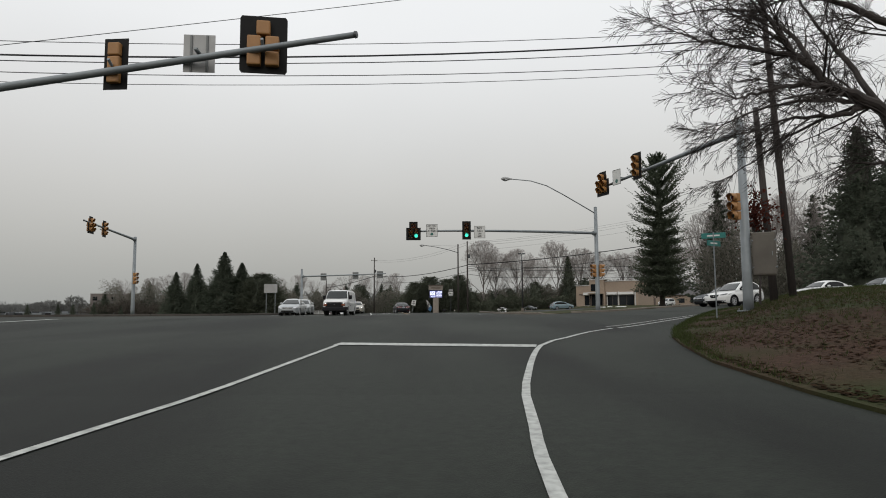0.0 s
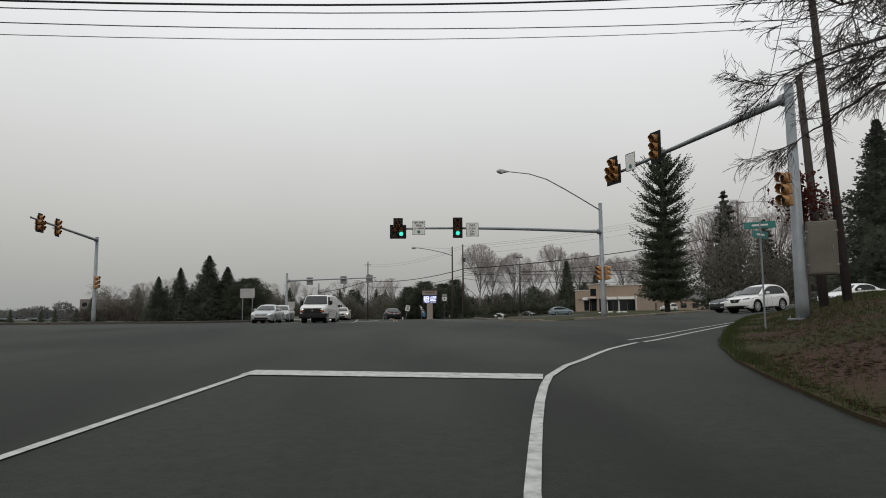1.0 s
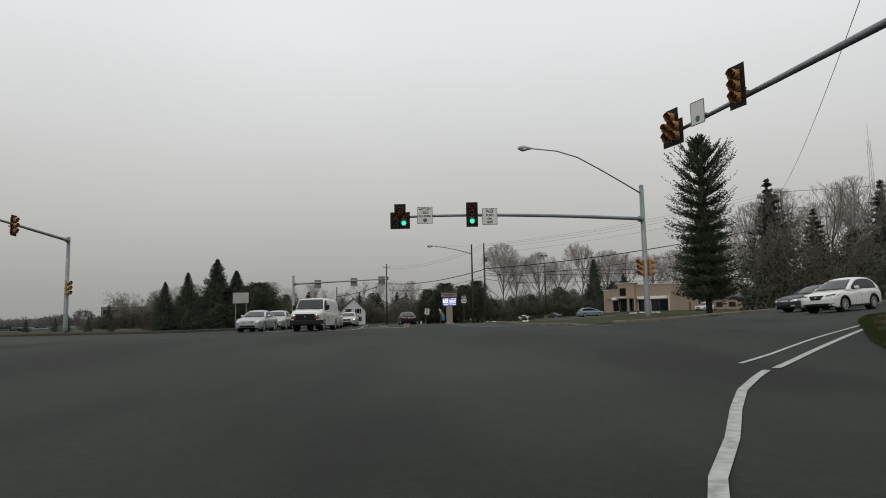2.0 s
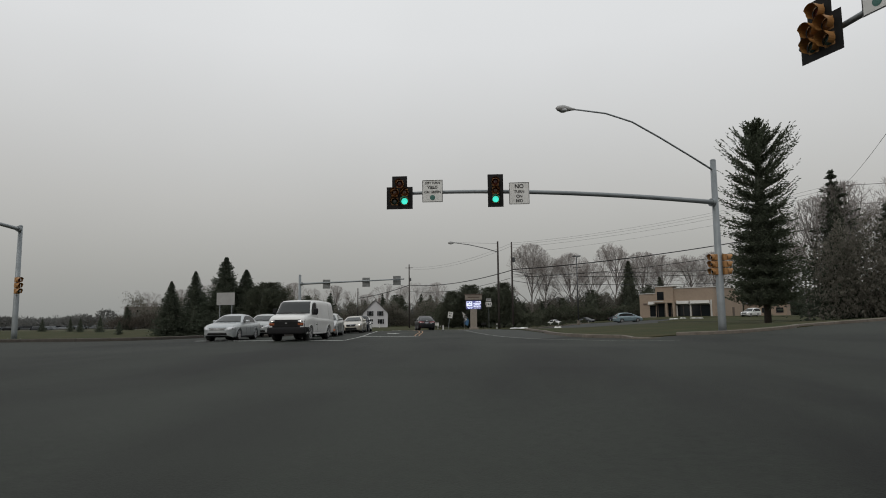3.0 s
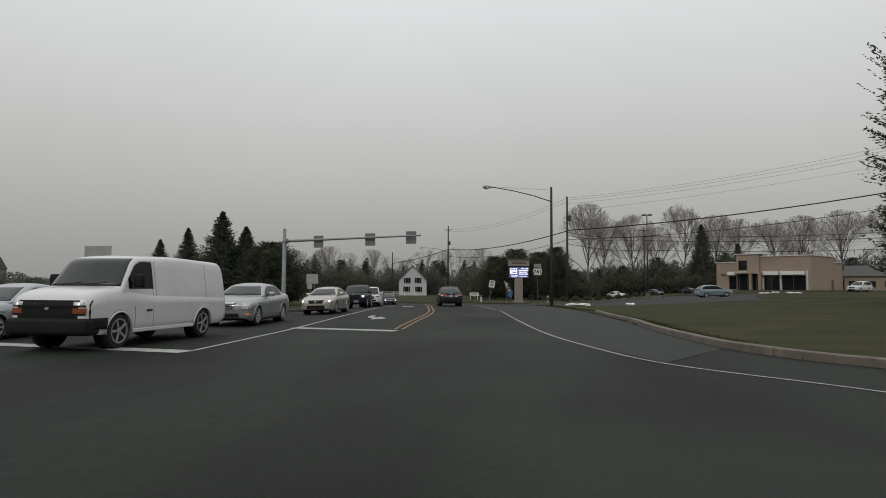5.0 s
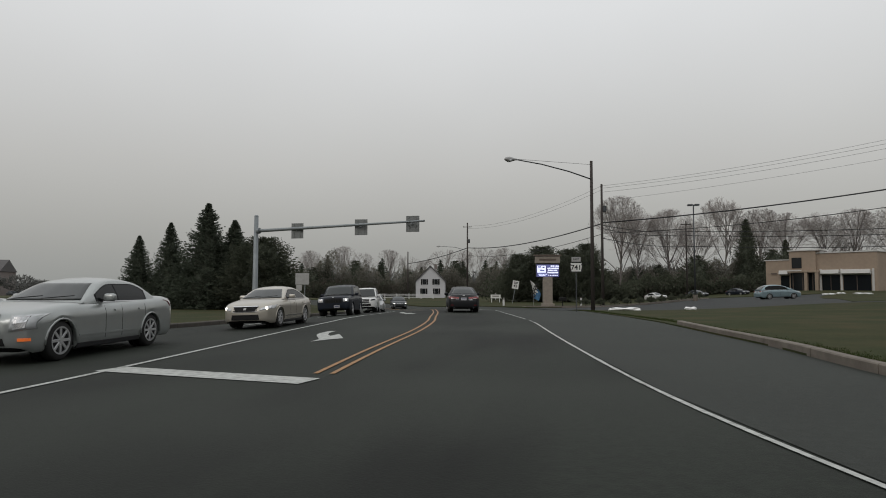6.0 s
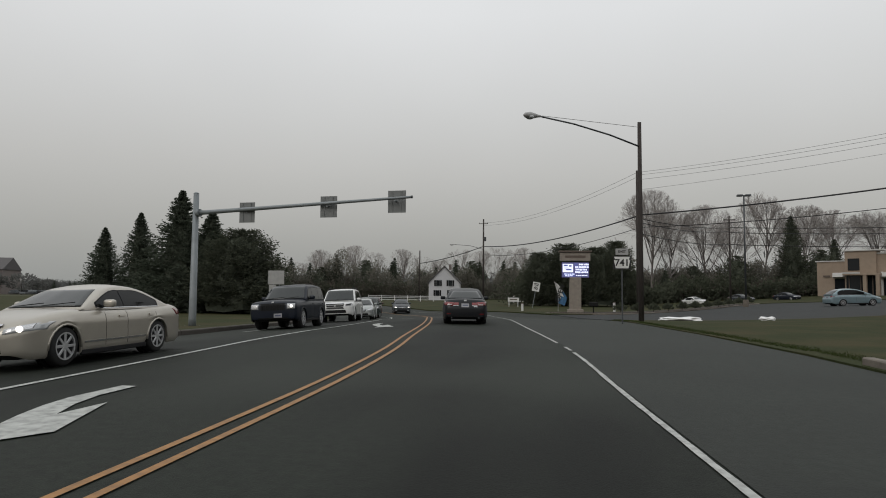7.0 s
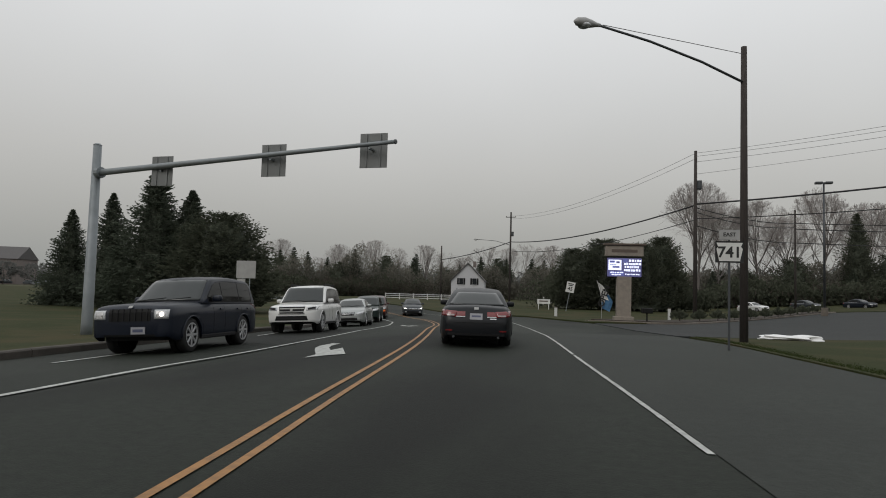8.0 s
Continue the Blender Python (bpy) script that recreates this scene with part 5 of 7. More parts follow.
        for yc in (L / 2 - c["fo"], L / 2 - c["fo"] - c["wb"]):
            lip = []
            for k in range(13):
                t_ = math.pi * (-0.02 + 1.04 * k / 12)
                py, pz = yc + (c["r"] + 0.052) * math.cos(t_), c["r"] - 0.02 + (c["r"] + 0.052) * math.sin(t_)
                hit = tree.ray_cast(Vector((side * 4, yc + (c["r"] + 0.10) * math.cos(t_), c["r"] - 0.02 + (c["r"] + 0.10) * math.sin(t_))), Vector((-side, 0, 0)))
                lip.append((hit[0].x + side * 0.002 if hit[0] is not None and abs(hit[0].x) > W * 0.4 else side * W * 0.485, py, pz))
            part("arch_lip", tube(lip, 0.022 if not cladding else 0.045, 6), cladding or mat, root, shade=True)
            part("wheel_well", tube([(side * (W / 2 - 0.34), yc, c["r"] + 0.02), (side * (W / 2 - 0.25), yc, c["r"] + 0.02)], c["r"] + 0.045, 18, caps=True), M_BLACK, root, "dark wheel well")
        if c["roof"] < 1.6:
            part("rub_strip", side_patch(tree, -c["wb"] / 2 + L / 2 - c["fo"] - c["wb"] / 2 + c["r"] + 0.12, L / 2 - c["fo"] - c["r"] - 0.12, c["low"] + 0.20, c["low"] + 0.232, side, 0.012, 0.02, 6, 1), M_CHROME if mat is P_BEIGE else mat, root)
    fy = L / 2 - c["fo"]
    for side in (-1, 1):
        for y_ in (fy, fy - c["wb"]):
            wheel_parts(c, root, side * (W / 2 - 0.13), y_, rims or M_RIM)
    # nose
    f = face or FACE
    gw, g0, g1 = f["grille"]
    gr = part("grille", front_patch(tree, [(-gw * f.get("taper", 0.9), g0), (gw * f.get("taper", 0.9), g0), (gw, g1), (-gw, g1)]), M_BLACK, root, "dark grille")
    n_bars = f.get("bars", 3)
    for k in range(n_bars):
        z_ = g0 + (g1 - g0) * (k + 0.7) / (n_bars + 0.4)
        part("grille_bar", front_patch(tree, band(-gw * 0.93, gw * 0.93, z_ - f.get("bar", 0.009), z_ + f.get("bar", 0.009)), 0.022, 0.02, 8, 1), f.get("bar_mat", M_CHROME), gr)
    for k in range(f.get("slots", 0)):
        x_ = gw * (2 * (k + 0.5) / f["slots"] - 1)
        part("grille_slot", front_patch(tree, band(x_ - 0.012, x_ + 0.012, g0 + 0.01, g1 - 0.01), 0.03, 0.03, 1, 3), M_TRIM, gr)
    if f.get("surround"):
        for z_ in (g0, g1):
            part("grille_surround", front_patch(tree, band(-gw, gw, z_ - 0.014, z_ + 0.014), 0.026, 0.03, 8, 1), M_CHROME, gr)
    bz = f.get("badge", (g0 + g1) / 2)
    part("badge", front_patch(tree, band(-0.042, 0.042, bz - 0.024, bz + 0.024), 0.034, 0.02, 2, 2), M_ALU, gr)
    xi, zi0, zi1, xo, zo0, zo1 = f["lamp"]
    for n, side in enumerate((-1, 1)):
        hl_ = part("headlight", front_patch(tree, [(side * xi, zi0), (side * xo, zo0), (side * xo, zo1), (side * xi, zi1)], 0.010, 0.05, 6, 4), M_HEADLAMP, root, "clear headlight", shade=True)
        part("lamp_reflector", front_patch(tree, [(side * (xi + 0.05), zi0 + 0.03), (side * (xo - 0.06), zo0 + 0.03), (side * (xo - 0.06), zo1 - 0.03), (side * (xi + 0.05), zi1 - 0.03)], 0.016, 0.02, 4, 2), M_CHROME if not f.get("dark_lamp") else M_TRIM, hl_)
        if n < lit:
            bm = bmesh.new()
            bmesh.ops.create_uvsphere(bm, u_segments=12, v_segments=8, radius=f.get("bulb", 0.055))
            s_ = part("lamp_bulb", bm, M_HEADLIT, hl_, "lit headlamp", shade=True)
            bx, bz_ = side * (xi * 0.45 + xo * 0.55), (zi0 + zi1 + zo0 + zo1) / 4
            hit = tree.ray_cast(Vector((bx, 6, bz_)), Vector((0, -1, 0)))
            s_.location = (bx, (hit[0].y if hit[0] is not None else L / 2) - 0.01, bz_)
        if f.get("marker"):
            part("turn_light", front_patch(tree, [(side * q[0], q[1]) for q in f["marker"]], 0.02, 0.03, 3, 2), M_AMBERLIT if amber else M_AMBER, root, "amber marker light")
        if f.get("fog"):
            part("fog_light", front_patch(tree, band(side * (f["fog"] - 0.09), side * (f["fog"] + 0.09), c["low"] + 0.16, c["low"] + 0.24), 0.014, 0.03, 3, 1), M_HEADLAMP, root)
    lw, l0, l1 = f.get("intake", (0.55, c["low"] + 0.13, c["low"] + 0.25))
    part("lower_intake", front_patch(tree, [(-lw, l0), (lw, l0), (lw * 0.92, l1), (-lw * 0.92, l1)], 0.010), M_BLACK, root)
    if bumper:
        bb = f["bumper"]
        for side in (-1, 1):
            part("bumper_end", side_patch(tree, L / 2 - c["fo"] + c["r"] + 0.06, L / 2 - 0.03, bb[0] + 0.12, bb[1], side, 0.045, 0.07), bumper, root, shade=True)
        part("bumper", box((0, L / 2 - 0.13, (bb[0] + bb[1]) / 2), (W * 0.985, 0.44, bb[1] - bb[0]), 0.085, None, 4), bumper, root, "dark bumper", shade=True)
    if f.get("plate"):
        pz, px = f["plate"], f.get("plate_x", 0.0)
        pl = part("number_plate", front_patch(tree, band(px - 0.155, px + 0.155, pz - 0.075, pz + 0.075), 0.03, 0.02, 1, 1), M_PLATE, root)
        part("plate_bar", front_patch(tree, band(px - 0.11, px + 0.11, pz - 0.03, pz + 0.03), 0.036, 0.012, 1, 1), M_PLATEBAR, pl)
    # tail
    tail = -L / 2
    zt_ = profile(c["top"], 0.02)
    for side in (-1, 1):
        tl = part("tail_light", front_patch(tree, [(side * W * 0.27, zt_ - 0.19), (side * W * 0.465, zt_ - 0.16), (side * W * 0.462, zt_ - 0.02), (side * W * 0.25, zt_ - 0.05)], 0.012, 0.05, 6, 4, 1), M_TAIL, root, "red tail light", shade=True)
        part("reverse_light", front_patch(tree, band(side * W * 0.29, side * W * 0.39, zt_ - 0.165, zt_ - 0.125), 0.02, 0.03, 3, 1, 1), M_TAILCLEAR, tl)
    pr = part("number_plate", front_patch(tree, band(-0.155, 0.155, zt_ - 0.25, zt_ - 0.095), 0.016, 0.02, 1, 1, 1), M_PLATE, root)
    part("plate_bar", front_patch(tree, band(-0.11, 0.11, zt_ - 0.205, zt_ - 0.145), 0.022, 0.012, 1, 1, 1), M_PLATEBAR, pr)
    if rack:
        for side in (-1, 1):
            part("roof_rail", tube([(side * wr * 0.9, yB - 0.1, zr + 0.0), (side * wr * 0.9, yB - 0.2, zr + 0.06), (side * wr * 0.9, yC + 0.3, zr + 0.06), (side * wr * 0.9, yC + 0.15, zr)], 0.022, 6), M_TRIM, root)
    for x0_, x1_ in ((-0.55, -0.02), (0.02, 0.60)):
        blade = []
        for k in range(4):
            x_ = x0_ + (x1_ - x0_) * k / 3
            hit = cab_tree.ray_cast(Vector((x_, 6, s_lo + 0.03 + 0.05 * (1 - k / 3))), Vector((0, -1, 0)))
            blade.append((hit[0] if hit[0] is not None else Vector((x_, yA, s_lo))) + Vector((0, 0.018, 0.006)))
        part("wiper", tube(blade, 0.007, 5), M_BLACK, root)
    return root


def parked(c, axle_x, axle_y, dx, dy):
    """The pose of a vehicle by the place of its front axle's middle and the way it faces."""
    d = Vector((dx, dy, 0)).normalized()
    back = c["L"] / 2 - c["fo"]
    p = Vector((axle_x, axle_y, 0)) - d * back
    zf_, zr_ = ground_z(axle_x, axle_y), ground_z(*(Vector((axle_x, axle_y, 0)) - d * c["wb"]).to_2d())
    tilt = math.atan2(zf_ - zr_, c["wb"])
    z = zr_ + (zf_ - zr_) * (c["wb"] - back) / c["wb"]
    side = Vector((d.y, -d.x, 0)) * c["W"] * 0.43
    roll = math.atan2(ground_z(*(p - side).to_2d()) - ground_z(*(p + side).to_2d()), c["W"] * 0.86)
    return Matrix.Translation((p.x, p.y, z + 0.004)) @ Matrix.Rotation(math.atan2(-d.x, d.y), 4, "Z") @ Matrix.Rotation(tilt, 4, "X") @ Matrix.Rotation(roll, 4, "Y")


P_SILVER = paint("silver_paint", (0.31, 0.325, 0.32))
P_SILVER2 = paint("cool_silver_paint", (0.34, 0.36, 0.37))
P_BEIGE = paint("champagne_paint", (0.40, 0.37, 0.32))
P_WHITE = paint("white_paint", (0.62, 0.62, 0.61), 0.0)
P_NAVY = paint("dark_navy_paint", (0.008, 0.011, 0.019), 0.0, 0.42)
P_BLACK = paint("black_paint", (0.006, 0.007, 0.009), 0.0, 0.4)
P_GREEN = paint("dark_green_paint", (0.02, 0.03, 0.028), 0.2)
P_MAROON = paint("dark_red_paint", (0.05, 0.015, 0.015), 0.2)
P_BLUE = paint("pale_blue_paint", (0.20, 0.27, 0.30), 0.3)
P_GREY = paint("dark_grey_paint", (0.035, 0.04, 0.045), 0.1, 0.4)

# the dark saloon ahead
ACCORD = dict(SEDAN, L=4.93, W=1.85, r=0.33)
lead = vehicle("saloon_car", "black four-door saloon driving ahead, seen from behind", ACCORD, P_BLACK, parked(ACCORD, -5.75, 87.2, -0.215, 1), group="")
zt = profile(ACCORD["top"], 0.02)
rear = BVHTree.FromBMesh(body_mesh(ACCORD))
for s in (-1, 1):
    part("boot_lamp", front_patch(rear, band(s * 0.27, s * 0.50, zt - 0.165, zt - 0.055), 0.010, 0.03, 4, 2, 1), M_TAIL, lead, "red boot-lid lamp")
    part("exhaust", tube([(s * 0.55, -ACCORD["L"] / 2 - 0.02, 0.27), (s * 0.55, -ACCORD["L"] / 2 + 0.1, 0.27)], 0.03, 10), M_DARKSTEEL, lead)
    part("rear_reflector", front_patch(rear, band(s * 0.58, s * 0.74, 0.41, 0.44), 0.012, 0.03, 2, 1, 1), M_TAIL, lead)
for s in (-1, 1):
    part("reverse_light", front_patch(rear, band(s * 0.27, s * 0.50, zt - 0.19, zt - 0.168), 0.012, 0.03, 4, 1, 1), M_HEADLAMP, lead, "pale reversing-light strip")
part("badge", front_patch(rear, band(-0.055, 0.055, zt - 0.005, zt + 0.05), 0.016, 0.02, 1, 1, 1), M_ALU, lead)
part("model_badge", front_patch(rear, band(0.34, 0.50, zt - 0.235, zt - 0.21), 0.012, 0.02, 2, 1, 1), M_CHROME, lead)
part("boot_seam", front_patch(rear, band(-0.66, 0.66, zt - 0.325, zt - 0.315), 0.004, 0.02, 8, 1, 1), M_BLACK, lead)
part("rear_valance", front_patch(rear, band(-0.70, 0.70, 0.26, 0.36), 0.012, 0.04, 8, 2, 1), M_TRIM, lead)

DOWN = (0.10, -1.0)
vehicle("cargo_van", "white windowless cargo van waiting at the stop line", VAN, P_WHITE, parked(VAN, -7.72, 48.7, 0.0, -1), lit=2, size=0.97, rims=M_STEELRIM, bumper=M_TRIM, category="van",
        face=dict(grille=(0.91, 0.66, 1.07), taper=1.0, bars=2, bar=0.02, bar_mat=M_TRIM, badge=0.90, lamp=(0.60, 0.94, 1.04, 0.82, 0.94, 1.04), bumper=(0.34, 0.70),
                  marker=[(0.60, 0.80), (0.86, 0.80), (0.86, 0.91), (0.60, 0.91)], intake=(0.5, 0.38, 0.44), bulb=0.032))
AVALON = dict(SEDAN, L=5.0, wb=2.82, roof=1.47)
vehicle("saloon_car", "silver saloon waiting beside the white van", AVALON, P_SILVER2, parked(AVALON, -11.74, 49.75, 0.056, -1), size=0.93,
        face=dict(grille=(0.46, 0.58, 0.72), lamp=(0.52, 0.58, 0.75, 0.85, 0.62, 0.79), bars=4, bar_mat=M_ALU, fog=0.62))
COMPACT = dict(SEDAN, L=4.55, wb=2.7, roof=1.44)
vehicle("saloon_car", "silver compact saloon second in the outer lane", COMPACT, P_SILVER, parked(COMPACT, -12.5, 57.0, *DOWN), face=dict(FACE, bars=2))
CTS = dict(SEDAN, L=4.83, W=1.80, wb=2.88, fo=0.86, r=0.345, soft=0.3, roof=1.43, cabin=(0.13, 0.275, 0.515, 0.705),
           top=[(0, 0.74), (0.012, 0.94), (0.03, 1.04), (0.10, 1.07), (0.19, 1.05), (0.60, 0.99), (0.72, 0.99), (0.86, 0.93), (0.955, 0.86), (0.985, 0.81), (1, 0.73)],
           width=[(0, 0.84), (0.03, 0.93), (0.10, 0.98), (0.22, 1.0), (0.84, 1.0), (0.92, 0.985), (0.96, 0.95), (0.985, 0.88), (1, 0.70)])
vehicle("saloon_car", "silver angular saloon with an upright grille, waiting in the queue", CTS, P_SILVER, parked(CTS, -8.42, 56.85, 0.12, -1), amber=True,
        face=dict(grille=(0.40, 0.56, 0.79), taper=0.72, bars=4, bar=0.011, surround=True, lamp=(0.60, 0.55, 0.80, 0.86, 0.58, 0.82),
                  marker=[(0.72, 0.39), (0.83, 0.39), (0.83, 0.44), (0.72, 0.44)]))
LEXUS = dict(SEDAN, L=4.9, W=1.82, wb=2.82, low=0.17, roof=1.43, r=0.345, cabin=(0.095, 0.30, 0.52, 0.718))
vehicle("saloon_car", "champagne saloon with both headlights on, waiting in the queue", LEXUS, P_BEIGE, parked(LEXUS, -8.72, 66.05, 0.105, -1), lit=2, size=0.9,
        face=dict(grille=(0.44, 0.57, 0.74), taper=0.72, bars=3, bar_mat=M_TRIM, surround=True, lamp=(0.50, 0.60, 0.68, 0.87, 0.66, 0.79), intake=(0.50, 0.24, 0.47)))
JEEP = dict(SUV, L=4.74, W=1.86, roof=1.74, low=0.29, r=0.385, wr=0.775, soft=0.2, cabin=(0.012, 0.065, 0.535, 0.695),
            top=[(0, 0.88), (0.012, 1.05), (0.03, 1.12), (0.20, 1.13), (0.60, 1.12), (0.70, 1.11), (0.90, 1.08), (0.965, 1.05), (0.985, 1.01), (1, 0.94)],
            width=[(0, 0.88), (0.03, 0.95), (0.10, 0.99), (0.22, 1.0), (0.86, 1.0), (0.94, 0.985), (0.975, 0.96), (0.99, 0.92), (1, 0.80)])
vehicle("off_roader", "dark navy boxy off-roader with one headlight lit", JEEP, P_NAVY, parked(JEEP, -11.05, 79.35, 0.175, -1), lit=1, size=0.95,
        face=dict(grille=(0.46, 0.72, 0.97), taper=1.0, bars=0, slots=7, badge=1.0, lamp=(0.54, 0.76, 0.95, 0.83, 0.76, 0.95), plate=0.52, plate_x=-0.2, intake=(0.6, 0.36, 0.44)))
TRUCKLIKE = dict(SUV, L=4.82, W=1.92, roof=1.80, low=0.31, r=0.39, wr=0.775, soft=0.2, cabin=(0.012, 0.06, 0.53, 0.69))
vehicle("off_roader", "white off-roader with black grille waiting behind the navy one", TRUCKLIKE, P_WHITE, parked(TRUCKLIKE, -12.68, 88.75, 0.24, -1), size=0.96, rack=True,
        face=dict(grille=(0.48, 0.70, 0.95), taper=0.9, bars=2, bar=0.018, bar_mat=M_ALU, surround=True, lamp=(0.54, 0.80, 0.93, 0.90, 0.84, 0.97), dark_lamp=True, intake=(0.60, 0.46, 0.62)))
vehicle("saloon_car", "silver saloon further back in the queue", SEDAN, P_SILVER, parked(SEDAN, -15.3, 99.3, 0.28, -1))
vehicle("off_roader", "dark green off-roader further back in the queue", SUV, P_GREEN, parked(SUV, -17.8, 107.6, 0.30, -1), face=SUVFACE)
vehicle("off_roader", "dark red car with a lit amber lamp at the queue's end", SUV, P_MAROON, parked(SUV, -20.3, 115.5, 0.33, -1), face=dict(SUVFACE, marker=[(0.55, 0.62), (0.85, 0.62), (0.85, 0.74), (0.55, 0.74)]), amber=True)
vehicle("saloon_car", "dark oncoming saloon with headlights on", SEDAN, P_GREY, parked(SEDAN, -19.6, 123.0, 0.36, -1), lit=2)

# side street on the rise
SIDE = (-0.945, -0.30)
CX = dict(SUV, L=4.54, W=1.84, wb=2.70, roof=1.67, low=0.24, r=0.37, wr=0.67, belt=1.06, cabin=(0.012, 0.13, 0.46, 0.725), soft=0.45,
          top=[(0, 0.80), (0.012, 1.0), (0.03, 1.08), (0.20, 1.11), (0.60, 1.07), (0.72, 1.05), (0.86, 0.98), (0.94, 0.91), (0.98, 0.83), (1, 0.72)])
vehicle("off_roader", "white compact off-roader waiting on the rising side street", CX, P_WHITE, parked(CX, 20.2, 42.4, -0.84, -0.54), face=dict(grille=(0.37, 0.64, 0.84), taper=0.6, bars=0, lamp=(0.44, 0.78, 0.86, 0.88, 0.80, 0.92), dark_lamp=True, intake=(0.74, 0.30, 0.46), fog=0.72), cladding=M_TRIM, group="cars on the side street")
vehicle("saloon_car", "dark grey saloon waiting beyond the white off-roader", SEDAN, P_GREY, parked(SEDAN, 21.6, 48.2, *SIDE), group="cars on the side street")
vehicle("saloon_car", "white saloon further up the side street", SEDAN, P_WHITE, parked(SEDAN, 28.6, 46.9, *SIDE), group="cars on the side street")
vehicle("saloon_car", "silver saloon further up the side street", SEDAN, P_SILVER2, parked(SEDAN, 34.6, 49.0, *SIDE), group="cars on the side street")

# car park
vehicle("hatchback", "pale blue hatchback parked in the car park", HATCH, P_BLUE, parked(HATCH, 24.3, 122.8, 0.95, 0.2), group="parked cars")
vehicle("saloon_car", "white saloon parked at the car park's far side", SEDAN, P_WHITE, parked(SEDAN, 15.0, 152, 0.6, -0.8), size=0.8, group="parked cars")
vehicle("saloon_car", "dark saloon parked at the car park's far side", SEDAN, P_GREY, parked(SEDAN, 22.3, 158, 0.6, -0.8), size=0.8, group="parked cars")
vehicle("saloon_car", "dark saloon parked near the tan building", SEDAN, P_NAVY, parked(SEDAN, 29.0, 160, 0.6, -0.8), size=0.8, group="parked cars")
vehicle("pickup_truck", "white pickup parked beside the tan building", dict(SUV, L=5.2), P_WHITE, parked(SUV, 52.6, 152.6, -0.75, -0.66), face=SUVFACE, group="parked cars", category="truck")


# ---- buildings ----
def tan_building():
    """A low bank with one corner towards the road: low end, raised entrance, shop front, plain side and rear wing."""
    x0, y0 = 35.3, 171.5
    z0 = ground_z(48.7, 160.2) - 0.15
    root = thing("bank_building", "single-storey tan stucco building with white awnings and a raised entrance", "building", pose(x0, y0, z0, 0, 0, -40))
    H = 6.5
    part("low_end", box((2.15, 6.5, 2.75), (4.3, 12.6, 5.5), 0.04), M_STUCCO, root, "lower tan end of the front")
    part("low_coping", box((2.1, 6.5, 5.56), (4.6, 12.9, 0.16), 0.02), M_ROOFTRIM, root, "pale roof coping")
    part("wall", box((10.9, 6.0, H / 2), (13.2, 12, H), 0.04), M_STUCCO, root)
    part("roof", box((10.9, 6.0, H + 0.07), (13.5, 12.3, 0.18), 0.02), M_ROOFTRIM, root, "pale roof coping")
    part("rear_wing", box((13.0, 14.4, 2.75), (8.6, 4.8, 5.5), 0.04), M_STUCCO, root, "lower rear wing")
    part("rear_coping", box((13.0, 14.5, 5.55), (8.9, 4.9, 0.14), 0.02), M_ROOFTRIM, root)
    part("entrance_block", box((6.45, 0.5, 3.5), (4.3, 1.8, 7.0), 0.04), M_STUCCO, root, "raised entrance block")
    part("entrance_coping", box((6.9, 0.7, 7.08), (5.6, 2.6, 0.18), 0.02), M_ROOFTRIM, root)
    for x, w in ((3.4, 1.4), (10.75, 2.7), (14.6, 4.0)):
        o = part("window", box((x, -0.03, 1.55), (w, 0.12, 2.7), 0.02), M_WINDOW, root, "dark shop window")
        part("sill", box((x, -0.12, 0.18), (w + 0.2, 0.2, 0.1)), M_ROOFTRIM, o)
        if w > 2:
            part("mullion", box((x, -0.10, 1.55), (0.08, 0.05, 2.7)), M_BROWN, o)
        part("awning", box((x, -0.40, 3.25), (w + 0.15, 0.8, 0.72), 0.05, Matrix.Rotation(radians(-18), 3, "X")), M_ROOFTRIM, root, "white awning")
    for x in (9.2, 12.35, 16.9):
        part("pier", box((x, -0.06, 1.9), (0.3, 0.16, 3.8), 0.02), M_ROOFTRIM, root, "pale pilaster between the shop windows")
    # Entrance recess is not cut in: a flat panel's dark colour gives its shade.
    d = part("door", box((6.5, -0.43, 1.6), (4.0, 0.12, 3.2), 0.02), M_WINDOW, root, "dark panel standing for the shaded entrance recess")
    for x in (4.9, 6.5, 8.1):
        part("door_frame", box((x, -0.50, 1.6), (0.12, 0.06, 3.2)), M_BROWN, d)
    part("canopy", box((6.9, -1.0, 3.42), (5.0, 1.3, 0.3), 0.03), M_STUCCO, root, "tan canopy over the entrance")
    part("canopy_edge", box((5.6, -1.67, 3.62), (2.4, 0.06, 0.22)), M_ROOFTRIM, root)
    for x in (7.4, 9.1):
        part("pier", box((x, -1.35, 1.62), (0.5, 0.5, 3.3), 0.03), M_STUCCO, root)
    part("window", box((5.55, -0.43, 4.95), (1.6, 0.12, 1.85), 0.02), M_WINDOW, root, "dark upper window")
    part("lettering_bar", box((1.5, -0.04, 3.2), (1.0, 0.08, 0.22)), M_BROWN, root)
    part("side_door", box((17.53, 10.6, 1.1), (0.1, 1.1, 2.2), 0.02), M_BROWN, root, "brown side door")


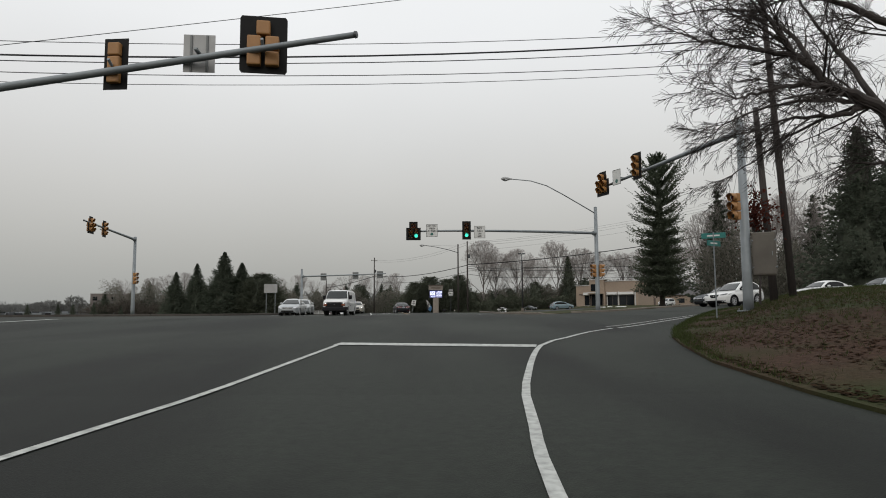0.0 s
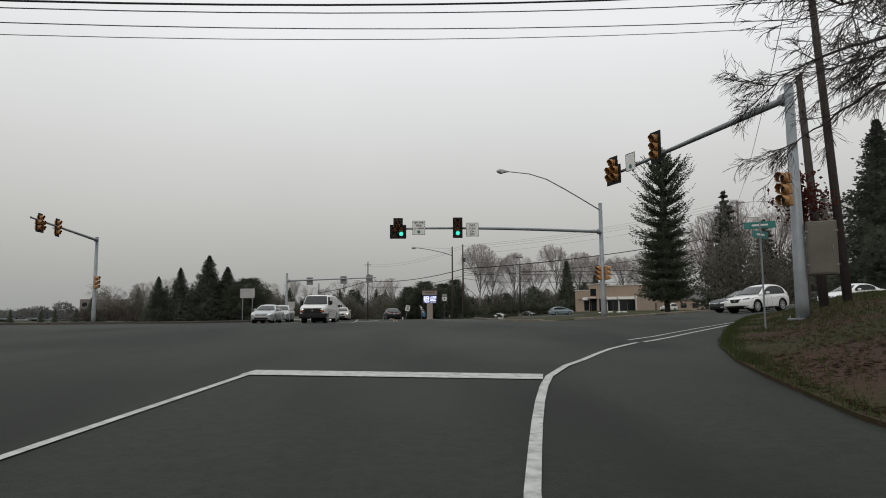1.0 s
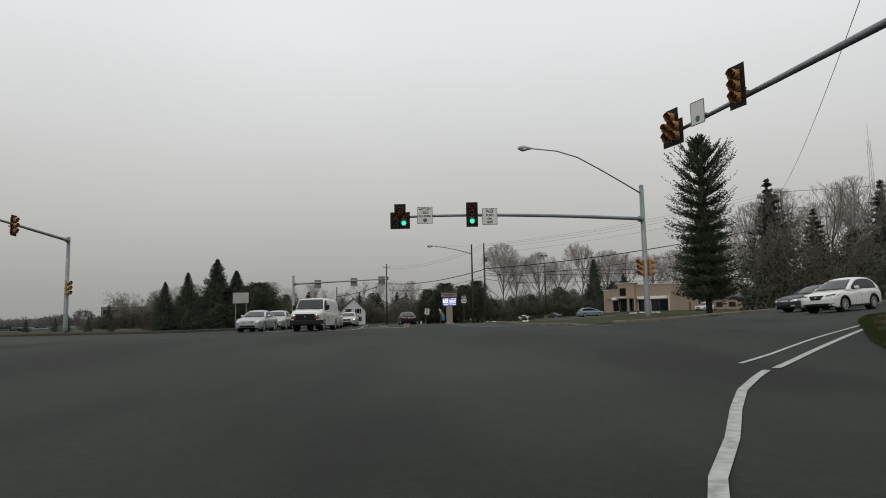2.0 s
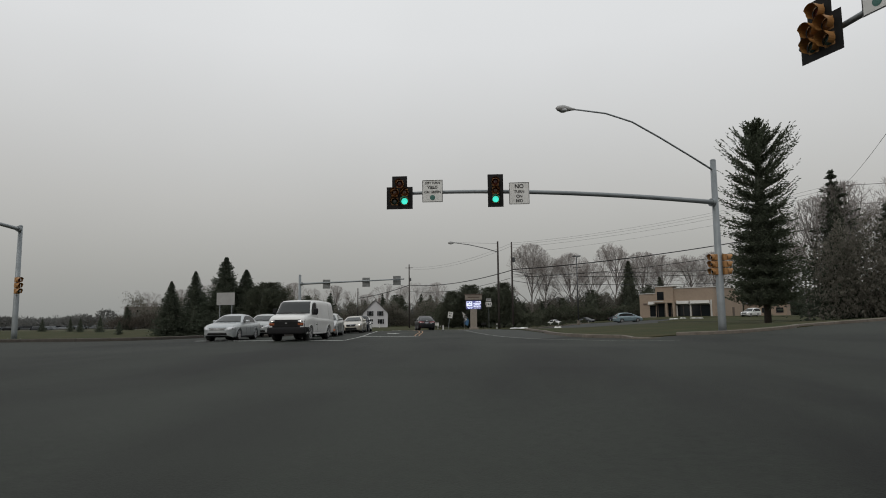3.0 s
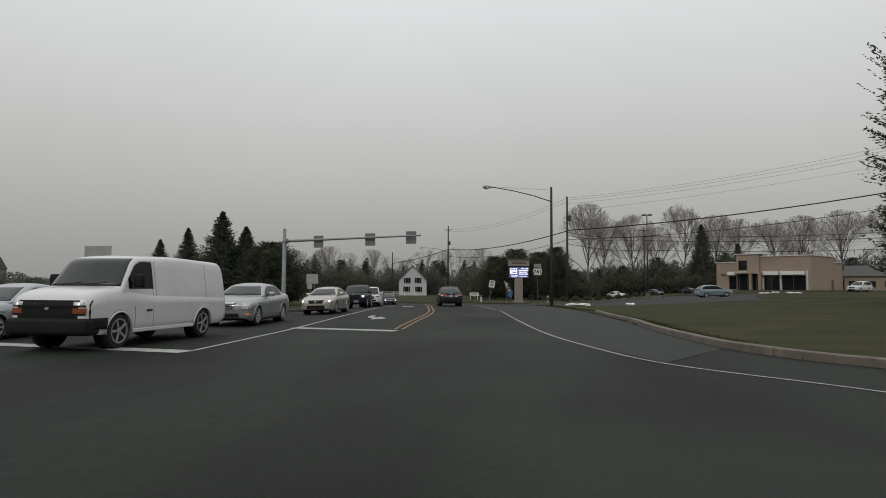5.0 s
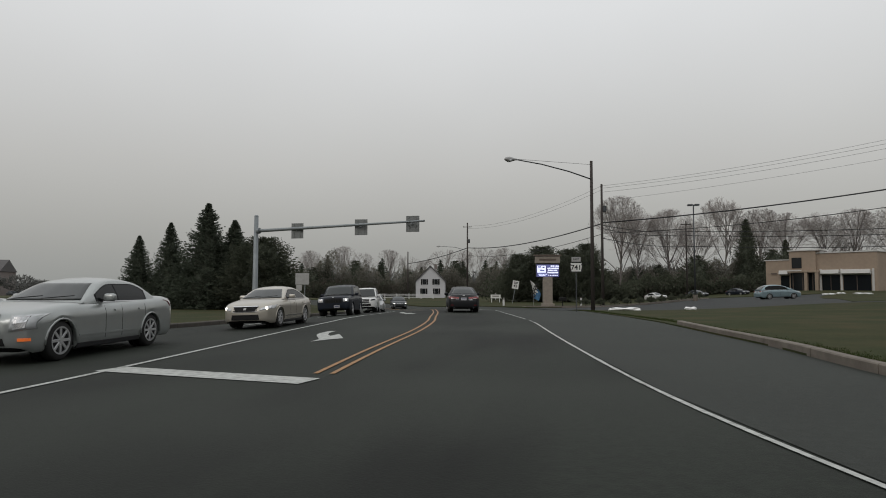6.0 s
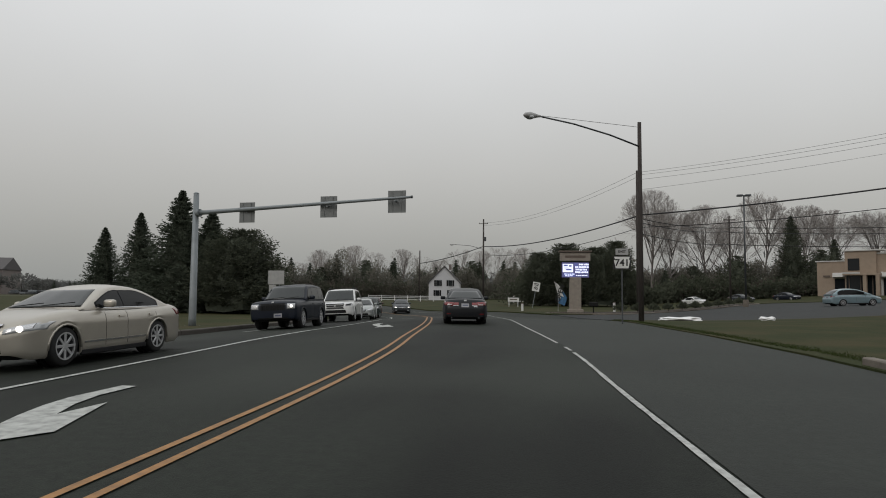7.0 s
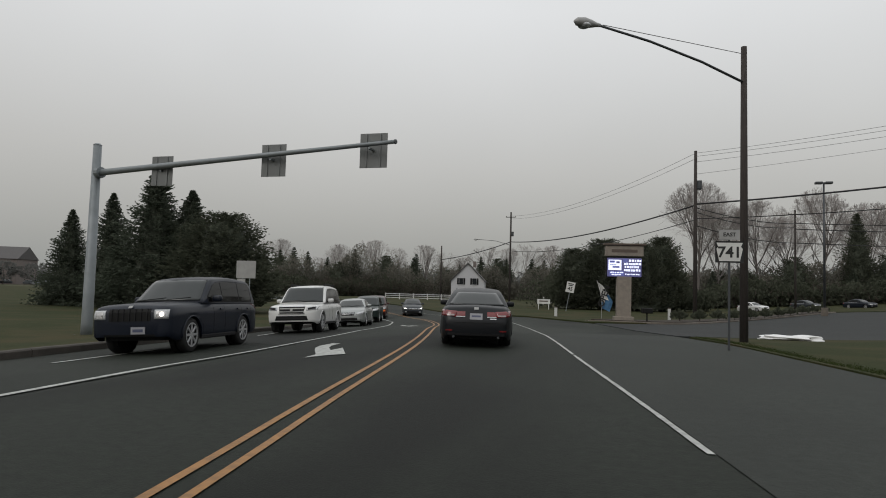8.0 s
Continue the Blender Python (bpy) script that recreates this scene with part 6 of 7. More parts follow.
def white_house(x, y, w, d, eave, ridge, rz, label):
    z0 = ground_z(x, y) - 0.1
    root = thing("house", label, "house", pose(x, y, z0, 0, 0, rz))
    bm = bmesh.new()
    pts = [(-w / 2, 0), (w / 2, 0), (w / 2, eave), (0, ridge), (-w / 2, eave)]
    f = bm.faces.new([bm.verts.new((px, -d / 2, pz)) for px, pz in pts])
    out = bmesh.ops.extrude_face_region(bm, geom=[f])
    bmesh.ops.translate(bm, vec=(0, d, 0), verts=[v for v in out["geom"] if isinstance(v, bmesh.types.BMVert)])
    bmesh.ops.recalc_face_normals(bm, faces=bm.faces[:])
    part("wall", bm, M_SIDING, root, "white board siding")
    sl = math.atan2(ridge - eave, w / 2)
    for s in (-1, 1):
        ln = math.hypot(w / 2, ridge - eave) + 0.4
        part("roof", box((s * (w / 4 + 0.1), 0, (eave + ridge) / 2 + 0.08), (ln, d + 0.7, 0.16), 0.02, Matrix.Rotation(s * sl, 3, "Y")), M_ROOF, root, "grey shingle roof")
    for px, pz in ((-w * 0.22, eave * 0.3), (w * 0.22, eave * 0.3), (-w * 0.2, eave * 0.85), (w * 0.2, eave * 0.85)):
        o = part("window", box((px, -d / 2 - 0.03, pz + 0.6), (0.9, 0.1, 1.4), 0.01), M_WINDOW, root, "dark window")
        part("shutter", box((px - 0.72, -d / 2 - 0.03, pz + 0.6), (0.4, 0.08, 1.45), 0.01), M_BLACK, o)
        part("shutter", box((px + 0.72, -d / 2 - 0.03, pz + 0.6), (0.4, 0.08, 1.45), 0.01), M_BLACK, o)
        part("sill", box((px, -d / 2 - 0.08, pz - 0.14), (1.1, 0.12, 0.08)), M_SIDING, o)
    part("chimney", box((w * 0.15, d * 0.2, ridge + 0.2), (0.7, 0.7, 1.4), 0.02), M_BRICK, root)


def long_building(x, y, w, d, h, rz, mat, label, gable=0.0, rows=1):
    z0 = ground_z(x, y) - 0.5
    root = thing("distant_building", label, "building", pose(x, y, z0, 0, 0, rz))
    part("wall", box((0, 0, h / 2), (w, d, h), 0.05), mat, root)
    if gable:
        bm = bmesh.new()
        f = bm.faces.new([bm.verts.new(p) for p in ((-w / 2 - 0.3, -d / 2 - 0.4, h), (-w / 2 - 0.3, d / 2 + 0.4, h), (-w / 2 - 0.3, 0, h + gable))])
        out = bmesh.ops.extrude_face_region(bm, geom=[f])
        bmesh.ops.translate(bm, vec=(w + 0.6, 0, 0), verts=[v for v in out["geom"] if isinstance(v, bmesh.types.BMVert)])
        bmesh.ops.recalc_face_normals(bm, faces=bm.faces[:])
        part("roof", bm, M_ROOF, root)
    else:
        part("roof", box((0, 0, h + 0.1), (w + 0.4, d + 0.4, 0.3), 0.03), M_ROOFTRIM, root)
        part("roof_plant", box((0, 0, h + 0.9), (w * 0.4, d * 0.5, 1.5), 0.05), M_ALU, root)
    n = max(3, int(w / 3.2))
    for r_ in range(rows):
        for k in range(n):
            part("window", box((-w / 2 + w * (k + 0.5) / n, -d / 2 - 0.02, h * (r_ + 0.55) / rows), (w / n * 0.5, 0.12, h / rows * 0.35)), M_WINDOW, root)


tan_building()
white_house(-35.8, 214, 7.5, 10.5, 4.4, 8.3, 10, "white gabled house with dark shutters beside the road")
white_house(58, 205, 9, 10, 4.5, 8.0, -20, "white house half hidden behind bare trees")
long_building(-158, 300, 19, 16, 10.0, 22, M_BRICK, "far brick office block beyond the fields", rows=2)
long_building(-207, 226, 36, 18, 8.5, 30, M_BRICK, "far gabled brick building beyond the field", gable=4.2)
long_building(-120, 330, 22, 14, 6.0, 10, M_STUCCO, "far low pale building beyond the fields")

long_building(66, 176, 9, 6, 3.4, -30, M_STUCCO, "low tan house with a dark roof behind the bank", gable=2.2)

fence = thing("rail_fence", "white rail fence before the distant house", "fence")
for run in ([(-46, 186), (-30, 190)], [(-14, 176), (-7, 178)]):
    (xa, ya), (xb, yb) = run
    n = int(math.hypot(xb - xa, yb - ya) / 2.4)
    for k in range(n + 1):
        x, y = xa + (xb - xa) * k / n, ya + (yb - ya) * k / n
        part("post", box((x, y, ground_z(x, y) + 0.65), (0.16, 0.16, 1.35), 0.02), M_FENCE, fence)
    for z in (0.4, 0.8, 1.15):
        part("rail", tube([(xa, ya, ground_z(xa, ya) + z), (xb, yb, ground_z(xb, yb) + z)], 0.06, 6), M_FENCE, fence)
yard = thing("yard_sign", "long white sign board on short legs in the grass", "sign", pose(-10.2, 143.6, ground_z(-10.2, 143.6) + 0.05))
part("panel", box((0, 0, 0.95), (1.5, 0.08, 0.55), 0.02), M_SIGN_WHITE, yard)
part("lettering_bar", box((0, -0.048, 1.0), (1.0, 0.015, 0.13)), M_BROWN, yard)
for s in (-1, 1):
    part("leg", box((s * 0.6, 0, 0.34), (0.09, 0.07, 0.75)), M_FENCE, yard)


# ---- trees ----
def clump(verts, faces, p, d, size, rng, wide=(0.22, 0.42)):
    """A small spray of needles or leaves: two crossed, ragged blades along d."""
    d = d.normalized()
    side = d.orthogonal().normalized()
    side.rotate(Matrix.Rotation(rng.uniform(0, 6.28), 3, d))
    up = d.cross(side)
    for s in (side, up):
        k = len(verts)
        w = size * rng.uniform(*wide)
        verts += [tuple(p - s * w * 0.4), tuple(p + d * size * 0.55 - s * w), tuple(p + d * size), tuple(p + d * size * 0.45 + s * w)]
        faces.append((k, k + 1, k + 2, k + 3))


def conifer_mesh(name, seed, H, R, branches, droop, mat, per=6, clear=0.04, shape=0.85, size=0.55, upswept_top=0.0, core=0.4, whorls=0, ragged=(0.72, 1.2), tight=0.13, profile=None):
    """A conifer crown of drooping, clumped branches with ragged tips; returns crown and inner meshes."""
    rng = random.Random(seed)
    verts, faces = [], []
    lobes = [rng.uniform(*ragged) for _ in range(64)]
    for b in range(branches):
        u = clear + (1 - clear) * (b + rng.random()) / branches
        if whorls:
            w = round(u * whorls)
            u = (w + rng.gauss(0, tight)) / whorls
        u = min(0.985, max(clear, u))
        z = H * u
        a = rng.uniform(0, 2 * math.pi)
        lobe = lobes[(int(a / 6.2832 * 8) + 8 * int(u * (whorls or 14))) % 64]
        wide = float(np.interp(u, *profile)) if profile else (1 - u) ** shape
        if profile and u > 0.62:
            step = 6.2832 / 6
            a = (round(a / step) + 0.37 * w) * step + rng.gauss(0, 0.13)
        reach = R * wide * lobe * rng.uniform(0.72, 1.1) + 0.03
        out = Vector((math.cos(a), math.sin(a), 0))
        tilt = -droop * (1 - u) + upswept_top * max(0.0, u - 0.5) * 1.5 + rng.uniform(-0.10, 0.10)
        for k in range(per):
            t = ((k + rng.uniform(0.2, 1.0)) / per) ** 0.8
            p = Vector((0, 0, z)) + out * reach * t + Vector((0, 0, reach * t * (tilt + 0.25 * t * t)))
            p += Vector((rng.gauss(0, 1), rng.gauss(0, 1), rng.gauss(0, 0.5))) * 0.30 * size * (1.05 - u)
            d = out * 1.0 + Vector((rng.gauss(0, 0.6), rng.gauss(0, 0.6), tilt + 0.1 + rng.gauss(0, 0.3)))
            clump(verts, faces, p, d, size * rng.uniform(0.5, 1.25) * ((0.42 + 0.68 * (1 - u)) if upswept_top == 0 else 0.9), rng, (0.16, 0.32) if upswept_top == 0 else (0.10, 0.20))
    for k in range(14):
        clump(verts, faces, Vector((rng.gauss(0, 0.03), rng.gauss(0, 0.03), H * (0.93 + 0.06 * rng.random()))), Vector((rng.gauss(0, 0.3), rng.gauss(0, 0.3), 1)), size * 0.55, rng)
    crown = bpy.data.meshes.new(name)
    crown.from_pydata(verts, [], faces)
    crown.materials.append(mat)
    # Rough cone in one darker green that stops the crown showing through.
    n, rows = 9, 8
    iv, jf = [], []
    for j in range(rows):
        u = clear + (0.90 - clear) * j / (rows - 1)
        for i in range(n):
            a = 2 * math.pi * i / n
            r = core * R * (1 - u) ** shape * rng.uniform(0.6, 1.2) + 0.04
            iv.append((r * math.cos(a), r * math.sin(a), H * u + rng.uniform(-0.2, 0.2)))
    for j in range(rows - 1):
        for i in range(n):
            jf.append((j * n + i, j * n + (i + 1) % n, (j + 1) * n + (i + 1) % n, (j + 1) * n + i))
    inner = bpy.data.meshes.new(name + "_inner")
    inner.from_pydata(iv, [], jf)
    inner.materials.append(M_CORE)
    return crown, inner


def tree_thing(kind, label, crown, inner, H, r, x, y, scale=1.0, rz=0.0, bark=None, group="trees", squash=1.0):
    root = thing(kind, label, "tree", Matrix.Translation((x, y, ground_z(x, y) + 0.05)) @ Matrix.Rotation(rz, 4, "Z") @ Matrix.Diagonal((scale * squash, scale * squash, scale, 1)), group)
    part("trunk", tube([(0, 0, -0.2), (0, 0, H * 0.5), (0, 0, H * 0.97)], [r, r * 0.6, 0.03], 8), bark or M_BARK, root, shade=True)
    c = new("crown", crown)
    c.parent = root
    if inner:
        i = new("crown_core", inner)
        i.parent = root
    return root


SPRUCE = conifer_mesh("spruce_crown", 1, 12.3, 5.0, 1500, 0.40, M_SPRUCE, per=13, size=0.36, shape=1.02, whorls=25, core=0.46, ragged=(0.74, 1.2), tight=0.34)
SPRUCE_B = conifer_mesh("spruce_crown_b", 2, 12.3, 4.7, 1400, 0.36, M_SPRUCE, per=13, size=0.36, shape=0.97, whorls=23, core=0.46, ragged=(0.74, 1.2), tight=0.34)
FULL_PINE = conifer_mesh("pine_crown", 3, 8.0, 3.7, 1500, -0.10, M_YEW, per=16, size=0.34, shape=0.34, core=0.6, ragged=(0.86, 1.1))
FAR_SPRUCE = conifer_mesh("far_spruce_crown", 8, 12.0, 4.2, 480, 0.36, M_SPRUCE, per=8, size=0.55, shape=1.0, whorls=22, core=0.46)
FAR_PINE = conifer_mesh("far_pine_crown", 9, 8.0, 3.8, 460, -0.15, M_YEW, per=8, size=0.5, shape=0.5, core=0.55)
BIG_PINE = conifer_mesh("tall_pine_crown", 5, 24.0, 5.2, 1500, 0.08, M_PINE, per=24, size=0.44, shape=0.55, clear=0.10, upswept_top=1.6, core=0.16, whorls=16, ragged=(0.6, 1.2), tight=0.14,
                        profile=((0.05, 0.3, 0.5, 0.6, 0.7, 0.8, 0.9, 1.0), (0.80, 0.86, 0.8, 0.74, 0.86, 0.7, 0.4, 0.1)))
CONE = conifer_mesh("arborvitae_crown", 6, 13.0, 3.3, 1300, -0.3, M_YEW, per=9, size=0.36, shape=0.7, core=0.65)

tree_thing("spruce_tree", "tall dark spruce in a clump beside the field", *SPRUCE, 12, 0.22, -39.9, 113.8, 1.0, squash=1.25)
for x, y, s, q, mesh in ((-48.6, 113.5, 0.70, 1.05, SPRUCE_B), (-45.2, 114.5, 0.83, 1.0, SPRUCE_B), (-36.9, 114.4, 0.84, 1.3, SPRUCE), (-42.4, 116.5, 0.66, 1.5, SPRUCE), (-38.5, 117, 0.64, 1.6, SPRUCE_B)):
    tree_thing("spruce_tree", "dark spruce in a clump beside the field", *mesh, 12, 0.2, x, y, s, x, squash=q)
tree_thing("pine_tree", "broad dark pine at the edge of the clump", *FULL_PINE, 8, 0.25, -32.6, 113.0, 1.0, 0.4, squash=1.35)
tree_thing("pine_tree", "broad dark pine at the edge of the clump", *FULL_PINE, 8, 0.25, -36.0, 116, 0.95, 2.4)
white_pine = tree_thing("white_pine", "tall ragged white pine on the lawn's edge", *BIG_PINE, 23, 0.42, 32.6, 92.6, 0.935, 0.6)
SKIRT = conifer_mesh("pine_skirt", 15, 14.5, 4.2, 1300, 0.16, M_PINE, per=20, size=0.36, shape=0.34, clear=0.15, core=0.5, whorls=10, ragged=(0.7, 1.15), tight=0.25)
for nm_, me_ in zip(("lower_crown", "crown_core"), SKIRT):
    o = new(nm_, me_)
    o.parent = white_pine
for x, y, s, q in ((-7.2, 150, 0.95, 1.0), (-3.6, 152, 1.12, 1.1), (0.6, 151, 1.05, 1.05), (3.4, 154, 1.18, 0.9)):
    tree_thing("pine_tree", "dense dark pine behind the pylon sign", *FULL_PINE, 8, 0.25, x, y, s, x * 2, squash=q)
tree_thing("arborvitae", "dense dark cone-shaped evergreen beside the tan building", *CONE, 13, 0.25, 36.6, 189, 1.16)
tree_thing("arborvitae", "small cone-shaped evergreen by the building", *CONE, 13, 0.25, 46.5, 197, 0.85, 1.0)
for x, y, s, m2 in ((46.0, 67.0, 1.55, SPRUCE), (51, 69, 1.35, SPRUCE_B)):
    tree_thing("spruce_tree", "tall dark evergreen beyond the side street", *m2, 12, 0.25, x, y, s, x)

# dark evergreen belt behind the side street and the lawn
rng = random.Random(11)
for k in range(1, 17):
    x = 41 + 4.7 * k + rng.uniform(-1.5, 1.5)
    y = 104 - 0.55 * (x - 40) + rng.uniform(-4, 6)
    m2 = (FAR_PINE, FAR_SPRUCE, FAR_SPRUCE)[k % 3]
    H = (8, 12, 12)[k % 3]
    tree_thing("evergreen_tree", "dark evergreen in the belt of trees behind the side street", *m2, H, 0.22, x, y, rng.uniform(1.0, 1.5) * (1.35 if H == 8 else 1.1), rng.uniform(0, 6), group="belt of evergreens", squash=1.0)
# low evergreens behind the car park
for k in range(22):
    x = 9 + 3.6 * k + rng.uniform(-1.2, 1.2)
    y = 186 + rng.uniform(-6, 9) + 0.1 * k
    m2 = (FAR_PINE, FAR_SPRUCE, FAR_PINE)[k % 3]
    H = (8, 12, 8)[k % 3]
    tree_thing("evergreen_tree", "dark evergreen in the hedge behind the car park", *m2, H, 0.22, x, y, rng.uniform(0.75, 1.05) * (1.0 if H == 8 else 0.55), rng.uniform(0, 6), group="hedge of evergreens", squash=1.25)
# woods beyond the bend
for k in range(30):
    x = -110 + 3.1 * k + rng.uniform(-2, 2)
    y = 209 + 0.42 * (x + 110) * (0.7 if x < -60 else 0.9) + rng.uniform(-4, 14)
    m2 = (FAR_SPRUCE, FAR_PINE, FAR_SPRUCE)[k % 3]
    H = (12, 8, 12)[k % 3]
    tree_thing("evergreen_tree", "dark evergreen in the woods beyond the bend", *m2, H, 0.22, x, y, rng.uniform(0.7, 1.15) * (1.25 if H == 8 else 0.9), rng.uniform(0, 6), group="woods beyond the bend", squash=1.2)


def fan_mesh(seed, H, R, limbs=11, first=0.24, r0=0.26, forks=(9, 6, 5)):
    """A leafless tree with a domed crown: limbs fan out of the trunk and fork into fine twigs that end on the dome."""
    rng = random.Random(seed)
    tv, tf, bv, bf = [], [], [], []
    mid, up = Vector((0, 0, H * 0.60)), H * 0.41

    def limb(V, F, p, q, ra, rb, sides):
        d = (q - p).normalized()
        a = d.orthogonal().normalized()
        b = d.cross(a)
        k = len(V)
        for c, r in ((p, ra), (q, rb)):
            for i in range(sides):
                t = 2 * math.pi * i / sides
                V.append(tuple(c + (a * math.cos(t) + b * math.sin(t)) * r))
        for i in range(sides):
            F.append((k + i, k + (i + 1) % sides, k + sides + (i + 1) % sides, k + sides + i))

    def room(p, d):
        """How far it is from p along d to the dome."""
        o = Vector(((p.x - mid.x) / R, (p.y - mid.y) / R, (p.z - mid.z) / up))
        e = Vector((d.x / R, d.y / R, d.z / up))
        A, B, C = e.dot(e), 2 * o.dot(e), o.dot(o) - 1
        D = B * B - 4 * A * C
        return max(0.0, (-B + math.sqrt(D)) / (2 * A)) if D > 0 else 0.0

    def grow(p, d, length, r, level):
        V, F = (tv, tf) if level <= 1 else (bv, bf)
        sides = 6 if level == 0 else (5 if level == 1 else 3)
        steps = (6, 5, 3, 2, 2)[level]
        pts, q, dd = [p], p, d
        for s in range(steps):
            g = (0.04, 0.09, 0.13, 0.18, 0.2)[level]
            dd = (dd + Vector((rng.gauss(0, g), rng.gauss(0, g), rng.gauss(0, g * 0.7) + (0.05 if level < 3 else 0)))).normalized()
            q2 = q + dd * length / steps
            limb(V, F, q, q2, max(r * (1 - 0.7 * s / steps), 0.011), max(r * (1 - 0.7 * (s + 1) / steps), 0.009), sides)
            q = q2
            pts.append(q)
        if level >= 4:
            return
        kids = forks[level - 1] if level else limbs
        for k in range(kids):
            at_ = (first / 0.62 + (1 - first / 0.62) * (k + rng.random()) / kids) if level == 0 else rng.uniform(0.22, 1.0)
            i = min(int(at_ * steps), steps - 1)
            o = pts[i].lerp(pts[i + 1], at_ * steps - i)
            if level == 0:
                a = 2.4 * k + rng.uniform(-0.5, 0.5)
                t = radians(rng.uniform(14, 58) * (1.15 - 0.5 * at_))
                nd = Vector((math.cos(a) * math.sin(t), math.sin(a) * math.sin(t), math.cos(t)))
                ln = room(o, nd) * rng.uniform(0.78, 0.98)
                grow(o, nd, ln, r * rng.uniform(0.36, 0.5), 1)
            else:
                side = Vector((rng.gauss(0, 1), rng.gauss(0, 1), rng.gauss(0.1, 0.7))).normalized()
                nd = ((pts[-1] - pts[0]).normalized() * 0.9 + side * 0.62).normalized()
                ln = min(length * rng.uniform(0.38, 0.62), room(o, nd) * rng.uniform(0.8, 1.08))
                if ln > 0.25:
                    grow(o, nd, ln, r * rng.uniform(0.34, 0.5), level + 1)

    grow(Vector((0, 0, -0.2)), Vector((rng.gauss(0, 0.02), rng.gauss(0, 0.02), 1)).normalized(), H * 0.62, r0, 0)
    t = bpy.data.meshes.new("bare_trunk")
    t.from_pydata(tv, [], tf)
    b = bpy.data.meshes.new("bare_branches")
    b.from_pydata(bv, [], bf)
    return t, b


def bare_tree(label, meshes, x, y, s=1.0, rz=0.0, mats=None, group="bare trees", squash=1.0, kind="bare_tree"):
    root = thing(kind, label, "tree", Matrix.Translation((x, y, ground_z(x, y))) @ Matrix.Rotation(rz, 4, "Z") @ Matrix.Diagonal((s * squash, s * squash, s, 1)), group)
    # both materials have haze mixed into their colour
    for nm, me, mt in (("trunk", meshes[0], M_HAZEDBARK), ("branch_crown", meshes[1], M_HAZEDTWIG)):
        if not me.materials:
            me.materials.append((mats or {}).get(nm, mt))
        o = new(nm, me)
        o.parent = root
    return root


BARE = [fan_mesh(s, 19, r, n, f, 0.24, (11, 7, 5)) for s, r, n, f in ((21, 6.8, 13, 0.20), (22, 6.0, 12, 0.24), (23, 6.4, 14, 0.18))]
FAR_BARE = [fan_mesh(s, 18, r, 10, 0.2, 0.22, (7, 5, 4)) for s, r in ((31, 6.4), (32, 5.8))]
for k, (x, y, s, w) in enumerate(((10.5, 178, 1.08, 0.9), (14.5, 184, 0.95, 0.9), (22, 191, 0.98, 1.0), (28, 198, 0.85, 1.0), (35, 204, 1.15, 0.9), (44, 206, 1.0, 1.05), (50, 208, 0.95, 1.1), (57, 208, 0.95, 1.1), (65, 210, 1.0, 1.1), (74, 208, 1.05, 1.1), (84, 205, 1.1, 1.1))):
    bare_tree("tall grey leafless tree behind the car park", BARE[k % 3], x, y, s, k * 1.7, squash=w)
for k, (x, y, s) in enumerate(((46, 112, 0.85), (44, 104, 0.9), (49, 108, 0.95), (54, 106, 0.9), (59, 99, 1.0), (64, 97, 0.95), (70, 92, 1.05), (47, 103, 1.0), (51, 98, 1.0), (56, 100, 1.05), (62, 92, 1.0), (67, 90, 1.05), (73, 84, 1.0), (80, 84, 1.1), (88, 80, 1.05))):
    bare_tree("leafless tree behind the side street's evergreens", FAR_BARE[k % 2], x, y, s, k * 2.1)
for k in range(16):
    x = -118 + 6.4 * k
    bare_tree("leafless tree in the woods beyond the bend", FAR_BARE[k % 2], x, 232 + 0.3 * (x + 118) + rng.uniform(-8, 10), rng.uniform(0.6, 0.95), k * 1.3, squash=1.2)

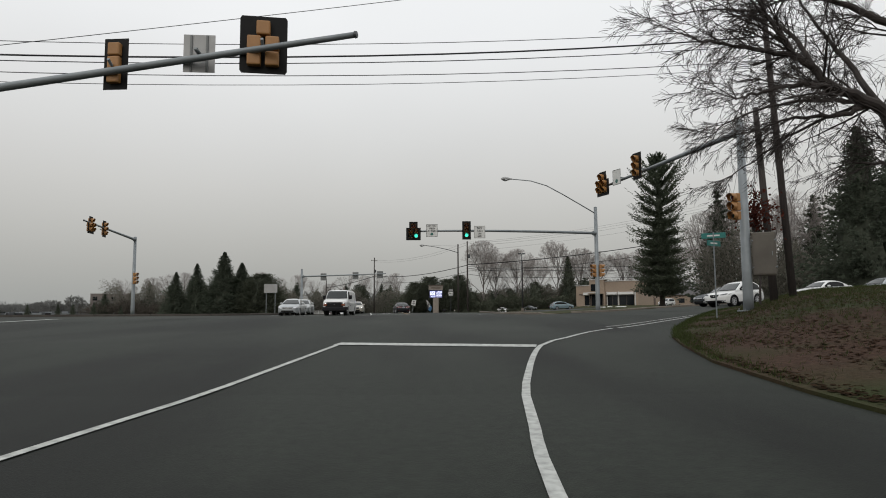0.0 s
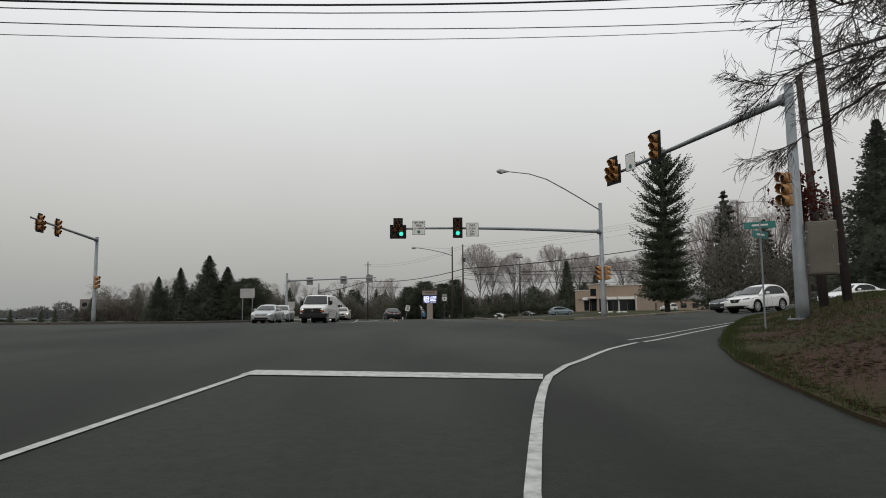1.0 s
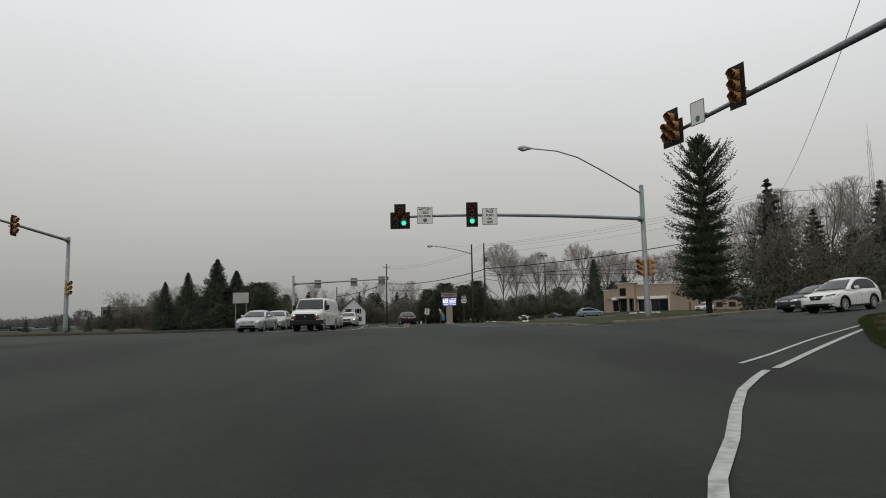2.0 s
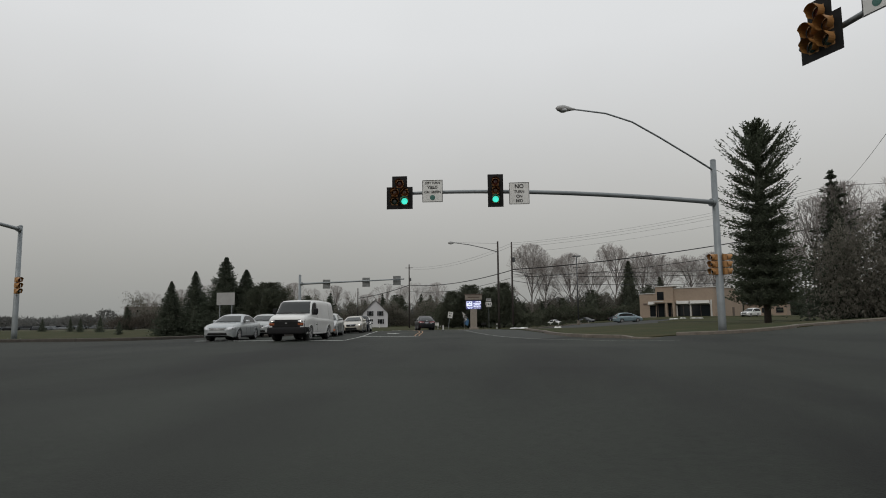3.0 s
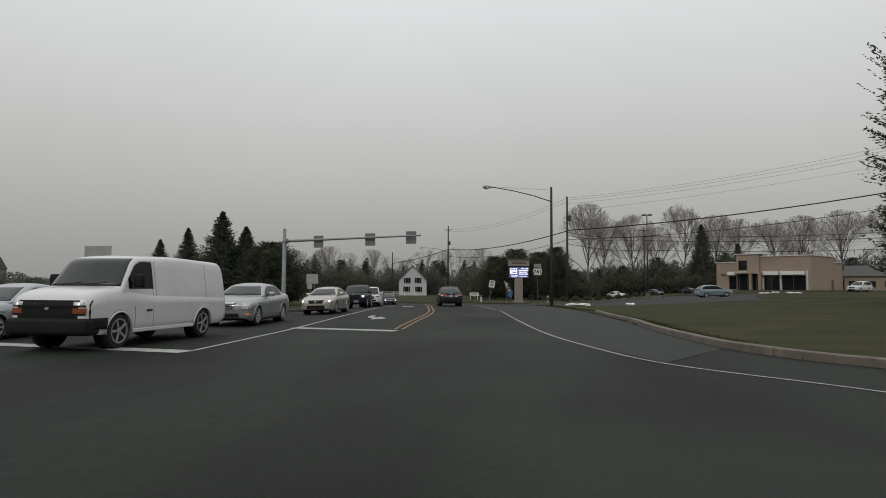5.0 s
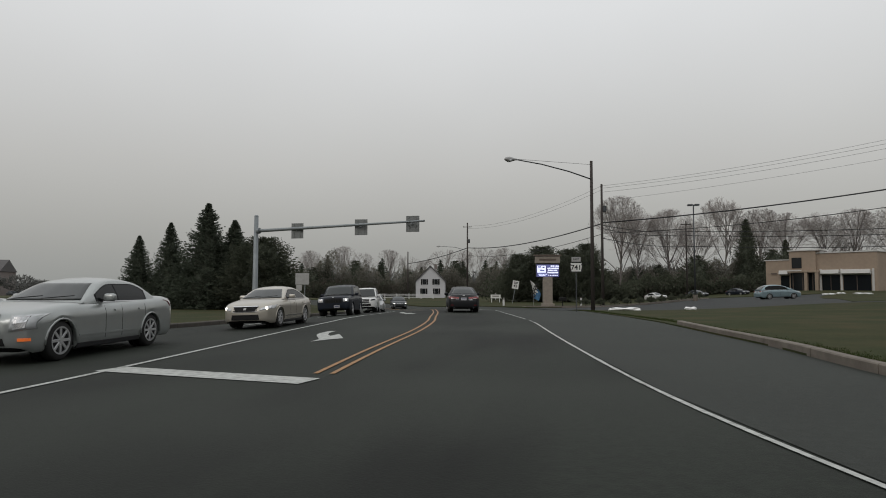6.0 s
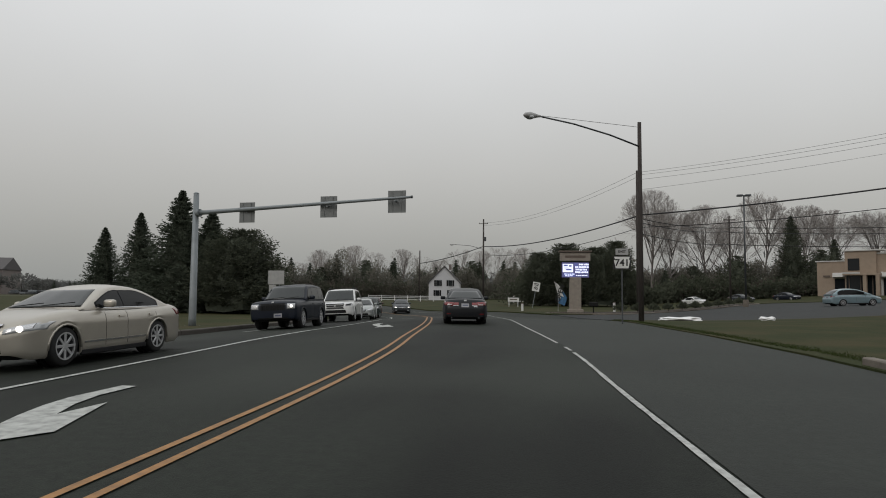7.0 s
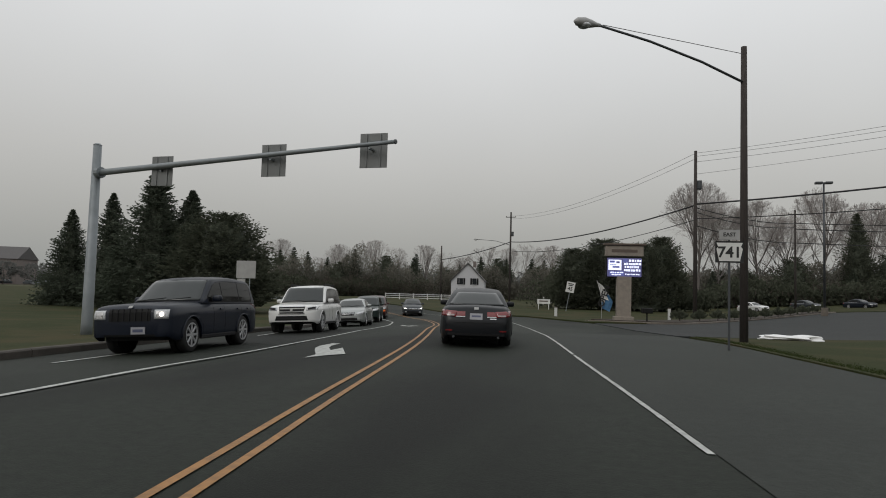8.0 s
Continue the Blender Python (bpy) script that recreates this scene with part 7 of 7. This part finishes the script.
# the big oak whose limbs reach over the verge
def oak_limb(rng, V, F, pts, r0, r1, twigs, reach):
    """A tapered limb through pts, with forking, drooping twigs along it."""
    line = []
    P = [Vector(p) for p in pts]
    for i in range(len(P) - 1):
        p0, p1, p2, p3 = P[max(i - 1, 0)], P[i], P[i + 1], P[min(i + 2, len(P) - 1)]
        for k in range(6):
            u = k / 6
            q = 0.5 * ((2 * p1) + (p2 - p0) * u + (2 * p0 - 5 * p1 + 4 * p2 - p3) * u * u + (3 * p1 - p0 - 3 * p2 + p3) * u ** 3)
            line.append(q + Vector((rng.gauss(0, 1), rng.gauss(0, 1), rng.gauss(0, 1))) * 0.022)
    line.append(P[-1])

    def stick(pts2, ra, rb, sides):
        n = len(pts2)
        base = len(V)
        for i, p in enumerate(pts2):
            d = (pts2[min(i + 1, n - 1)] - pts2[max(i - 1, 0)]).normalized()
            a_ = d.orthogonal().normalized() if i == 0 else (a_ - d * a_.dot(d)).normalized()
            b_ = d.cross(a_)
            r = ra + (rb - ra) * i / (n - 1)
            for k in range(sides):
                t = 6.28318 * k / sides
                V.append(tuple(p + (a_ * math.cos(t) + b_ * math.sin(t)) * r))
        for i in range(n - 1):
            for k in range(sides):
                F.append((base + i * sides + k, base + i * sides + (k + 1) % sides, base + (i + 1) * sides + (k + 1) % sides, base + (i + 1) * sides + k))

    def twig(p, d, length, r, level):
        q, pts2, dd = p, [p], d
        for s_ in range(4):
            dd = (dd + Vector((rng.gauss(0, 0.13), rng.gauss(0, 0.13), rng.gauss(0, 0.10) - 0.012 * level))).normalized()
            q = q + dd * length / 4
            pts2.append(q)
        stick(pts2, r, r * 0.5, 3 if level > 1 else 5)
        if level >= 4:
            return
        for k in range(rng.randint(3, 5)):
            i = rng.randint(1, 4)
            side = Vector((rng.gauss(0, 1), rng.gauss(0, 1), rng.gauss(0, 0.7))).normalized()
            twig(pts2[i], (dd * 0.95 + side * 0.52).normalized(), length * rng.uniform(0.5, 0.75), max(0.006, r * rng.uniform(0.45, 0.62)), level + 1)

    stick(line, r0, r1, 10)
    for k in range(twigs):
        i = rng.randint(int(len(line) * 0.2), len(line) - 1)
        d = (line[min(i + 1, len(line) - 1)] - line[i - 1]).normalized()
        side = Vector((rng.gauss(-0.4, 0.8), rng.gauss(0, 0.8), rng.gauss(0.0, 0.8))).normalized()
        twig(line[i], (d * 0.9 + side * 0.85).normalized(), reach * rng.uniform(0.6, 1.1), max(0.014, r0 * rng.uniform(0.12, 0.22)), 1)


def big_oak():
    rng2 = random.Random(77)
    x, y = 15.5, 10.6
    z = ground_z(x, y)
    root = thing("oak_tree", "large leafless oak reaching over the roadside bank", "tree", pose(x, y, z), "bare trees")
    part("trunk", tube([(0, 0, -0.2), (-0.1, 0, 1.5), (-0.3, 0.1, 4), (-0.2, 0.2, 8), (0.2, 0.3, 12)], [0.5, 0.4, 0.34, 0.25, 0.12], 12), M_OAK, root, shade=True)
    limbs = [
        ([(15.4, 10.6, 1.9), (12.1, 11.89, 3.22), (10.81, 11.59, 4.84), (9.81, 11.53, 5.34), (9.02, 11.53, 6.04), (8.58, 11.43, 6.52), (8.1, 11.4, 7.1)], 0.17, 0.025, 21, 1.3),
        ([(9.81, 11.53, 5.34), (9.06, 11.51, 5.42), (8.1, 11.56, 5.26), (7.65, 11.65, 5.15)], 0.075, 0.012, 16, 0.95),
        ([(9.02, 11.53, 6.04), (8.23, 11.5, 6.18), (7.4, 11.67, 6.42), (6.9, 11.75, 6.6)], 0.065, 0.012, 14, 1.05),
        ([(10.52, 11.55, 4.98), (9.87, 11.72, 4.8), (9.21, 12.34, 4.9), (8.56, 12.85, 4.75)], 0.07, 0.012, 14, 1.0),
        ([(15.4, 10.6, 4.6), (12.33, 11.45, 5.87), (11.18, 11.82, 6.92), (10.49, 12.04, 7.43), (9.74, 12.27, 7.78), (8.62, 12.64, 8.22)], 0.13, 0.02, 13, 1.4),
        ([(9.36, 11.57, 5.79), (9.21, 12.11, 6.83), (8.69, 12.72, 7.52), (8.1, 13.1, 7.7)], 0.06, 0.012, 10, 1.1),
        ([(12.1, 11.89, 3.3), (11.08, 12.14, 3.79), (10.5, 12.3, 3.85)], 0.07, 0.012, 9, 0.8),
        ([(10.81, 11.59, 4.84), (10.54, 12.25, 6.2), (10.26, 12.78, 7.25), (9.89, 13.22, 8.48)], 0.08, 0.015, 9, 1.3),
        ([(12.1, 11.89, 3.3), (11.9, 12.6, 4.6), (11.6, 13.3, 5.6), (11.2, 13.8, 6.4)], 0.08, 0.015, 16, 1.3),
        ([(11.6, 13.3, 5.6), (10.9, 15.0, 6.2), (10.0, 16.3, 6.2), (9.3, 16.8, 5.8)], 0.06, 0.012, 17, 0.8),
        ([(11.6, 13.3, 5.6), (11.3, 15.5, 5.6), (10.7, 16.8, 5.1), (10.0, 17.2, 4.6)], 0.05, 0.012, 12, 0.85),
        ([(15.5, 10.7, 6.6), (16.2, 12.4, 9.8), (15.6, 14.0, 11.8)], 0.14, 0.03, 10, 1.8),
    ]
    for pts, ra, rb, n, reach in limbs:
        V, F = [], []
        oak_limb(rng2, V, F, [(px - x, py - y, pz - z) for px, py, pz in pts], ra, rb, n, reach)
        raw("limb", V, F, M_OAK, root)


big_oak()


def leaf_cluster(label, x, y, z, size, count, seed, mat):
    """A sapling's spray of dry leaves."""
    r = random.Random(seed)
    root = thing("oak_sapling", label, "sapling", pose(x, y, ground_z(x, y)))
    h = z - ground_z(x, y)
    part("stem", tube([(0, 0, 0), (0.1, 0, h * 0.5), (0, 0.1, h + size * 0.3)], [0.05, 0.04, 0.015], 6), M_OAK, root)
    verts, faces = [], []
    for k in range(count):
        a = r.uniform(0, 6.28)
        rad = size * min(1.05, abs(r.gauss(0, 0.55)))
        p = Vector((math.cos(a) * rad, math.sin(a) * rad, h + r.gauss(0, 0.45) * size))
        clump(verts, faces, p, Vector((r.gauss(0, 1), r.gauss(0, 1), -0.6)), r.uniform(0.09, 0.18), r)
    me = bpy.data.meshes.new("leaves")
    me.from_pydata(verts, [], faces)
    me.materials.append(mat)
    o = new("leaves", me)
    o.parent = root
    for k in range(14):
        a = r.uniform(0, 6.28)
        part("twig", tube([(0, 0, h * r.uniform(0.6, 1.0)), (math.cos(a) * size * 0.6, math.sin(a) * size * 0.6, h + r.uniform(-0.3, 0.5) * size), (math.cos(a) * size * 1.1, math.sin(a) * size * 1.1, h + r.uniform(-0.3, 0.3) * size)], [0.02, 0.012, 0.006], 4), M_OAK, root)


leaf_cluster("oak sapling holding dark red dry leaves beside the signal pole", 14.2, 24.6, 4.5, 1.0, 560, 3, M_OAKLEAF)


# ---- brush, shrubs and far woods ----
def brush(name, label, boxes, count, size, mat, seed, wide=(0.22, 0.42)):
    """Many small ragged clumps over several stretches of ground: (x0, y0, x1, y1, depth, height)."""
    r = random.Random(seed)
    verts, faces = [], []
    for x0, y0, x1, y1, depth, height in boxes:
        n = int(count * math.hypot(x1 - x0, y1 - y0))
        for k in range(n):
            u = r.random()
            x, y = x0 + (x1 - x0) * u + r.gauss(0, depth * 0.4), y0 + (y1 - y0) * u + r.gauss(0, depth * 0.4)
            hh = height * (0.55 + 0.45 * noise.noise(Vector((x * 0.13, y * 0.13, seed))) + 0.3 * noise.noise(Vector((x * 0.5, y * 0.5, seed))))
            z = ground_z(x, y) + max(0.1, hh) * r.random() ** 0.7
            clump(verts, faces, Vector((x, y, z)), Vector((r.gauss(0, 0.6), r.gauss(0, 0.6), 0.7)), size * r.uniform(0.6, 1.3), r, wide)
    me = bpy.data.meshes.new(name)
    me.from_pydata(verts, [], faces)
    me.materials.append(mat)
    return tagged(new(name, me), label, "woods", kind="stuff")


brush("underbrush", "grey-brown leafless brush below the trees", [(48, 105, 110, 70, 5, 6.5), (6, 176, 90, 196, 6, 3.4), (-115, 205, -50, 222, 8, 6.0), (-10, 200, 30, 200, 8, 8)], 240, 0.9, M_SHRUB, 7, (0.05, 0.12))
brush("dark_thicket", "dark evergreen thicket at the wood's edge", [(-12, 154, 10, 157, 3, 5.5), (-90, 206, -50, 222, 5, 6.5), (8, 172, 80, 192, 4, 5.0)], 190, 0.48, M_YEW, 8)
brush("evergreen_wall", "dense evergreen wood behind the side street, lightened by haze in its colour", [(41, 97, 62, 82, 3, 13), (56, 86, 112, 52, 4, 17)], 760, 0.42, M_HAZEDEDGE, 18, (0.10, 0.24))
brush("wood_edge", "grey-brown winter wood beyond the bend and the car park, with haze in its colour", [(-112, 208, -48, 224, 4, 14), (-48, 230, -12, 232, 4, 12), (-12, 205, 20, 196, 4, 8.5), (8, 184, 92, 204, 3, 9.0)], 430, 0.5, M_HAZEDEDGE, 28, (0.10, 0.22))
brush("far_woods", "low woods on the horizon, paled by haze in their colour", [(-420, 380, -120, 420, 22, 4.5), (-620, 560, -100, 620, 30, 10), (-120, 330, 60, 330, 20, 13), (60, 300, 300, 230, 20, 15), (-330, 260, -200, 330, 14, 3.0)], 55, 3.0, M_HAZYWOOD, 9, (0.04, 0.09))
for k in range(11):
    u = k / 10
    x, y = 2.5 + 16 * u, 115.5 + 26 * u
    r = random.Random(k)
    verts, faces = [], []
    for q in range(120):
        a, b = r.uniform(0, 6.28), r.random()
        p = Vector((math.cos(a) * 0.5 * b, math.sin(a) * 0.5 * b, 0.15 + 0.6 * r.random() * (1 - 0.6 * b)))
        clump(verts, faces, p, p + Vector((0, 0, 0.2)), 0.26, r)
    me = bpy.data.meshes.new("shrub_leaves")
    me.from_pydata(verts, [], faces)
    me.materials.append(M_YEW)
    sh = thing("shrub", "small dark clipped shrub in the mulch bed", "shrub", pose(x, y, ground_z(x, y) + 0.15), "row of shrubs")
    o = new("leaves", me)
    o.parent = sh
    part("stem", tube([(0, 0, 0), (0, 0, 0.4)], [0.04, 0.02], 5), M_BARK, sh)

M_CARMIX = leafy("mixed_car_paint", (0.19, 0.20, 0.21), 0.95)
# Round crowns: the pale grey base stands in for haze before them.
M_HAZEDTREE = leafy("hazy_round_crown", (0.20, 0.20, 0.19), 0.15)


def round_crown(seed, H, R):
    """A small rounded leafless crown of fine sprays."""
    r = random.Random(seed)
    verts, faces = [], []
    for k in range(620):
        d = Vector((r.gauss(0, 1), r.gauss(0, 1), r.gauss(0, 0.9))).normalized()
        q = d * (0.35 + 0.65 * r.random() ** 0.5) * (1 + 0.3 * noise.noise(d * 2.2 + Vector((seed, 0, 0))))
        clump(verts, faces, Vector((q.x * R, q.y * R, H * 0.62 + q.z * H * 0.38)), d + Vector((0, 0, 0.4)), r.uniform(0.5, 1.0), r, (0.10, 0.24))
    me = bpy.data.meshes.new("round_crown")
    me.from_pydata(verts, [], faces)
    me.materials.append(M_HAZEDTREE)
    return me


ROUND = [round_crown(61, 6.0, 3.4), round_crown(62, 6.0, 3.0)]
rt = random.Random(17)
for k in range(26):
    x = -205 + 4.6 * k + rt.uniform(-2.5, 2.5)
    y = 206 + 0.86 * (x + 205) + rt.uniform(-16, 22)
    tree_thing("round_tree", "small rounded tree in the far car park, haze painted into its colour", ROUND[k % 2], None, 4.5, 0.12, x, y, rt.uniform(0.75, 1.3), k, group="far car park trees", squash=rt.uniform(0.9, 1.25))

# far parked cars beyond the field: too small to tell apart
bm = bmesh.new()
rc = random.Random(13)
for k in range(170):
    x, y = -70 - 130 * rc.random(), 215 + 75 * rc.random()
    s = rc.uniform(0.9, 1.1)
    a = Matrix.Rotation(rc.choice((0.3, 0.35, 1.9)), 3, "Z")
    add_box(bm, (x, y, ground_z(x, y) + 0.55), (4.4 * s, 1.8, 0.7), 0.18, a, 1)
    add_box(bm, (x, y, ground_z(x, y) + 1.1), (2.3 * s, 1.6, 0.55), 0.16, a, 1)
tagged(mesh_object("distant_cars", bm, M_CARMIX), "rows of far parked cars beyond the field", "parked cars", kind="stuff")
for k, (x, y, s) in enumerate(((-66, 128, 0.22), (-59, 131, 0.24), (-84, 150, 0.3), (-92, 155, 0.28), (-105, 170, 0.3), (-120, 180, 0.32))):
    tree_thing("young_spruce", "small young spruce standing in the field", *FAR_SPRUCE, 12, 0.2, x, y, s, k, group="young spruces")


# leaves and grass on the bank
def bank_edge(y):
    return float(np.interp(y, EDGE_Y, EDGE_X))


def leaf_litter(count, seed):
    """Fallen leaves lying nearly flat on the bank."""
    r = random.Random(seed)
    verts, faces = [], []
    for k in range(count):
        y = 2 + 30 * r.random() ** 1.5
        x = bank_edge(y) + 0.15 + 14 * r.random() ** 1.6
        a, s = r.uniform(0, 6.28), r.uniform(0.03, 0.075)
        z = ground_z(x, y) + 0.058
        k0 = len(verts)
        for i, q in enumerate((1.0, 0.62, 1.0, 0.62)):
            t = a + i * math.pi / 2
            verts.append((x + math.cos(t) * s * q, y + math.sin(t) * s * q, z + r.uniform(0.0, 0.022)))
        faces.append((k0, k0 + 1, k0 + 2, k0 + 3))
    me = bpy.data.meshes.new("fallen_leaves")
    me.from_pydata(verts, [], faces)
    me.materials.append(M_LEAFBITS)
    return tagged(new("fallen_leaves", me), "reddish-brown fallen leaves scattered over the bank", "leaves", kind="stuff")


def grass_fringe(name, label, places, count, low, high, seed):
    """Thin blades of grass at the places that a function picks."""
    r = random.Random(seed)
    verts, faces = [], []
    for k in range(count):
        x, y, lift = places(r)
        p = Vector((x, y, ground_z(x, y) + lift))
        for b in range(3):
            h = r.uniform(low, high)
            d = Vector((r.gauss(0, 0.5), r.gauss(0, 0.5), 1)).normalized()
            side = d.orthogonal().normalized()
            side.rotate(Matrix.Rotation(r.uniform(0, 6.28), 3, d))
            k0 = len(verts)
            q = p + Vector((r.gauss(0, 0.04), r.gauss(0, 0.04), 0))
            verts += [tuple(q - side * 0.007), tuple(q + side * 0.007), tuple(q + d * h)]
            faces.append((k0, k0 + 1, k0 + 2))
    me = bpy.data.meshes.new(name)
    me.from_pydata(verts, [], faces)
    me.materials.append(M_GRASSBITS)
    return tagged(new(name, me), label, "grass", kind="stuff")


def on_bank(r):
    y = 6 + 28 * r.random() ** 0.6
    x = bank_edge(y) + (0.02 + abs(r.gauss(0, 0.22)) if r.random() < 0.22 else 0.2 + 11 * r.random() ** 1.4)
    return x, y, 0.045


def on_lawn(r):
    y = 53 + 41 * r.random()
    x = float(np.interp(y, [52, 58, 62, 70, 79, 88, 95], [6.8, 6.1, 5.9, 4.9, 3.6, 2.2, 1.0])) + 0.03 + abs(r.gauss(0, 0.25))
    return x, y, 0.04


M_LEAFBITS = leafy("fallen_leaf_brown", (0.050, 0.031, 0.019), 0.4)
M_GRASSBITS = leafy("grass_blades", (0.046, 0.060, 0.022), 0.4)
leaf_litter(15000, 41)
grass_fringe("grass_fringe", "thin rough grass on the bank and over its edge", on_bank, 13000, 0.04, 0.14, 42)
grass_fringe("lawn_fringe", "uneven grass along the lawn's edge", on_lawn, 5500, 0.02, 0.07, 43)
